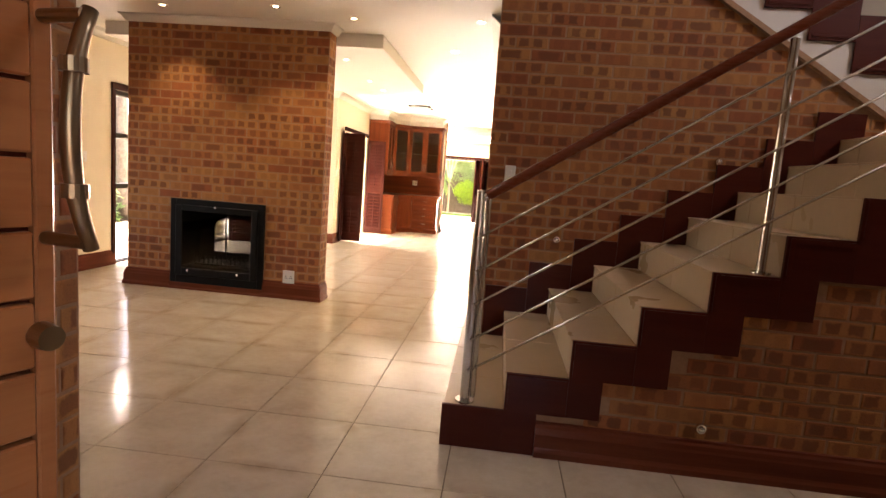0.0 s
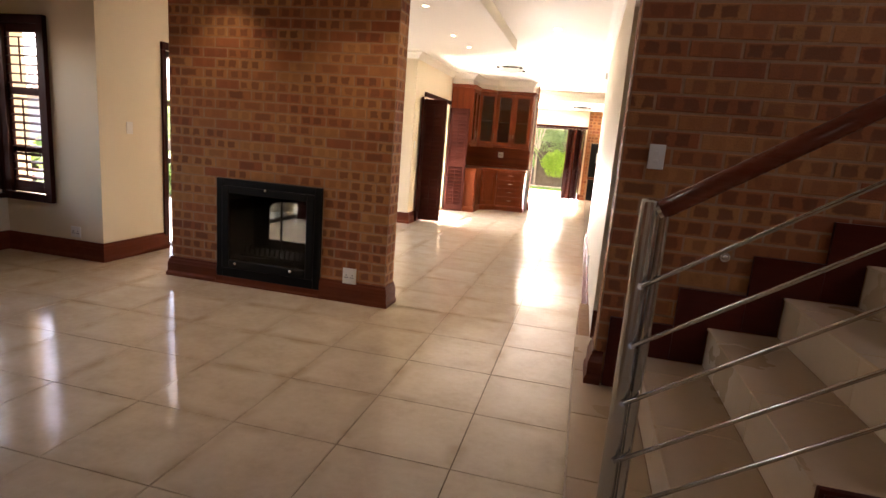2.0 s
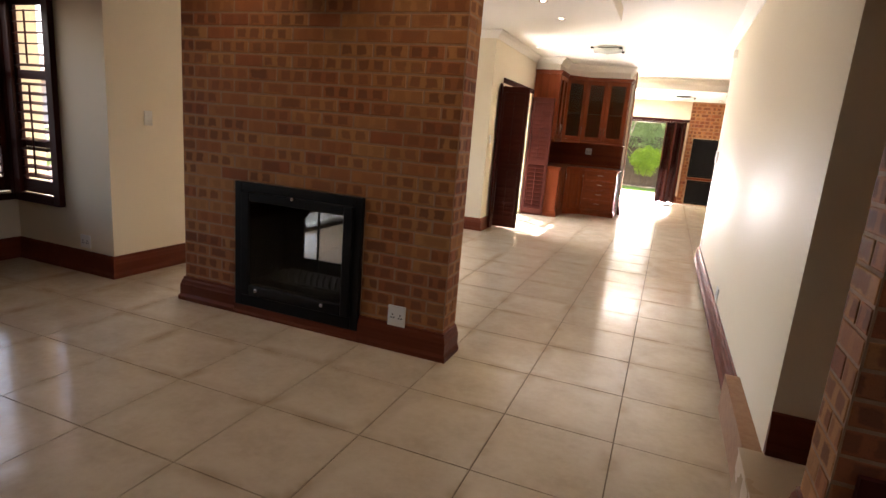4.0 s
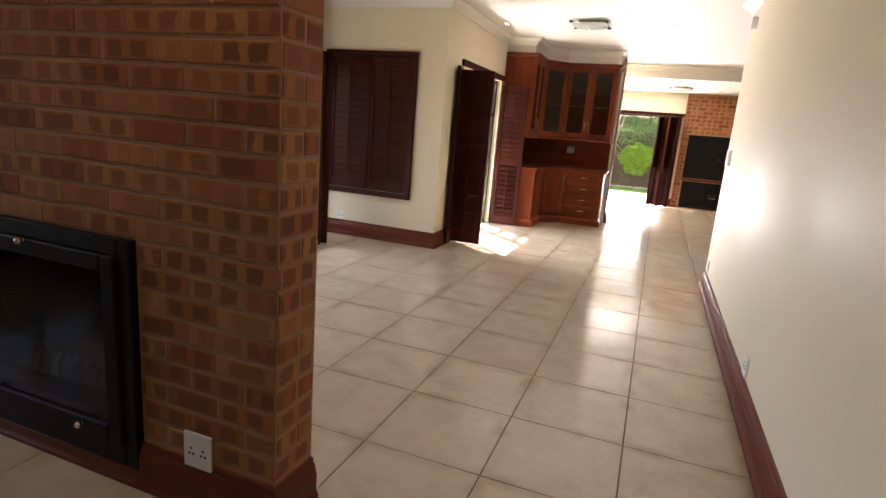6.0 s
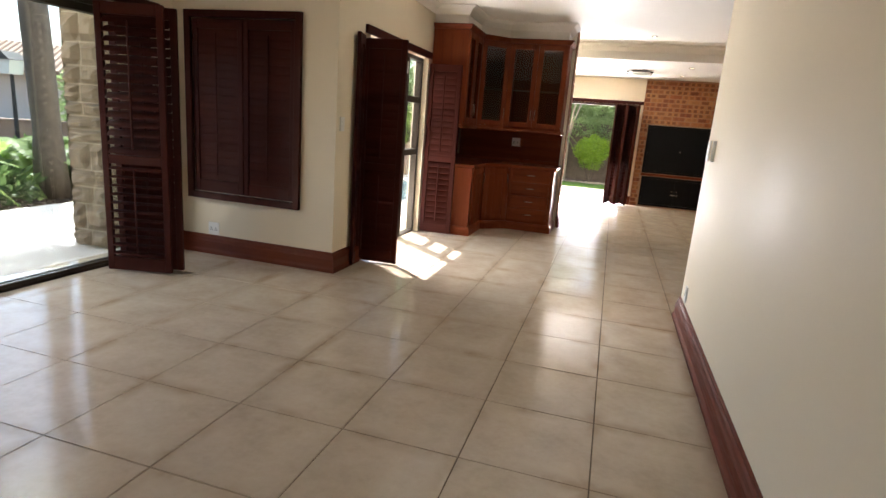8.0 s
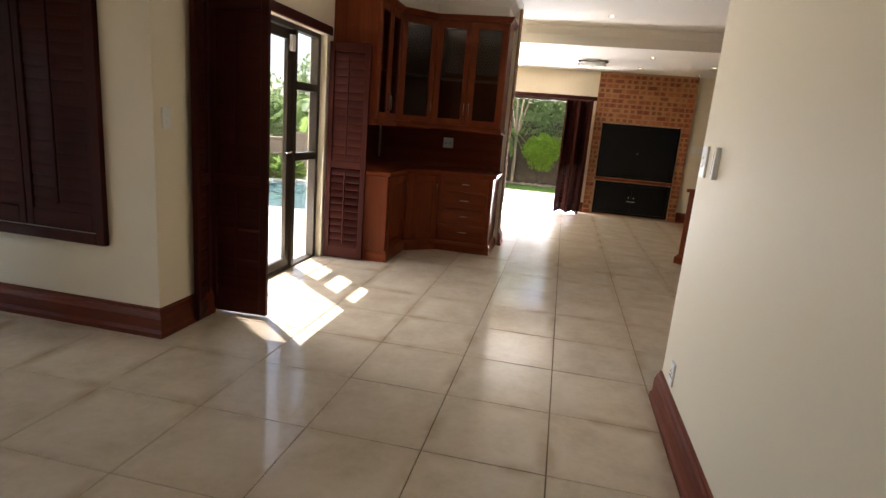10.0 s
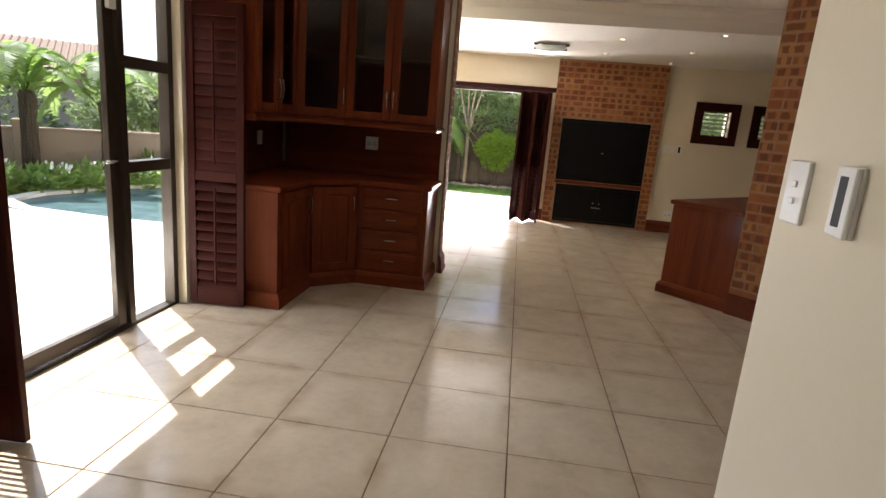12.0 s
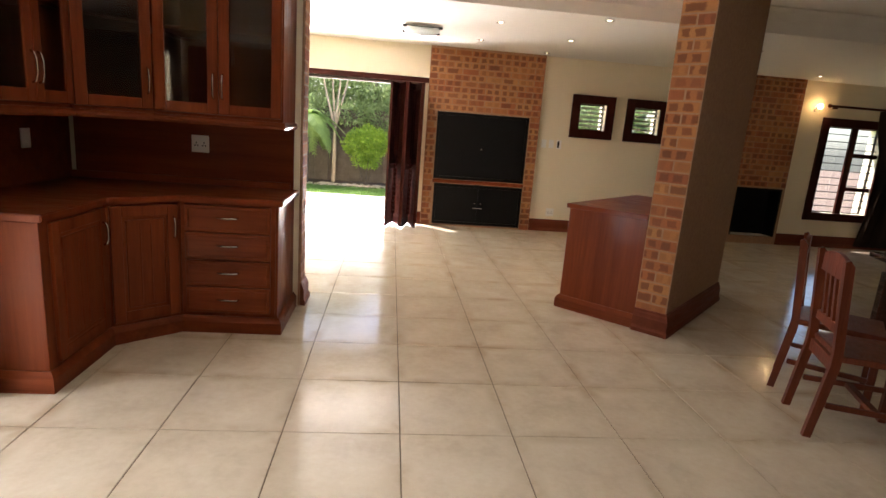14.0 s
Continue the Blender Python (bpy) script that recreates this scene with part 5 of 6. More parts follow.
part("moulding", mould(bmesh.new(), [(-3.04, 12.428), (-2.597, 12.428), (-2.597, 13.118), (-2.28, 13.417), (-1.492, 13.417), (-1.492, 13.87)], [(-0.02, -0.045), (0.012, -0.045), (0.02, -0.03), (0.012, -0.015), (0.012, 0), (-0.02, 0)], U0 - 0.001), M_CABX, light_rail)
prism(bm := bmesh.new(), [(-3.05, 12.46), (-2.63, 12.46), (-2.63, 13.13), (-2.30, 13.45), (-1.52, 13.45), (-1.52, 13.9), (-3.05, 13.9)], "z", U1 + 0.062, ZC)
shell("bulkhead_dresser", bm, M_CEIL)
cornice("cornice_dresser", [(-3.05, 12.46), (-2.63, 12.46), (-2.63, 13.13), (-2.30, 13.45), (-1.52, 13.45), (-1.52, 13.9)])
plate("white double socket on the wooden splashback", pose(-2.15, 13.871, 1.19), 0.12, 0.12, "socket")
plate("white switch plate on the wooden splashback", pose(-3.028, 13.38, 1.18, 0, 0, 90), 0.085, 0.12, "switch")

# ---- television room ----
def black_front(name, x0, x1, z0, z1, label):
    ob = thing(name, label, "cupboard", at=pose((x0 + x1) / 2, Y_BACK - 0.06, z0))
    w, h = (x1 - x0) / 2 - 0.004, z1 - z0 - 0.008
    part("frame", frame_bars(bmesh.new(), -w - 0.015, w + 0.015, 0.0, h + 0.004, -0.012, 0.02, 0.04, "x"), M_BLACK, ob)
    part("carcass", boxm(-w, w, 0.03, 0.28, 0.005, h), M_BLACK, ob)
    return ob, w, h


bt, w, h = black_front("braai_shutter", -0.15, 1.17, 0.70, 1.66, "black steel braai shutter set in the brick panel")
part("shutter_sheet", boxm(-w + 0.026, w - 0.026, 0.0, 0.012, 0.042, h - 0.04), M_BLACK, bt)
part("knob", uv_sphere(bmesh.new(), (0.0, -0.012, h * 0.48), 0.014), M_CHROME, bt, "small chrome knob", smooth=True)
bl, w, h = black_front("braai_cupboard", -0.13, 1.17, 0.03, 0.63, "black steel cupboard with two doors below the braai")
for s in (-1, 1):
    d = part("door", boxm(min(0.003 * s, s * (w - 0.027)), max(0.003 * s, s * (w - 0.027)), -0.004, 0.012, 0.044, h - 0.04, 0.003), M_BLACK, bl)
    part("knob", uv_sphere(bmesh.new(), (s * 0.045, -0.018, h * 0.56), 0.012), M_CHROME, d, "small chrome knob", smooth=True)
part("pull", sweep(bmesh.new(), [(-0.075, -0.004, h * 0.44), (-0.07, -0.03, h * 0.44), (0.07, -0.03, h * 0.44), (0.075, -0.004, h * 0.44)], 0.006, 8), M_CHROME, bl, "chrome pull")
led = thing("braai_shelf", "brick-coloured stone ledge between the black cupboards", "shelf")
part("ledge", boxm(-0.17, 1.19, Y_BACK - 0.075, Y_BACK + 0.05, 0.642, 0.688, 0.006), M_CAB, led)

# folding garden shutters, in a zigzag
zig = [(-0.84, 17.43), (-0.72, 17.84), (-0.62, 17.43), (-0.50, 17.84), (-0.41, 17.43)]
for (x0, y0), (x1, y1) in zip(zig, zig[1:]):
    shutter_leaf((x0 + 0.008, y0), (x1 - 0.008, y1), 0.012, 1.98, "dark louvred shutter leaf folded at the garden door", 84, 0.9, "folded garden shutters", low_tilt=58)
gf = thing("door_4", "open garden door frame of dark wood", "door")
gf["kind"] = "structure"
part("head", boxm(-2.36, -0.30, Y_BACK - 0.03, Y_BACK - 0.002, 2.03, 2.10, 0.003), M_SHUT, gf)
part("jamb", boxm(-2.36, -2.302, Y_BACK - 0.03, Y_BACK - 0.002, 0, 2.029, 0.003), M_SHUT, gf)
part("jamb", boxm(-0.40, -0.36, Y_BACK + 0.0, Y_BACK + 0.12, 0, 2.029, 0.003), M_SHUT, gf)
part("track", boxm(-2.30, -0.40, Y_BACK - 0.0, Y_BACK + 0.10, 1.985, 2.028, 0.003), M_BRONZE, gf)


def small_window(x0, x1, z0, z1, name, bars, label):
    th = 0.013 if bars < 6 else 0.006
    ob = thing(name, label, "window")
    ob["kind"] = "structure"
    part("window_frame", frame_bars(bmesh.new(), x0 - 0.12, x1 + 0.12, z0 - 0.12, z1 + 0.12, Y_BACK - 0.035, Y_BACK - 0.002, 0.125, "x"), M_SHUT, ob)
    part("sash", frame_bars(bmesh.new(), x0, x1, z0, z1, Y_BACK + 0.10, Y_BACK + 0.13, 0.02, "x"), M_BRONZE, ob)
    for k in range(bars):
        z = z0 + (k + 1) * (z1 - z0) / (bars + 1)
        part("burglar_bar", boxm(x0 + 0.005, x1 - 0.005, Y_BACK + 0.05, Y_BACK + 0.058, z - th, z + th), M_WHITE if bars < 6 else M_IRON, ob)
    part("burglar_bar", boxm((x0 + x1) / 2 - 0.006, (x0 + x1) / 2 + 0.006, Y_BACK + 0.059, Y_BACK + 0.066, z0 + 0.005, z1 - 0.005), M_IRON, ob)
    p = part("pane", boxm(x0 + 0.02, x1 - 0.02, Y_BACK + 0.112, Y_BACK + 0.117, z0 + 0.02, z1 - 0.02), M_GLASS, ob)
    p.visible_shadow = False
    return ob


small_window(1.93, 2.34, 1.55, 1.93, "window_3", 5, "small square window with a wide dark wooden frame")
small_window(2.76, 3.17, 1.55, 1.93, "window_4", 5, "small square window with a wide dark wooden frame")
fwn = small_window(5.90, 6.85, 0.55, 1.90, "window_5", 11, "tall barred window with a dark wooden frame")
part("mullion", boxm(6.33, 6.43, Y_BACK + 0.01, Y_BACK + 0.045, 0.55, 1.90), M_SHUT, fwn)
for z in (0.95, 1.48):
    part("transom", boxm(6.43, 6.85, Y_BACK + 0.012, Y_BACK + 0.043, z - 0.03, z + 0.03), M_SHUT, fwn)
hearth = thing("hearth_insert", "black open hearth", "fireplace", at=pose(4.95, Y_BACK - 0.05, 0.12))
bm = bmesh.new()
box(bm, -0.378, -0.35, 0.0, 0.28, 0.002, 0.758)
box(bm, 0.35, 0.378, 0.0, 0.28, 0.002, 0.758)
box(bm, -0.35, 0.35, 0.27, 0.29, 0.002, 0.758)
box(bm, -0.35, 0.35, 0.0, 0.27, 0.72, 0.758)
part("firebox", bm, M_BLACK, hearth)
rod = thing("curtain_rod", "dark wooden curtain rod on the back wall", "curtain rod")
part("pole", tube(bmesh.new(), (5.80, Y_BACK - 0.08, 2.19), (8.0, Y_BACK - 0.08, 2.19), 0.018), M_SHUT, rod)
part("finial", uv_sphere(bmesh.new(), (5.79, Y_BACK - 0.08, 2.19), 0.03), M_SHUT, rod, smooth=True)
part("bracket", boxm(5.9, 5.92, Y_BACK - 0.09, Y_BACK - 0.001, 2.15, 2.18), M_SHUT, rod)
cur = thing("curtain", "dark brown curtain drawn aside, hanging from the rod", "curtain")
bm = bmesh.new()
cols = []
for i in range(49):
    s = i / 48
    row = []
    for j in range(13):
        t = j / 12
        z = 2.17 - 2.12 * t
        pull = 0.24 * math.sin(min(1.0, t / 0.55) * math.pi / 2) ** 2 * (1 if t < 0.55 else max(0.35, 1 - (t - 0.55) * 1.5))
        x = 6.62 + s * 1.0 + pull * (1 - s) * 1.1
        row.append(bm.verts.new((x, Y_BACK - 0.10 + 0.035 * math.sin(s * 46 + t), z)))
    cols.append(row)
for a, b in zip(cols, cols[1:]):
    for j in range(12):
        bm.faces.new((a[j], b[j], b[j + 1], a[j + 1]))
bmesh.ops.solidify(bm, geom=list(bm.faces), thickness=0.006)
part("cloth", bm, M_CURTAIN, cur, smooth=True)
wl = thing("wall_lamp", "lit wall lamp with a warm bulb on the back wall", "wall lamp", at=pose(5.62, Y_BACK, 2.16))
part("wall_plate", boxm(-0.03, 0.03, -0.02, -0.001, -0.07, 0.02, 0.004), M_STEEL, wl)
part("arm", sweep(bmesh.new(), [(0, -0.02, -0.05), (0, -0.09, -0.06), (0, -0.10, -0.03)], 0.008, 8), M_STEEL, wl, smooth=True)
part("bulb", uv_sphere(bmesh.new(), (0, -0.10, 0.01), 0.036), M_BULB, wl, "glowing warm bulb", smooth=True)

# bar counter on the slanting wall
bar = thing("bar_counter", "reddish varnished wooden bar counter beside the brick wall end", "counter", at=SLANT)
part("body", boxm(0.02, 0.655, 0.02, 1.48, 0.0, 0.86), M_CAB, bar)
part("end_panel", boxm(0.0, 0.655, 0.0, 0.018, 0.09, 0.86, 0.003), M_CAB, bar)
part("countertop", boxm(-0.02, 0.66, -0.03, 1.5, 0.862, 0.90, 0.008, seg=2), M_CABX, bar)
part("plinth_moulding", mould(bmesh.new(), [(0.0, 1.48), (0.0, 0.0), (0.658, 0.0)], PLINTH), M_CABX, bar)

# ---- dining table and chairs ----
table = thing("dining_table", "dark polished rectangular wooden dining table", "table", at=pose(3.1, 12.3, 0, 0, 0, -20))
part("tabletop", boxm(-0.62, 0.62, -1.1, 1.1, 0.715, 0.755, 0.008, seg=2), M_TABLE, table)
part("apron", boxm(-0.52, 0.52, -1.0, 1.0, 0.62, 0.714), M_TABLE, table)
for sx in (-0.5, 0.5):
    for sy in (-0.98, 0.98):
        part("leg", boxm(sx - 0.045, sx + 0.045, sy - 0.045, sy + 0.045, 0, 0.62, 0.008), M_TABLE, table)


def dining_chair(m):
    """Faces +x; origin on the floor below the seat."""
    c = thing("dining_chair", "reddish varnished dining chair with a slatted back", "chair", "chairs round the table", m)
    part("seat", boxm(-0.22, 0.22, -0.21, 0.21, 0.43, 0.465, 0.012, seg=2), M_CHAIR, c)
    for s in (-1, 1):
        bm = prism(bmesh.new(), [(-0.30, 0), (-0.262, 0), (-0.205, 0.40), (-0.205, 0.47), (-0.245, 0.92), (-0.268, 0.95), (-0.288, 0.94), (-0.248, 0.47), (-0.25, 0.40)], "y", s * 0.19 - 0.018, s * 0.19 + 0.018)
        part("back_leg", bm, M_CHAIR, c)
        part("leg", boxm(0.175, 0.215, s * 0.185 - 0.02, s * 0.185 + 0.02, 0, 0.43, 0.004), M_CHAIR, c)
        part("stretcher", boxm(-0.225, 0.176, s * 0.187 - 0.011, s * 0.187 + 0.011, 0.17, 0.20, 0.003), M_CHAIR, c)
    part("stretcher", boxm(-0.02, 0.02, -0.177, 0.177, 0.172, 0.198, 0.003), M_CHAIR, c)
    part("seat_rail", boxm(-0.235, -0.21, -0.171, 0.171, 0.36, 0.43, 0.003), M_CHAIR, c)
    bm = bmesh.new()
    pts = [(-0.172 + 0.0344 * i, 0.83, 0.925 + 0.03 * math.sin(math.pi * i / 10)) for i in range(11)]
    lo = [bm.verts.new((x0, p[0], p[1 if z else 2])) for x0 in (-0.262, -0.24) for z in (1, 0) for p in pts]
    n = 11
    q = [lo[i * n:(i + 1) * n] for i in range(4)]
    for i in range(n - 1):
        for a, b in ((0, 1), (1, 3), (3, 2), (2, 0)):
            bm.faces.new((q[a][i], q[a][i + 1], q[b][i + 1], q[b][i]))
    bm.faces.new((q[0][0], q[1][0], q[3][0], q[2][0]))
    bm.faces.new((q[0][-1], q[1][-1], q[3][-1], q[2][-1]))
    bmesh.ops.recalc_face_normals(bm, faces=bm.faces)
    part("top_rail", bm, M_CHAIR, c)
    part("lower_back_rail", boxm(-0.236, -0.216, -0.171, 0.171, 0.55, 0.60, 0.003), M_CHAIR, c)
    for k in range(4):
        y = -0.105 + 0.07 * k
        bm = prism(bmesh.new(), [(-0.232, 0.598), (-0.218, 0.598), (-0.243, 0.832), (-0.257, 0.832)], "y", y - 0.013, y + 0.013)
        part("slat", bm, M_CHAIR, c)
    return c


ch = dining_chair(pose(1.775, 12.22, 0, 0, 0, -23))
copy_thing(ch, pose(2.0, 12.70, 0, 0, 0, -41))
copy_thing(ch, pose(4.1, 11.9, 0, 0, 0, 158))
copy_thing(ch, pose(4.3, 12.5, 0, 0, 0, 160))

# ---- ceiling lamps ----
def downlight(x, y, z, lit=True):
    ob = thing("downlight", "small recessed ceiling downlight, switched on" if lit else "small recessed ceiling downlight", "downlight", "ceiling downlights", pose(x, y, z))
    bm = bmesh.new()
    n = 20
    a = [bm.verts.new((0.042 * math.cos(2 * math.pi * i / n), 0.042 * math.sin(2 * math.pi * i / n), -0.001)) for i in range(n)]
    b = [bm.verts.new((0.040 * math.cos(2 * math.pi * i / n), 0.040 * math.sin(2 * math.pi * i / n), -0.006)) for i in range(n)]
    c = [bm.verts.new((0.028 * math.cos(2 * math.pi * i / n), 0.028 * math.sin(2 * math.pi * i / n), -0.006)) for i in range(n)]
    d = [bm.verts.new((0.026 * math.cos(2 * math.pi * i / n), 0.026 * math.sin(2 * math.pi * i / n), -0.002)) for i in range(n)]
    for p, q in ((a, b), (b, c), (c, d)):
        for i in range(n):
            bm.faces.new((p[i], p[(i + 1) % n], q[(i + 1) % n], q[i]))
    bmesh.ops.recalc_face_normals(bm, faces=bm.faces)
    part("trim_ring", bm, M_STEEL, ob)
    part("bulb", tube(bmesh.new(), (0, 0, -0.001), (0, 0, -0.004), 0.024, 0.02, 14), M_LAMP, ob, "glowing warm bulb")
    return ob


dl0 = downlight(-3.26, 5.06, ZC)
for x, y, z in ((-2.12, 4.94, ZC), (-1.48, 5.20, ZC), (-0.30, 5.12, ZC), (-0.63, 6.32, ZC), (-0.76, 7.9, ZC), (-0.78, 11.3, ZC), (-0.44, 14.2, ZC), (-2.80, 11.4, ZC),
                (-1.87, 6.36, 2.62), (-1.93, 7.74, 2.62), (-1.9, 8.5, 2.62), (0.26, 15.75, ZT), (1.2, 15.15, ZT), (1.24, 16.45, ZT), (0.25, 17.0, ZT), (1.27, 17.6, ZT), (3.27, 15.95, ZT), (5.2, 17.4, ZT), (-3.3, 3.4, ZC), (-2.0, 3.3, ZC)):
    copy_thing(dl0, pose(x, y, z))


def ceiling_lamp(x, y, z):
    ob = thing("ceiling_lamp", "square frosted glass ceiling lamp with metal corner clips", "ceiling lamp", "square ceiling lamps", pose(x, y, z))
    part("base_plate", boxm(-0.12, 0.12, -0.12, 0.12, -0.03, -0.001, 0.004), M_WHITE, ob)
    bm = bmesh.new()
    n = 10
    g = [[bm.verts.new((-0.2 + 0.4 * i / n, -0.2 + 0.4 * j / n, -0.085 + 0.05 * (((i / n - 0.5) * 2) ** 2 + ((j / n - 0.5) * 2) ** 2) / 2)) for j in range(n + 1)] for i in range(n + 1)]
    for i in range(n):
        for j in range(n):
            bm.faces.new((g[i][j], g[i][j + 1], g[i + 1][j + 1], g[i + 1][j]))
    bmesh.ops.solidify(bm, geom=list(bm.faces), thickness=0.006)
    part("glass_bowl", bm, M_FROST, ob, "curved frosted glass", smooth=True)
    part("rim", frame_bars(bmesh.new(), -0.205, 0.205, -0.205, 0.205, 0, 0.007, 0.012, "x"), M_BRONZE, ob).matrix_basis = pose(0, 0, -0.035, 90)
    for sx in (-1, 1):
        for sy in (-1, 1):
            part("clip", boxm(sx * 0.2 - 0.022, sx * 0.2 + 0.022, sy * 0.2 - 0.022, sy * 0.2 + 0.022, -0.05, -0.026, 0.004), M_BRONZE, ob)
    part("finial", uv_sphere(bmesh.new(), (0, 0, -0.093), 0.012), M_CHROME, ob, smooth=True)
    part("stem", tube(bmesh.new(), (0, 0, -0.03), (0, 0, -0.085), 0.006), M_CHROME, ob)
    return ob


l0 = ceiling_lamp(-1.72, 11.2, ZC)
copy_thing(l0, pose(-0.52, 16.45, ZT))

# ---- outside: terrace side ----
bm = bmesh.new()
box(bm, -7.6, -4.84, 5.74, 10.0, -0.10, -0.02)
box(bm, -7.6, -3.21, 10.0, 14.68, -0.10, -0.021)
box(bm, -4.2, -3.29, 14.68, 18.16, -0.10, -0.021)
tagged(shell("pavement_terrace", bm, M_PAVE), "pale sunlit terrace paving", "terrace")
# unseen slab, inferred from the pillar; keeps the sun off the sliding door
tagged(shell("roof_verandah", boxm(-6.35, -4.94, 5.74, 10.4, 2.80, 2.98), M_PLASTER), "plastered verandah roof slab", "roof")

rs = random.Random(21)
pil = thing("stone_pillar", "pillar of rough split sandstone blocks on the terrace", "pillar", at=pose(-5.40, 9.86, 0))
part("core", boxm(-0.20, 0.20, -0.20, 0.20, -0.02, 2.80), M_STONEJ, pil)


def stone(w, h):
    """A split-faced block: x along, -y out, rough front."""
    bm = bmesh.new()
    nx, nz = 4, 4
    g = [[bm.verts.new(((i / nx - 0.5) * w, (0.0 if i in (0, nx) or j in (0, nz) else -rs.uniform(0.025, 0.062)), (j / nz - 0.5) * h)) for j in range(nz + 1)] for i in range(nx + 1)]
    for i in range(nx):
        for j in range(nz):
            bm.faces.new((g[i][j], g[i + 1][j], g[i + 1][j + 1], g[i][j + 1]))
    return bm


for face, (ox, oy, rz) in enumerate(((0, -0.203, 0), (0.203, 0, 90), (-0.203, 0, -90))):
    z = -0.02
    while z < 2.7:
        h = rs.choice((0.12, 0.16, 0.2, 0.25))
        h = min(h, 2.79 - z)
        cut = rs.uniform(-0.07, 0.08) if rs.random() < 0.8 else None
        spans = [(-0.225, cut), (cut, 0.225)] if cut is not None else [(-0.225, 0.225)]
        for a, b in spans:
            s = part("stone", stone(b - a - 0.014, h - 0.014), M_STONE, pil)
            t = pose(ox, oy, z + h / 2, 0, 0, rz) @ pose((a + b) / 2, 0, 0)
            s.matrix_basis = t
        z += h


# ---- plants ----
def leaves_bm(clumps, count, size, seed, droop=0.0, slim=0.45):
    """Small pointed leaves scattered in uneven clumps (x, y, z, radius, flatness)."""
    r = random.Random(seed)
    vs, fs = [], []
    total = sum(c[3] ** 2 for c in clumps)
    for cx, cy, cz, rad, flat in clumps:
        for _ in range(int(count * rad ** 2 / total)):
            while True:
                p = Vector((r.uniform(-1, 1), r.uniform(-1, 1), r.uniform(-1, 1)))
                if 0.25 < p.length < 1 and (p.length > 0.62 or r.random() < 0.35):
                    break
            p = p * (1 + 0.18 * math.sin(7 * p.x + 3 * p.z + seed) * math.cos(5 * p.y + seed))
            c = Vector((cx + p.x * rad, cy + p.y * rad, cz + p.z * rad * flat))
            d = (p + Vector((r.uniform(-0.8, 0.8), r.uniform(-0.8, 0.8), r.uniform(-0.6, 0.9) - droop))).normalized()
            side = d.cross(Vector((r.uniform(-1, 1), r.uniform(-1, 1), r.uniform(-1, 1)))).normalized()
            L = size * r.uniform(0.6, 1.35)
            up = d.cross(side) * L * 0.12
            b = len(vs)
            vs += [c, c + d * L * 0.5 + side * L * slim * 0.5 + up, c + d * L, c + d * L * 0.5 - side * L * slim * 0.5 + up]
            fs.append((b, b + 1, b + 2, b + 3))
    me = bpy.data.meshes.new("leaves")
    me.from_pydata(vs, [], fs)
    return me


def leaf_part(name, clumps, count, size, seed, mat, parent, label="", droop=0.0, slim=0.45):
    me = leaves_bm(clumps, count, size, seed, droop, slim)
    me.materials.append(mat)
    ob = new(name, me)
    ob.parent = parent
    if label:
        ob["label"] = label
    return ob


def frond_bm(length, rise, fall, leaflets, width, seed):
    """An arching frond along +x with paired leaflets."""
    r = random.Random(seed)
    bm = bmesh.new()

    def spine(t):
        return Vector((length * t * (1 - 0.18 * t * fall), 0, rise * t - (rise + fall * 0.5) * t ** 2.2))
    pts = [spine(i / 8) for i in range(9)]
    sweep(bm, pts, [0.014 * (1 - 0.85 * i / 8) + 0.002 for i in range(9)], 5)
    for i in range(leaflets):
        t = 0.14 + 0.85 * i / leaflets
        p = spine(t)
        tan = (spine(min(1, t + 0.03)) - p).normalized()
        w = width * math.sin(math.pi * (0.12 + 0.86 * t)) ** 0.7 * r.uniform(0.85, 1.1)
        for s in (-1, 1):
            d = (Vector((0, s, -0.28 + r.uniform(-0.15, 0.1))) + tan * 0.55).normalized()
            q = p + d * w
            m = p + d * w * 0.5 + Vector((0, 0, 0.03 * w))
            n = tan * (0.016 + 0.012 * w)
            a = [bm.verts.new(v) for v in (p - n, m - n * 1.2, q, m + n * 1.2, p + n)]
            bm.faces.new(a)
    return bm


def fern(name, label, x, y, z, trunk, r0, count, length, rise, fall, width, seed, mat=None, category="tree fern", group=""):
    r = random.Random(seed)
    ob = thing(name, label, category, group, pose(x, y, z))
    if trunk > 0.05:
        bm = sweep(bmesh.new(), [(0, 0, -0.05), (r.uniform(-0.03, 0.03), 0.02, trunk * 0.5), (0.02, 0, trunk), (0.02, 0, trunk + 0.06)], [r0 * 1.25, r0, r0 * 1.05, r0 * 0.5], 12)
        bmesh.ops.subdivide_edges(bm, edges=list(bm.edges), cuts=2)
        for v in bm.verts:
            v.co += Vector((r.uniform(-1, 1), r.uniform(-1, 1), r.uniform(-1, 1))) * r0 * 0.16
        part("trunk", bm, M_FIBRE, ob, "dark fibrous trunk")
    kinds = [frond_bm(length * f, rise * g, fall, 34, width, seed + k) for k, (f, g) in enumerate(((1, 1), (0.85, 1.4), (1.1, 0.7)))]
    mes = []
    for b in kinds:
        me = bpy.data.meshes.new("frond")
        b.to_mesh(me)
        b.free()
        me.materials.append(mat or M_FROND)
        mes.append(me)
    for k in range(count):
        f = new("frond", mes[k % 3])
        f.parent = ob
        f.matrix_basis = pose(0, 0, trunk, r.uniform(-12, 12), -r.uniform(-8, 38), k * 360 / count + r.uniform(-14, 14))
    return ob


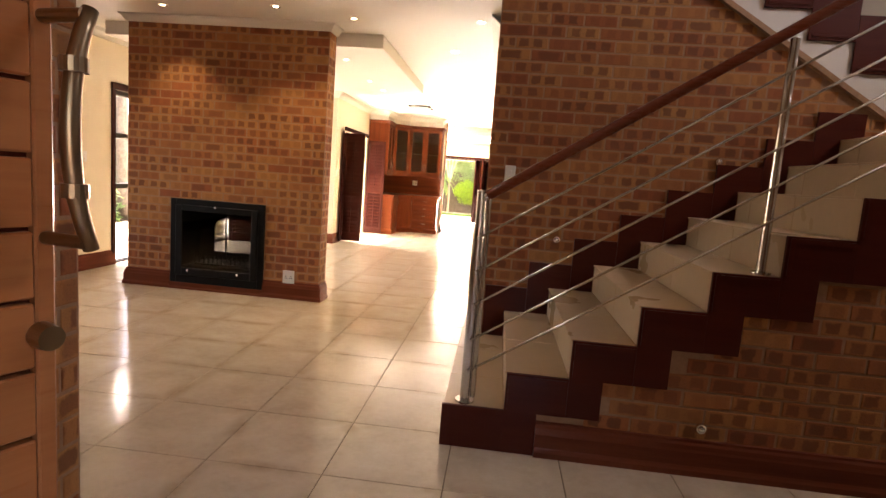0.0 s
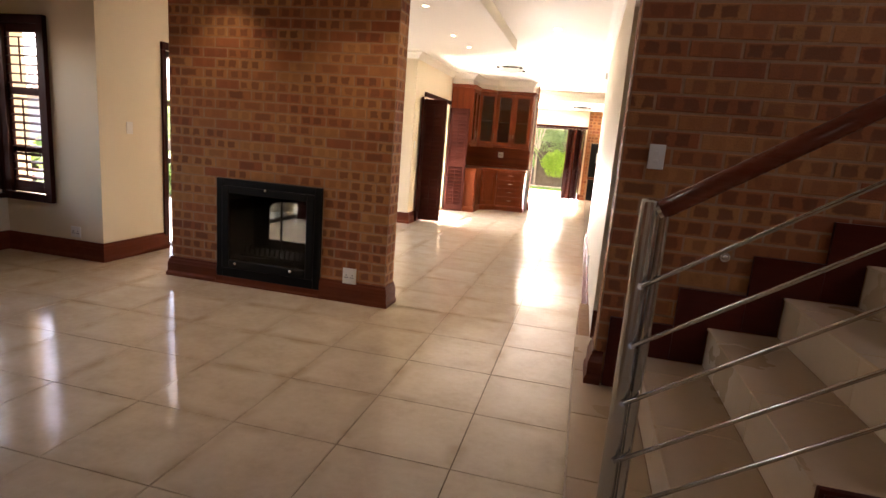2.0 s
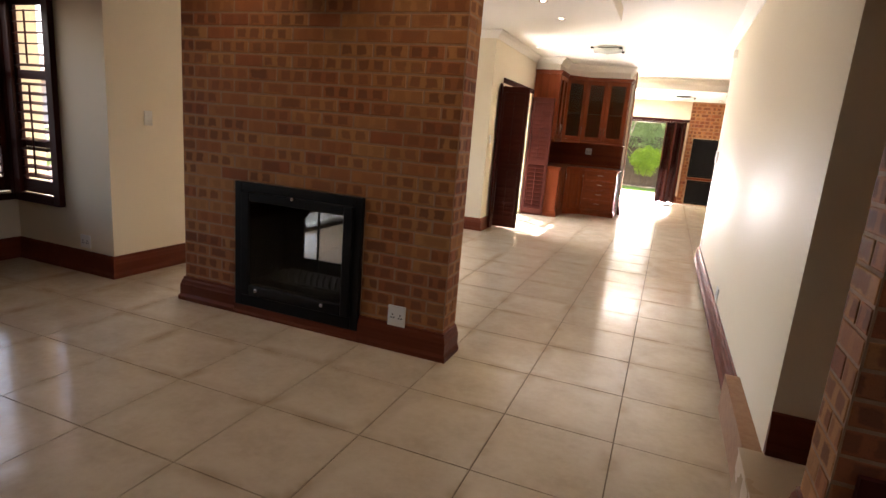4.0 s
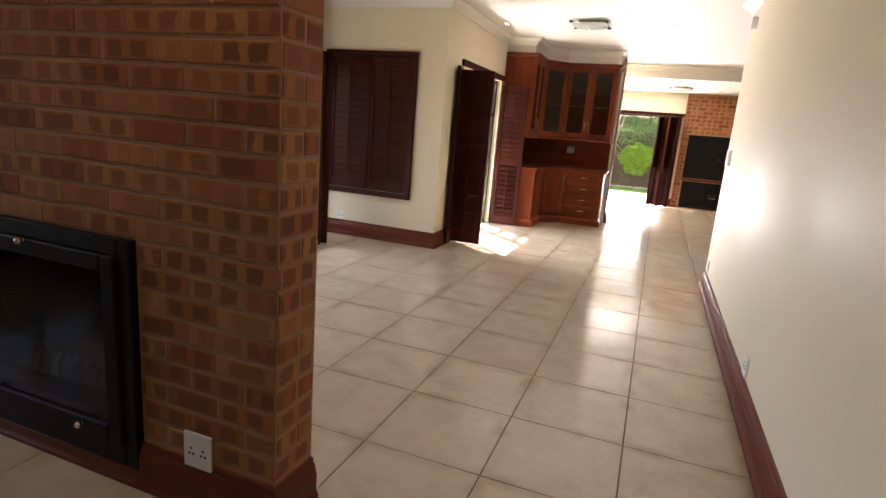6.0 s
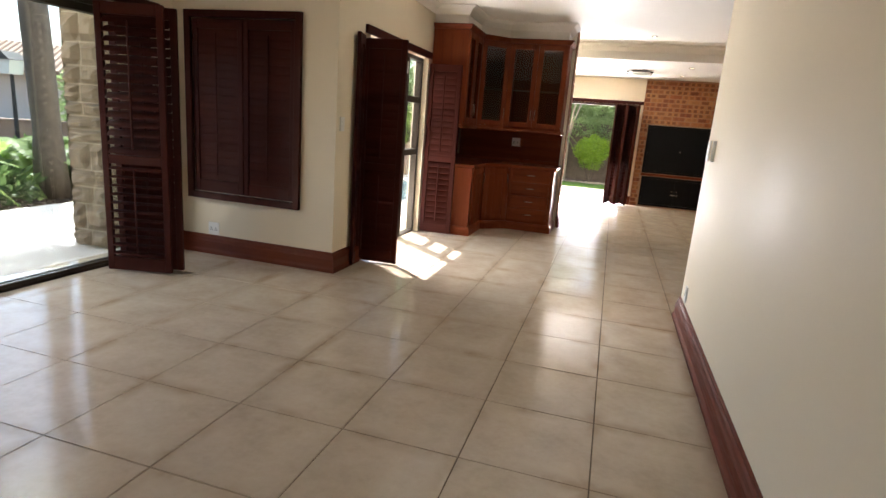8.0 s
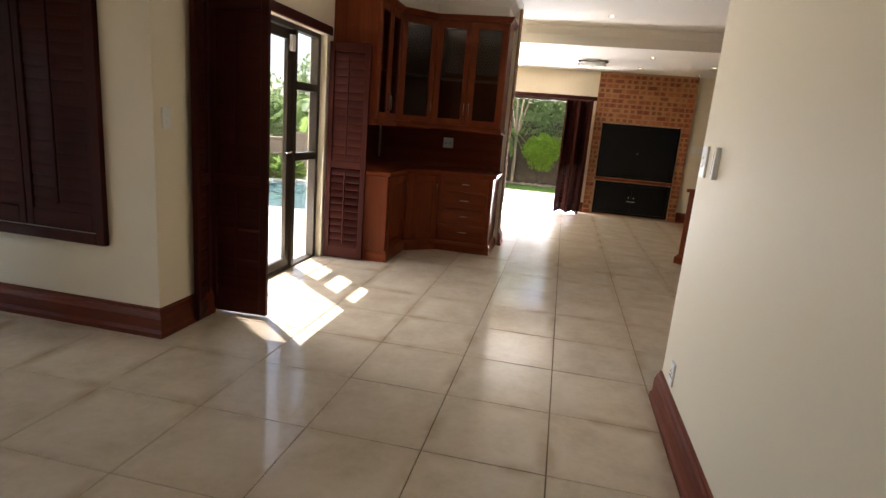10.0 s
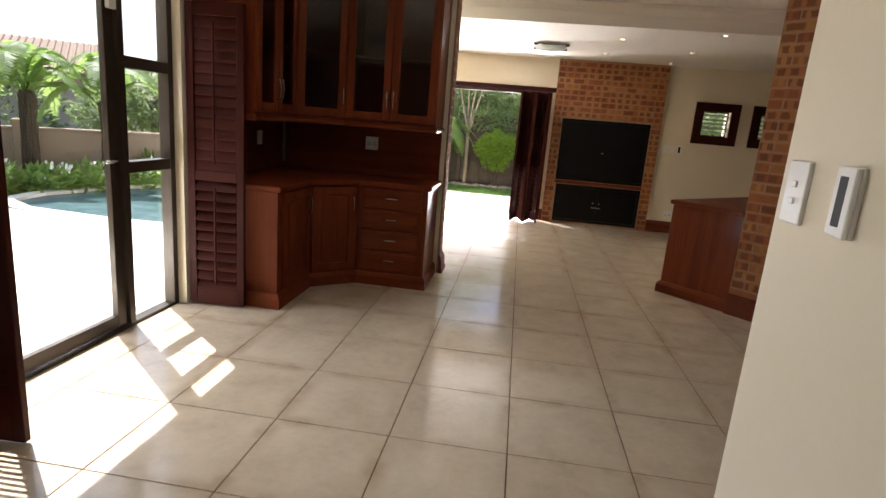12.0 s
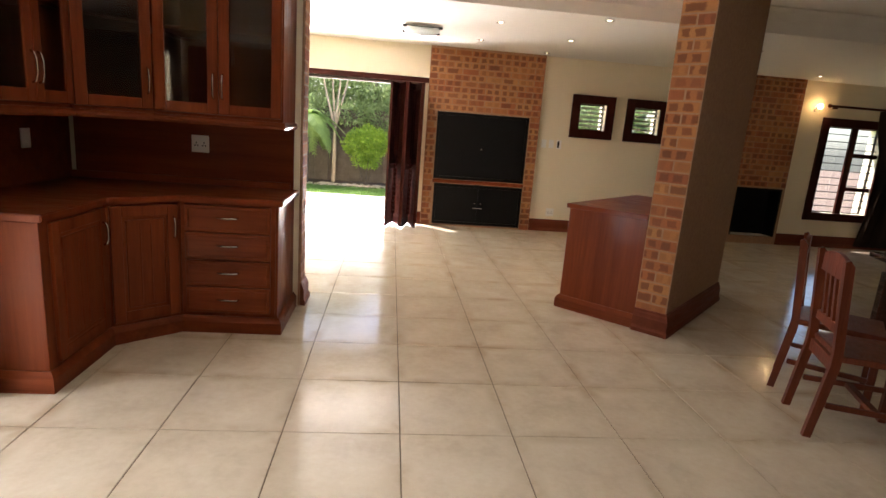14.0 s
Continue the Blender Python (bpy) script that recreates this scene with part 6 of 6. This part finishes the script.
def tree(name, label, x, y, height, r0, clumps, count, size, seed, mat, limbs=6, lean=0.0):
    r = random.Random(seed)
    ob = thing(name, label, "tree", at=pose(x, y, -0.1))
    pts = [(lean * t ** 1.5 + 0.05 * math.sin(3 * t + seed), 0.05 * math.cos(4 * t), height * t) for t in (0, 0.15, 0.35, 0.6, 0.8, 1)]
    bm = sweep(bmesh.new(), pts, [r0 * 1.35, r0 * 1.05, r0, r0 * 0.9, r0 * 0.75, r0 * 0.45], 14)
    bmesh.ops.subdivide_edges(bm, edges=list(bm.edges), cuts=1)
    for v in bm.verts:
        v.co += Vector((r.uniform(-1, 1), r.uniform(-1, 1), 0)) * r0 * 0.07
    part("trunk", bm, M_TRUNK, ob, "grey-brown bark trunk", smooth=True)
    for k in range(limbs):
        c = clumps[k % len(clumps)]
        t = r.uniform(0.5, 0.95)
        a = Vector((lean * t ** 1.5, 0, height * t))
        b = Vector(c[:3]) + Vector((r.uniform(-0.3, 0.3), r.uniform(-0.3, 0.3), 0))
        m = (a + b) / 2 + Vector((0, 0, 0.15))
        part("limb", sweep(bmesh.new(), [a, m, b], [r0 * 0.4, r0 * 0.25, r0 * 0.08], 8), M_TRUNK, ob, smooth=True)
    leaf_part("crown", clumps, count, size, seed, mat, ob)
    return ob


# bed beyond the terrace
fern("cycad", "bright green arching cycad in the terrace bed", -8.6, 9.95, -0.1, 0.22, 0.13, 22, 1.25, 0.9, 0.9, 0.22, 31, category="cycad", group="terrace cycads")
fern("cycad", "bright green arching cycad in the terrace bed", -9.4, 11.4, -0.1, 0.3, 0.15, 22, 1.5, 1.0, 0.9, 0.25, 32, category="cycad", group="terrace cycads")
fern("cycad", "bright green arching cycad in the terrace bed", -9.0, 13.0, -0.1, 0.25, 0.14, 22, 1.45, 1.0, 0.9, 0.25, 33, category="cycad", group="terrace cycads")
fern("cycad", "bright green arching cycad in the terrace bed", -8.2, 8.5, -0.1, 0.15, 0.12, 18, 1.1, 0.8, 0.9, 0.2, 34, category="cycad", group="terrace cycads")
fern("cycad", "bright green arching cycad in the terrace bed", -10.6, 9.6, -0.1, 0.4, 0.15, 20, 1.6, 1.1, 0.9, 0.25, 35, category="cycad", group="terrace cycads")
tree("tree", "tall tree with a straight bare grey trunk", -8.45, 11.65, 6.5, 0.17, [(-0.5, 0.3, 6.3, 1.5, 0.7), (0.8, -0.5, 6.6, 1.3, 0.7), (0.2, 0.9, 7.0, 1.2, 0.8)], 5000, 0.16, 41, M_LEAF)
tree("tree", "leafy green garden tree behind the terrace bed", -11.0, 15.0, 1.5, 0.1, [(0, 0, 1.5, 0.75, 0.9), (0.7, 0.4, 1.1, 0.6, 0.9), (-0.6, 0.2, 1.1, 0.6, 0.9)], 5000, 0.11, 42, M_LEAF)
bed = thing("border_plants", "low dark green leafy border plants", "plants")
bed["kind"] = "stuff"
leaf_part("foliage", [(-8.3, 12.6, 0.15, 0.6, 0.6), (-8.6, 10.9, 0.1, 0.5, 0.6), (-9.3, 12.3, 0.2, 0.7, 0.6), (-8.5, 13.6, 0.2, 0.6, 0.6), (-8.2, 9.4, 0.05, 0.4, 0.5), (-9.6, 10.4, 0.2, 0.7, 0.6)], 6000, 0.15, 43, M_DARKLEAF, bed)
mulch = thing("bark_mulch", "scattered bark mulch and leaf litter on the bed", "mulch")
mulch["kind"] = "stuff"
bm = bmesh.new()
rm = random.Random(8)
for _ in range(700):
    s = rm.uniform(0.015, 0.05)
    box(bm, -s, s, -s * 0.5, s * 0.5, 0, s * 0.4, m=pose(rm.uniform(-8.6, -7.62), rm.uniform(7.5, 14.0), -0.1, rm.uniform(-25, 25), rm.uniform(-25, 25), rm.uniform(0, 360)))
part("chips", bm, M_FIBRE, mulch)
pot = thing("street_lamp", "black garden lamp post with a white lantern", "lamp post", at=pose(-11.4, 13.4, -0.1))
part("pole", tube(bmesh.new(), (0, 0, 0), (0, 0, 1.75), 0.04, 0.03), M_IRON, pot)
part("lantern", prism(bmesh.new(), [(-0.10, 1.75), (0.10, 1.75), (0.16, 2.0), (-0.16, 2.0)], "y", -0.13, 0.13), M_FROST, pot)
part("lantern_cap", prism(bmesh.new(), [(-0.19, 2.0), (0.19, 2.0), (0.0, 2.15)], "y", -0.17, 0.17), M_IRON, pot)

# neighbouring house
hs = thing("neighbour_house", "pale plastered house with a clay tile roof", "house", at=pose(-27, 21.5, 0, 0, 0, 38))
part("wall", boxm(-10, 12, 0, 8, -0.2, 2.1), M_HOUSE, hs)
bm = prism(bmesh.new(), [(-0.7, 2.05), (4, 3.4), (8.7, 2.05), (8.7, 2.17), (4, 3.54), (-0.7, 2.17)], "x", -10.6, 12.6)
rf = part("roof", bm, M_ROOF, hs)
for k in range(93):
    part("roof_tile_row", tube(bmesh.new(), (-10.5 + k * 0.25, -0.72, 2.18), (-10.5 + k * 0.25, 4.0, 3.54), 0.07, seg=6), M_ROOF, rf)
for x in (-6, -1, 5):
    wn_ = part("window", boxm(x, x + 1.4, -0.03, 0.02, 0.8, 1.7), M_BRONZE, hs)

# ---- outside: pool side ----
pool = thing("swimming_pool", "small garden pool with blue-grey water", "pool")
outline = [(-4.25, 14.84), (-5.7, 14.80), (-6.8, 14.90), (-7.4, 15.25), (-7.5, 15.9), (-7.25, 16.8), (-6.95, 17.4), (-6.5, 18.1), (-4.25, 18.1)]
part("water", prism(bmesh.new(), outline[::-1], "z", -0.35, -0.06), M_WATER, pool)
mid = Vector((-5.6, 16.4))
for a, b in zip(outline, outline[1:]):
    va, vb = Vector(a), Vector(b)
    n = max(1, round((vb - va).length / 0.5))
    for k in range(n):
        p, q = va.lerp(vb, k / n), va.lerp(vb, (k + 0.985) / n)
        po, qo = p + (p - mid).normalized() * 0.2, q + (q - mid).normalized() * 0.2
        part("coping_stone", prism(bmesh.new(), [tuple(p), tuple(q), tuple(qo), tuple(po)], "z", -0.09, -0.015), M_PAVE, pool, "pale coping stone")
gw = thing("garden_wall", "low brown plastered garden wall", "garden wall")
bm = bmesh.new()
a, b = Vector((-12.5, 13.2, 0)), Vector((-3.6, 21.6, 0))
L = (b - a).length
mw = pose(a.x, a.y, 0, 0, 0, math.degrees(math.atan2(b.y - a.y, b.x - a.x)))
part("wall", box(bmesh.new(), 0, L, 0, 0.22, -0.2, 0.78, m=mw), M_GARDENWALL, gw)
part("coping", box(bmesh.new(), -0.02, L + 0.02, -0.03, 0.25, 0.78, 0.83, 0.008, m=mw), M_GARDENWALL, gw)
for k in range(4):
    part("pier", box(bmesh.new(), 2.2 + k * 2.9, 2.55 + k * 2.9, -0.05, 0.27, -0.2, 0.95, 0.006, m=mw), M_GARDENWALL, gw)
fern("tree_fern", "tree fern with feathery fronds behind the pool", -8.35, 16.55, -0.1, 1.45, 0.11, 15, 1.15, 1.75, 0.55, 0.24, 51, group="tree ferns")
fern("tree_fern", "tree fern with feathery fronds behind the pool", -7.6, 17.3, -0.1, 1.4, 0.12, 15, 1.15, 1.75, 0.55, 0.24, 52, group="tree ferns")
fern("tree_fern", "tree fern with feathery fronds behind the pool", -6.6, 19.8, -0.1, 1.2, 0.1, 14, 1.2, 1.6, 0.6, 0.26, 53, group="tree ferns")
pb = thing("pool_border_plants", "dark strap-leaved plants along the pool", "plants")
pb["kind"] = "stuff"
leaf_part("foliage", [(-8.3, 15.8, 0.05, 0.38, 0.6), (-7.8, 16.2, 0.05, 0.34, 0.6), (-7.55, 16.8, 0.05, 0.36, 0.6), (-7.15, 17.5, 0.05, 0.36, 0.6), (-8.9, 15.5, 0.06, 0.42, 0.6), (-6.8, 18.5, 0.1, 0.45, 0.7), (-7.5, 18.2, 0.15, 0.42, 0.8)], 4200, 0.17, 54, M_FROND, pb, slim=0.28)
lily = thing("white_lilies", "scattered white flowers among the pool border plants", "flowers")
lily["kind"] = "stuff"
leaf_part("petals", [(-8.2, 15.75, 0.26, 0.3, 0.4), (-7.7, 16.25, 0.26, 0.28, 0.4), (-7.4, 17.0, 0.26, 0.3, 0.4), (-7.05, 17.6, 0.26, 0.28, 0.4)], 90, 0.085, 71, M_WHITE, lily, slim=0.7)
tree("tree", "leafy green tree beyond the garden wall", -9.3, 21.0, 1.6, 0.1, [(0, 0, 1.5, 0.9, 0.8), (1.2, 0.6, 1.2, 0.8, 0.8), (-1.1, 0, 1.1, 0.8, 0.8)], 6500, 0.12, 55, M_LEAF)
tree("tree", "leafy green tree beyond the garden wall", -6.2, 22.0, 2.8, 0.13, [(0, 0, 2.9, 1.4, 0.9), (1.1, 0.3, 2.2, 1.1, 0.9), (-1.0, 0, 2.1, 1.1, 0.9), (0, -0.5, 1.2, 1.0, 0.9)], 12000, 0.12, 56, M_LEAF)
pt = fern("palm", "palm with a thick grey trunk and bare frond bases", -5.35, 19.6, -0.1, 3.6, 0.17, 16, 1.9, 1.0, 1.0, 0.4, 57, category="palm")
for k in range(7):
    ang = k * 51
    part("frond_base", sweep(bmesh.new(), [(0.1 * math.cos(ang), 0.1 * math.sin(ang), 1.2 + 0.3 * k), (0.35 * math.cos(ang), 0.35 * math.sin(ang), 1.7 + 0.3 * k), (0.9 * math.cos(ang), 0.9 * math.sin(ang), 2.3 + 0.3 * k)], [0.05, 0.03, 0.012], 7), M_TRUNK, pt)

# ---- outside: back garden ----
tagged(shell("pavement_garden", boxm(-9, 6, 18.16, 20.85, -0.10, -0.02), M_PAVE), "pale sunlit garden paving", "terrace")
tagged(shell("lawn", boxm(-9, 8, 20.85, 22.2, -0.12, -0.03), M_LAWN), "strip of mown lawn", "lawn")
gr = thing("lawn_grass", "short green lawn grass", "grass")
gr["kind"] = "stuff"
rg = random.Random(3)
vs, fs = [], []
for _ in range(9000):
    x, y = rg.uniform(-4.2, 0.6), rg.uniform(20.86, 22.2)
    a = rg.uniform(0, 6.28)
    d = Vector((math.cos(a), math.sin(a), 0)) * 0.006
    h = rg.uniform(0.03, 0.06)
    b = len(vs)
    c = Vector((x, y, -0.031))
    vs += [c - d, c + d, c + Vector((rg.uniform(-0.02, 0.02), rg.uniform(-0.02, 0.02), h))]
    fs.append((b, b + 1, b + 2))
me = bpy.data.meshes.new("blades")
me.from_pydata(vs, [], fs)
me.materials.append(M_GRASS)
ob = new("blades", me)
ob.parent = gr
fence = thing("board_fence", "weathered grey-brown fence of upright boards", "fence")
rf_ = random.Random(19)
for k in range(46):
    x = -8.0 + k * 0.27
    part("board", boxm(x + 0.001, x + 0.2685, 23.38 + rf_.uniform(0, 0.012), 23.43, -0.1, 1.66 + rf_.uniform(-0.03, 0.05), 0.006), M_CONCRETE, fence)
    if k % 7 == 0:
        part("post", boxm(x - 0.05, x + 0.05, 23.30, 23.378, -0.1, 1.74, 0.006), M_CONCRETE, fence)
climber = thing("climbing_plant", "pale green climber hanging over the board fence", "climber")
climber["kind"] = "stuff"
leaf_part("foliage", [(-3.4, 23.3, 1.75, 0.5, 0.7), (-2.6, 23.32, 1.65, 0.45, 0.6), (-1.7, 23.3, 1.6, 0.45, 0.6), (-1.0, 23.3, 1.5, 0.5, 0.7), (-0.55, 23.28, 1.25, 0.42, 0.9), (-0.2, 23.3, 1.6, 0.5, 0.8), (-4.2, 23.3, 1.6, 0.5, 0.6)], 6500, 0.085, 70, M_LEAF, climber)
soil = thing("flower_bed", "narrow strip of brown soil and leaf litter below the fence", "flower bed")
bs = bmesh.new()
rb = random.Random(23)
box(bs, -8, 3, 22.2, 23.38, -0.1, -0.02)
part("soil", bs, M_SOIL, soil)
bs = bmesh.new()
for _ in range(260):
    w_ = rb.uniform(0.02, 0.06)
    box(bs, -w_, w_, -w_ * 0.6, w_ * 0.6, 0, w_ * 0.5, m=pose(rb.uniform(-3.6, 0.4), rb.uniform(22.2, 22.7), -0.022, rb.uniform(-20, 20), rb.uniform(-20, 20), rb.uniform(0, 360)))
lt = part("leaf_litter", bs, M_STONEJ, soil, "dry leaves and pebbles")
lt["kind"] = "stuff"
bush = thing("bush", "rounded lime-green clipped bush by the fence", "bush", at=pose(-1.36, 22.62, -0.1))
for k in range(5):
    a = k * 1.25
    part("stem", sweep(bmesh.new(), [(0.03 * math.cos(a), 0.03 * math.sin(a), 0), (0.1 * math.cos(a), 0.1 * math.sin(a), 0.3), (0.28 * math.cos(a), 0.28 * math.sin(a), 0.75)], [0.018, 0.014, 0.006], 7), M_TRUNK, bush)
leaf_part("crown", [(0, 0, 0.98, 0.40, 0.92), (0.28, 0.05, 1.04, 0.24, 0.95), (-0.28, 0, 1.02, 0.24, 0.95), (0.05, -0.1, 1.2, 0.24, 0.9), (0.1, -0.12, 0.7, 0.22, 0.95), (-0.1, 0.1, 0.7, 0.22, 0.95), (-0.22, 0, 1.2, 0.17, 0.95), (0.24, 0.02, 1.22, 0.17, 0.95), (0.02, -0.05, 1.36, 0.12, 0.9), (-0.36, -0.05, 0.9, 0.12, 0.9)], 6500, 0.062, 61, M_BUSH, bush)
fern("palm", "small palm with drooping fronds beside the garden door", -2.72, 22.45, -0.1, 1.35, 0.08, 26, 0.95, 0.9, 1.25, 0.28, 62, category="palm")
slim = thing("tree", "slim pale tree forking into several stems before the fence", "tree", at=pose(-2.12, 23.0, -0.1))
part("trunk", sweep(bmesh.new(), [(0, 0, 0), (0.01, 0, 0.7), (0.0, 0, 1.35)], [0.05, 0.042, 0.04], 10), M_STONEJ, slim, "pale smooth trunk", smooth=True)
for dx, dy, hh in ((-0.32, 0.0, 2.8), (-0.1, 0.1, 3.1), (0.12, -0.05, 3.0), (0.30, 0.05, 2.7)):
    part("stem", sweep(bmesh.new(), [(0, 0, 1.3), (dx * 0.35, dy, 1.75), (dx * 0.8, dy, 2.3), (dx, dy, hh)], [0.034, 0.028, 0.022, 0.012], 8), M_STONEJ, slim, smooth=True)
leaf_part("crown", [(0, 0, 3.1, 0.7, 0.7), (0.5, 0.2, 2.8, 0.5, 0.7), (-0.5, 0.1, 2.8, 0.5, 0.7)], 3500, 0.11, 63, M_LEAF, slim)
tree("tree", "dense green tree behind the board fence", -1.2, 24.6, 2.6, 0.1, [(0, 0, 2.5, 1.1, 0.9), (1.1, 0, 2.2, 1.0, 0.9), (-1.2, 0.2, 2.3, 1.0, 0.9), (0.2, -0.3, 1.6, 0.9, 0.8)], 12000, 0.12, 64, M_LEAF)
tree("tree", "dense green tree behind the board fence", -4.2, 24.8, 3.0, 0.1, [(0, 0, 2.9, 1.3, 0.9), (1.2, 0, 2.3, 1.0, 0.9), (-1.2, 0.2, 2.3, 1.0, 0.9)], 9000, 0.12, 65, M_LEAF)
tree("tree", "green garden tree outside the back windows", 3.2, 21.6, 2.0, 0.1, [(0, 0, 1.9, 1.2, 0.9), (-1.0, 0, 1.6, 0.9, 0.9), (1.0, 0, 1.6, 0.9, 0.9)], 7000, 0.14, 66, M_LEAF)
tree("tree", "green garden tree outside the back windows", 7.2, 21.8, 2.6, 0.1, [(0, 0, 2.4, 1.2, 0.9), (-1.0, 0, 2.0, 0.9, 0.9)], 5000, 0.14, 67, M_LEAF)
tagged(shell("lawn_back", boxm(0.7, 12, 18.2, 21.0, -0.05, -0.01), M_LAWN), "sunlit lawn outside the back windows", "lawn")
far = thing("far_trees", "hazy green trees beyond the fences", "trees")
far["kind"] = "stuff"
leaf_part("foliage", [(-14, 31, 0.6, 2.2, 0.9), (-9.5, 31, 0.6, 2.2, 0.9), (-5, 31, 2.6, 2.6, 0.9), (0, 31, 2.3, 2.6, 0.9), (5, 31, 2.4, 2.6, 0.9), (-19, 26, 0.4, 2.4, 0.9)], 14000, 0.26, 68, M_LEAF, far)

# ---- bricks ----
brick_face(pier, (-3.87, 5.445, 0), (1, 0, 0), (0, -1, 0), 2.095, 0.03, 2.71, [(0.485, 1.505, 0.0, 0.945)])
brick_face(pier, (-1.775, 5.445, 0), (0, 1, 0), (1, 0, 0), 0.21, 0.03, 2.71)
brick_face(pier, (-3.87, 5.655, 0), (0, -1, 0), (-1, 0, 0), 0.21, 0.03, 2.71, most=0)
brick_face(nib, (-1.19, 0.46, 0), (0, 1, 0), (1, 0, 0), 1.0, 0.0, ZC, most=120)
brick_face(nib, (-1.19, 1.46, 0), (-1, 0, 0), (0, 1, 0), 0.22, 0.0, ZC, most=60)
brick_face(stair_wall, (-0.10, 4.10, 0), (1, 0, 0), (0, -1, 0), 3.0, 0.22, ZC, top=lambda a: min(ZC, under(a - 0.10) + 0.0), low=lambda a: stair_low(a - 0.10 + 0.16) + 0.1, first=lambda b: b[0])
brick_face(stair_wall, (-0.10, 4.32, 0), (0, -1, 0), (-1, 0, 0), 0.22, 0.22, ZC)
brick_face(under_stair, (X1 + W, YN + 0.006, 0), (1, 0, 0), (0, -1, 0), 3.4, 0.17, 1.9, top=lambda a: stair_low(a + X1 + W) + 0.0, first=lambda b: b[0])
brick_face(dresser_end, (-1.44, Y_DRESSER, 0), (0, 1, 0), (1, 0, 0), 0.22, 0.15, ZC)
brick_face(tv_wall, (-0.31, Y_BACK - 0.06, 0), (1, 0, 0), (0, -1, 0), 1.65, 0.0, ZT, [(0.14, 1.50, 0.0, 1.68)])
brick_face(far_wall, (4.36, Y_BACK - 0.05, 0), (1, 0, 0), (0, -1, 0), 1.01, 0.9, ZT, most=0)
e0, e1 = SLANT @ Vector((0.663, -0.02, 0)), SLANT @ Vector((0.902, -0.02, 0))
slant_end_face = e1 - e0
slant_end.matrix_basis = Matrix()
slant_end.data.transform(SLANT)
brick_face(slant_end, tuple(e0), tuple(slant_end_face), (-math.sqrt(0.5), -math.sqrt(0.5), 0), 0.239, 0.15, ZC)

side0 = SLANT @ Vector((0.899, 0.003, 0.0))
brick_face(slant_wall, (side0.x, side0.y, 0), (math.sqrt(0.5), math.sqrt(0.5), 0), (math.sqrt(0.5), -math.sqrt(0.5), 0), 1.5, 0.15, ZC, most=120, first=lambda b: b[0])

# ---- floor tiles ----
TX, TY, PX, PY = -0.685, 4.458, 0.5475, 0.5455


def tile_mesh(w, h):
    a, b, c = w / 2, h / 2, 0.0015
    v = [(-a, -b, -0.004), (a, -b, -0.004), (a, b, -0.004), (-a, b, -0.004), (-a + c, -b + c, 0), (a - c, -b + c, 0), (a - c, b - c, 0), (-a + c, b - c, 0)]
    f = [(4, 5, 6, 7), (0, 1, 5, 4), (1, 2, 6, 5), (2, 3, 7, 6), (3, 0, 4, 7)]
    return v, f, [(p[0], p[1]) for p in v]


v, f, uv = tile_mesh(PX - 0.004, PY - 0.004)
tile_me = bpy.data.meshes.new("tile")
tile_me.from_pydata(v, [], f)
put_uv(tile_me, uv)
tile_me.materials.append(M_TILE)
rt = random.Random(11)
lv, lf, luv = [], [], []
for i in range(-10, 17):
    for j in range(-10, 25):
        x0, y0 = TX + i * PX, TY + j * PY
        cx, cy = x0 + PX / 2, y0 + PY / 2
        if not (-6.1 < cx < 8.4 and -0.7 < cy < 18.1):
            continue
        if cy > 6.0 and cx < X_SLIDE - 0.27 or cy > 10.5 and cx < X_PATIO - 0.27:
            continue
        m = Matrix.Translation((cx, cy, rt.uniform(-0.0004, 0.0004))) @ pose(0, 0, 0, rt.uniform(-0.07, 0.07), rt.uniform(-0.07, 0.07), 0)
        if -3.0 < cx < 0.75 and 2.2 < cy < 15.2 or 0.7 < cx < 2.4 and 10.4 < cy < 13.6:
            ob = new("tile", tile_me)
            ob.parent = floor
            ob.matrix_basis = m
        else:
            base = len(lv)
            lv += [m @ Vector(p) for p in v]
            lf += [tuple(base + k for k in q) for q in f]
            luv += uv
me = bpy.data.meshes.new("further_tiles")
me.from_pydata(lv, [], lf)
put_uv(me, luv)
me.materials.append(M_TILEJ)
ob = new("further_tiles", me)
ob.parent = floor
tagged(ob, kind="stuff")
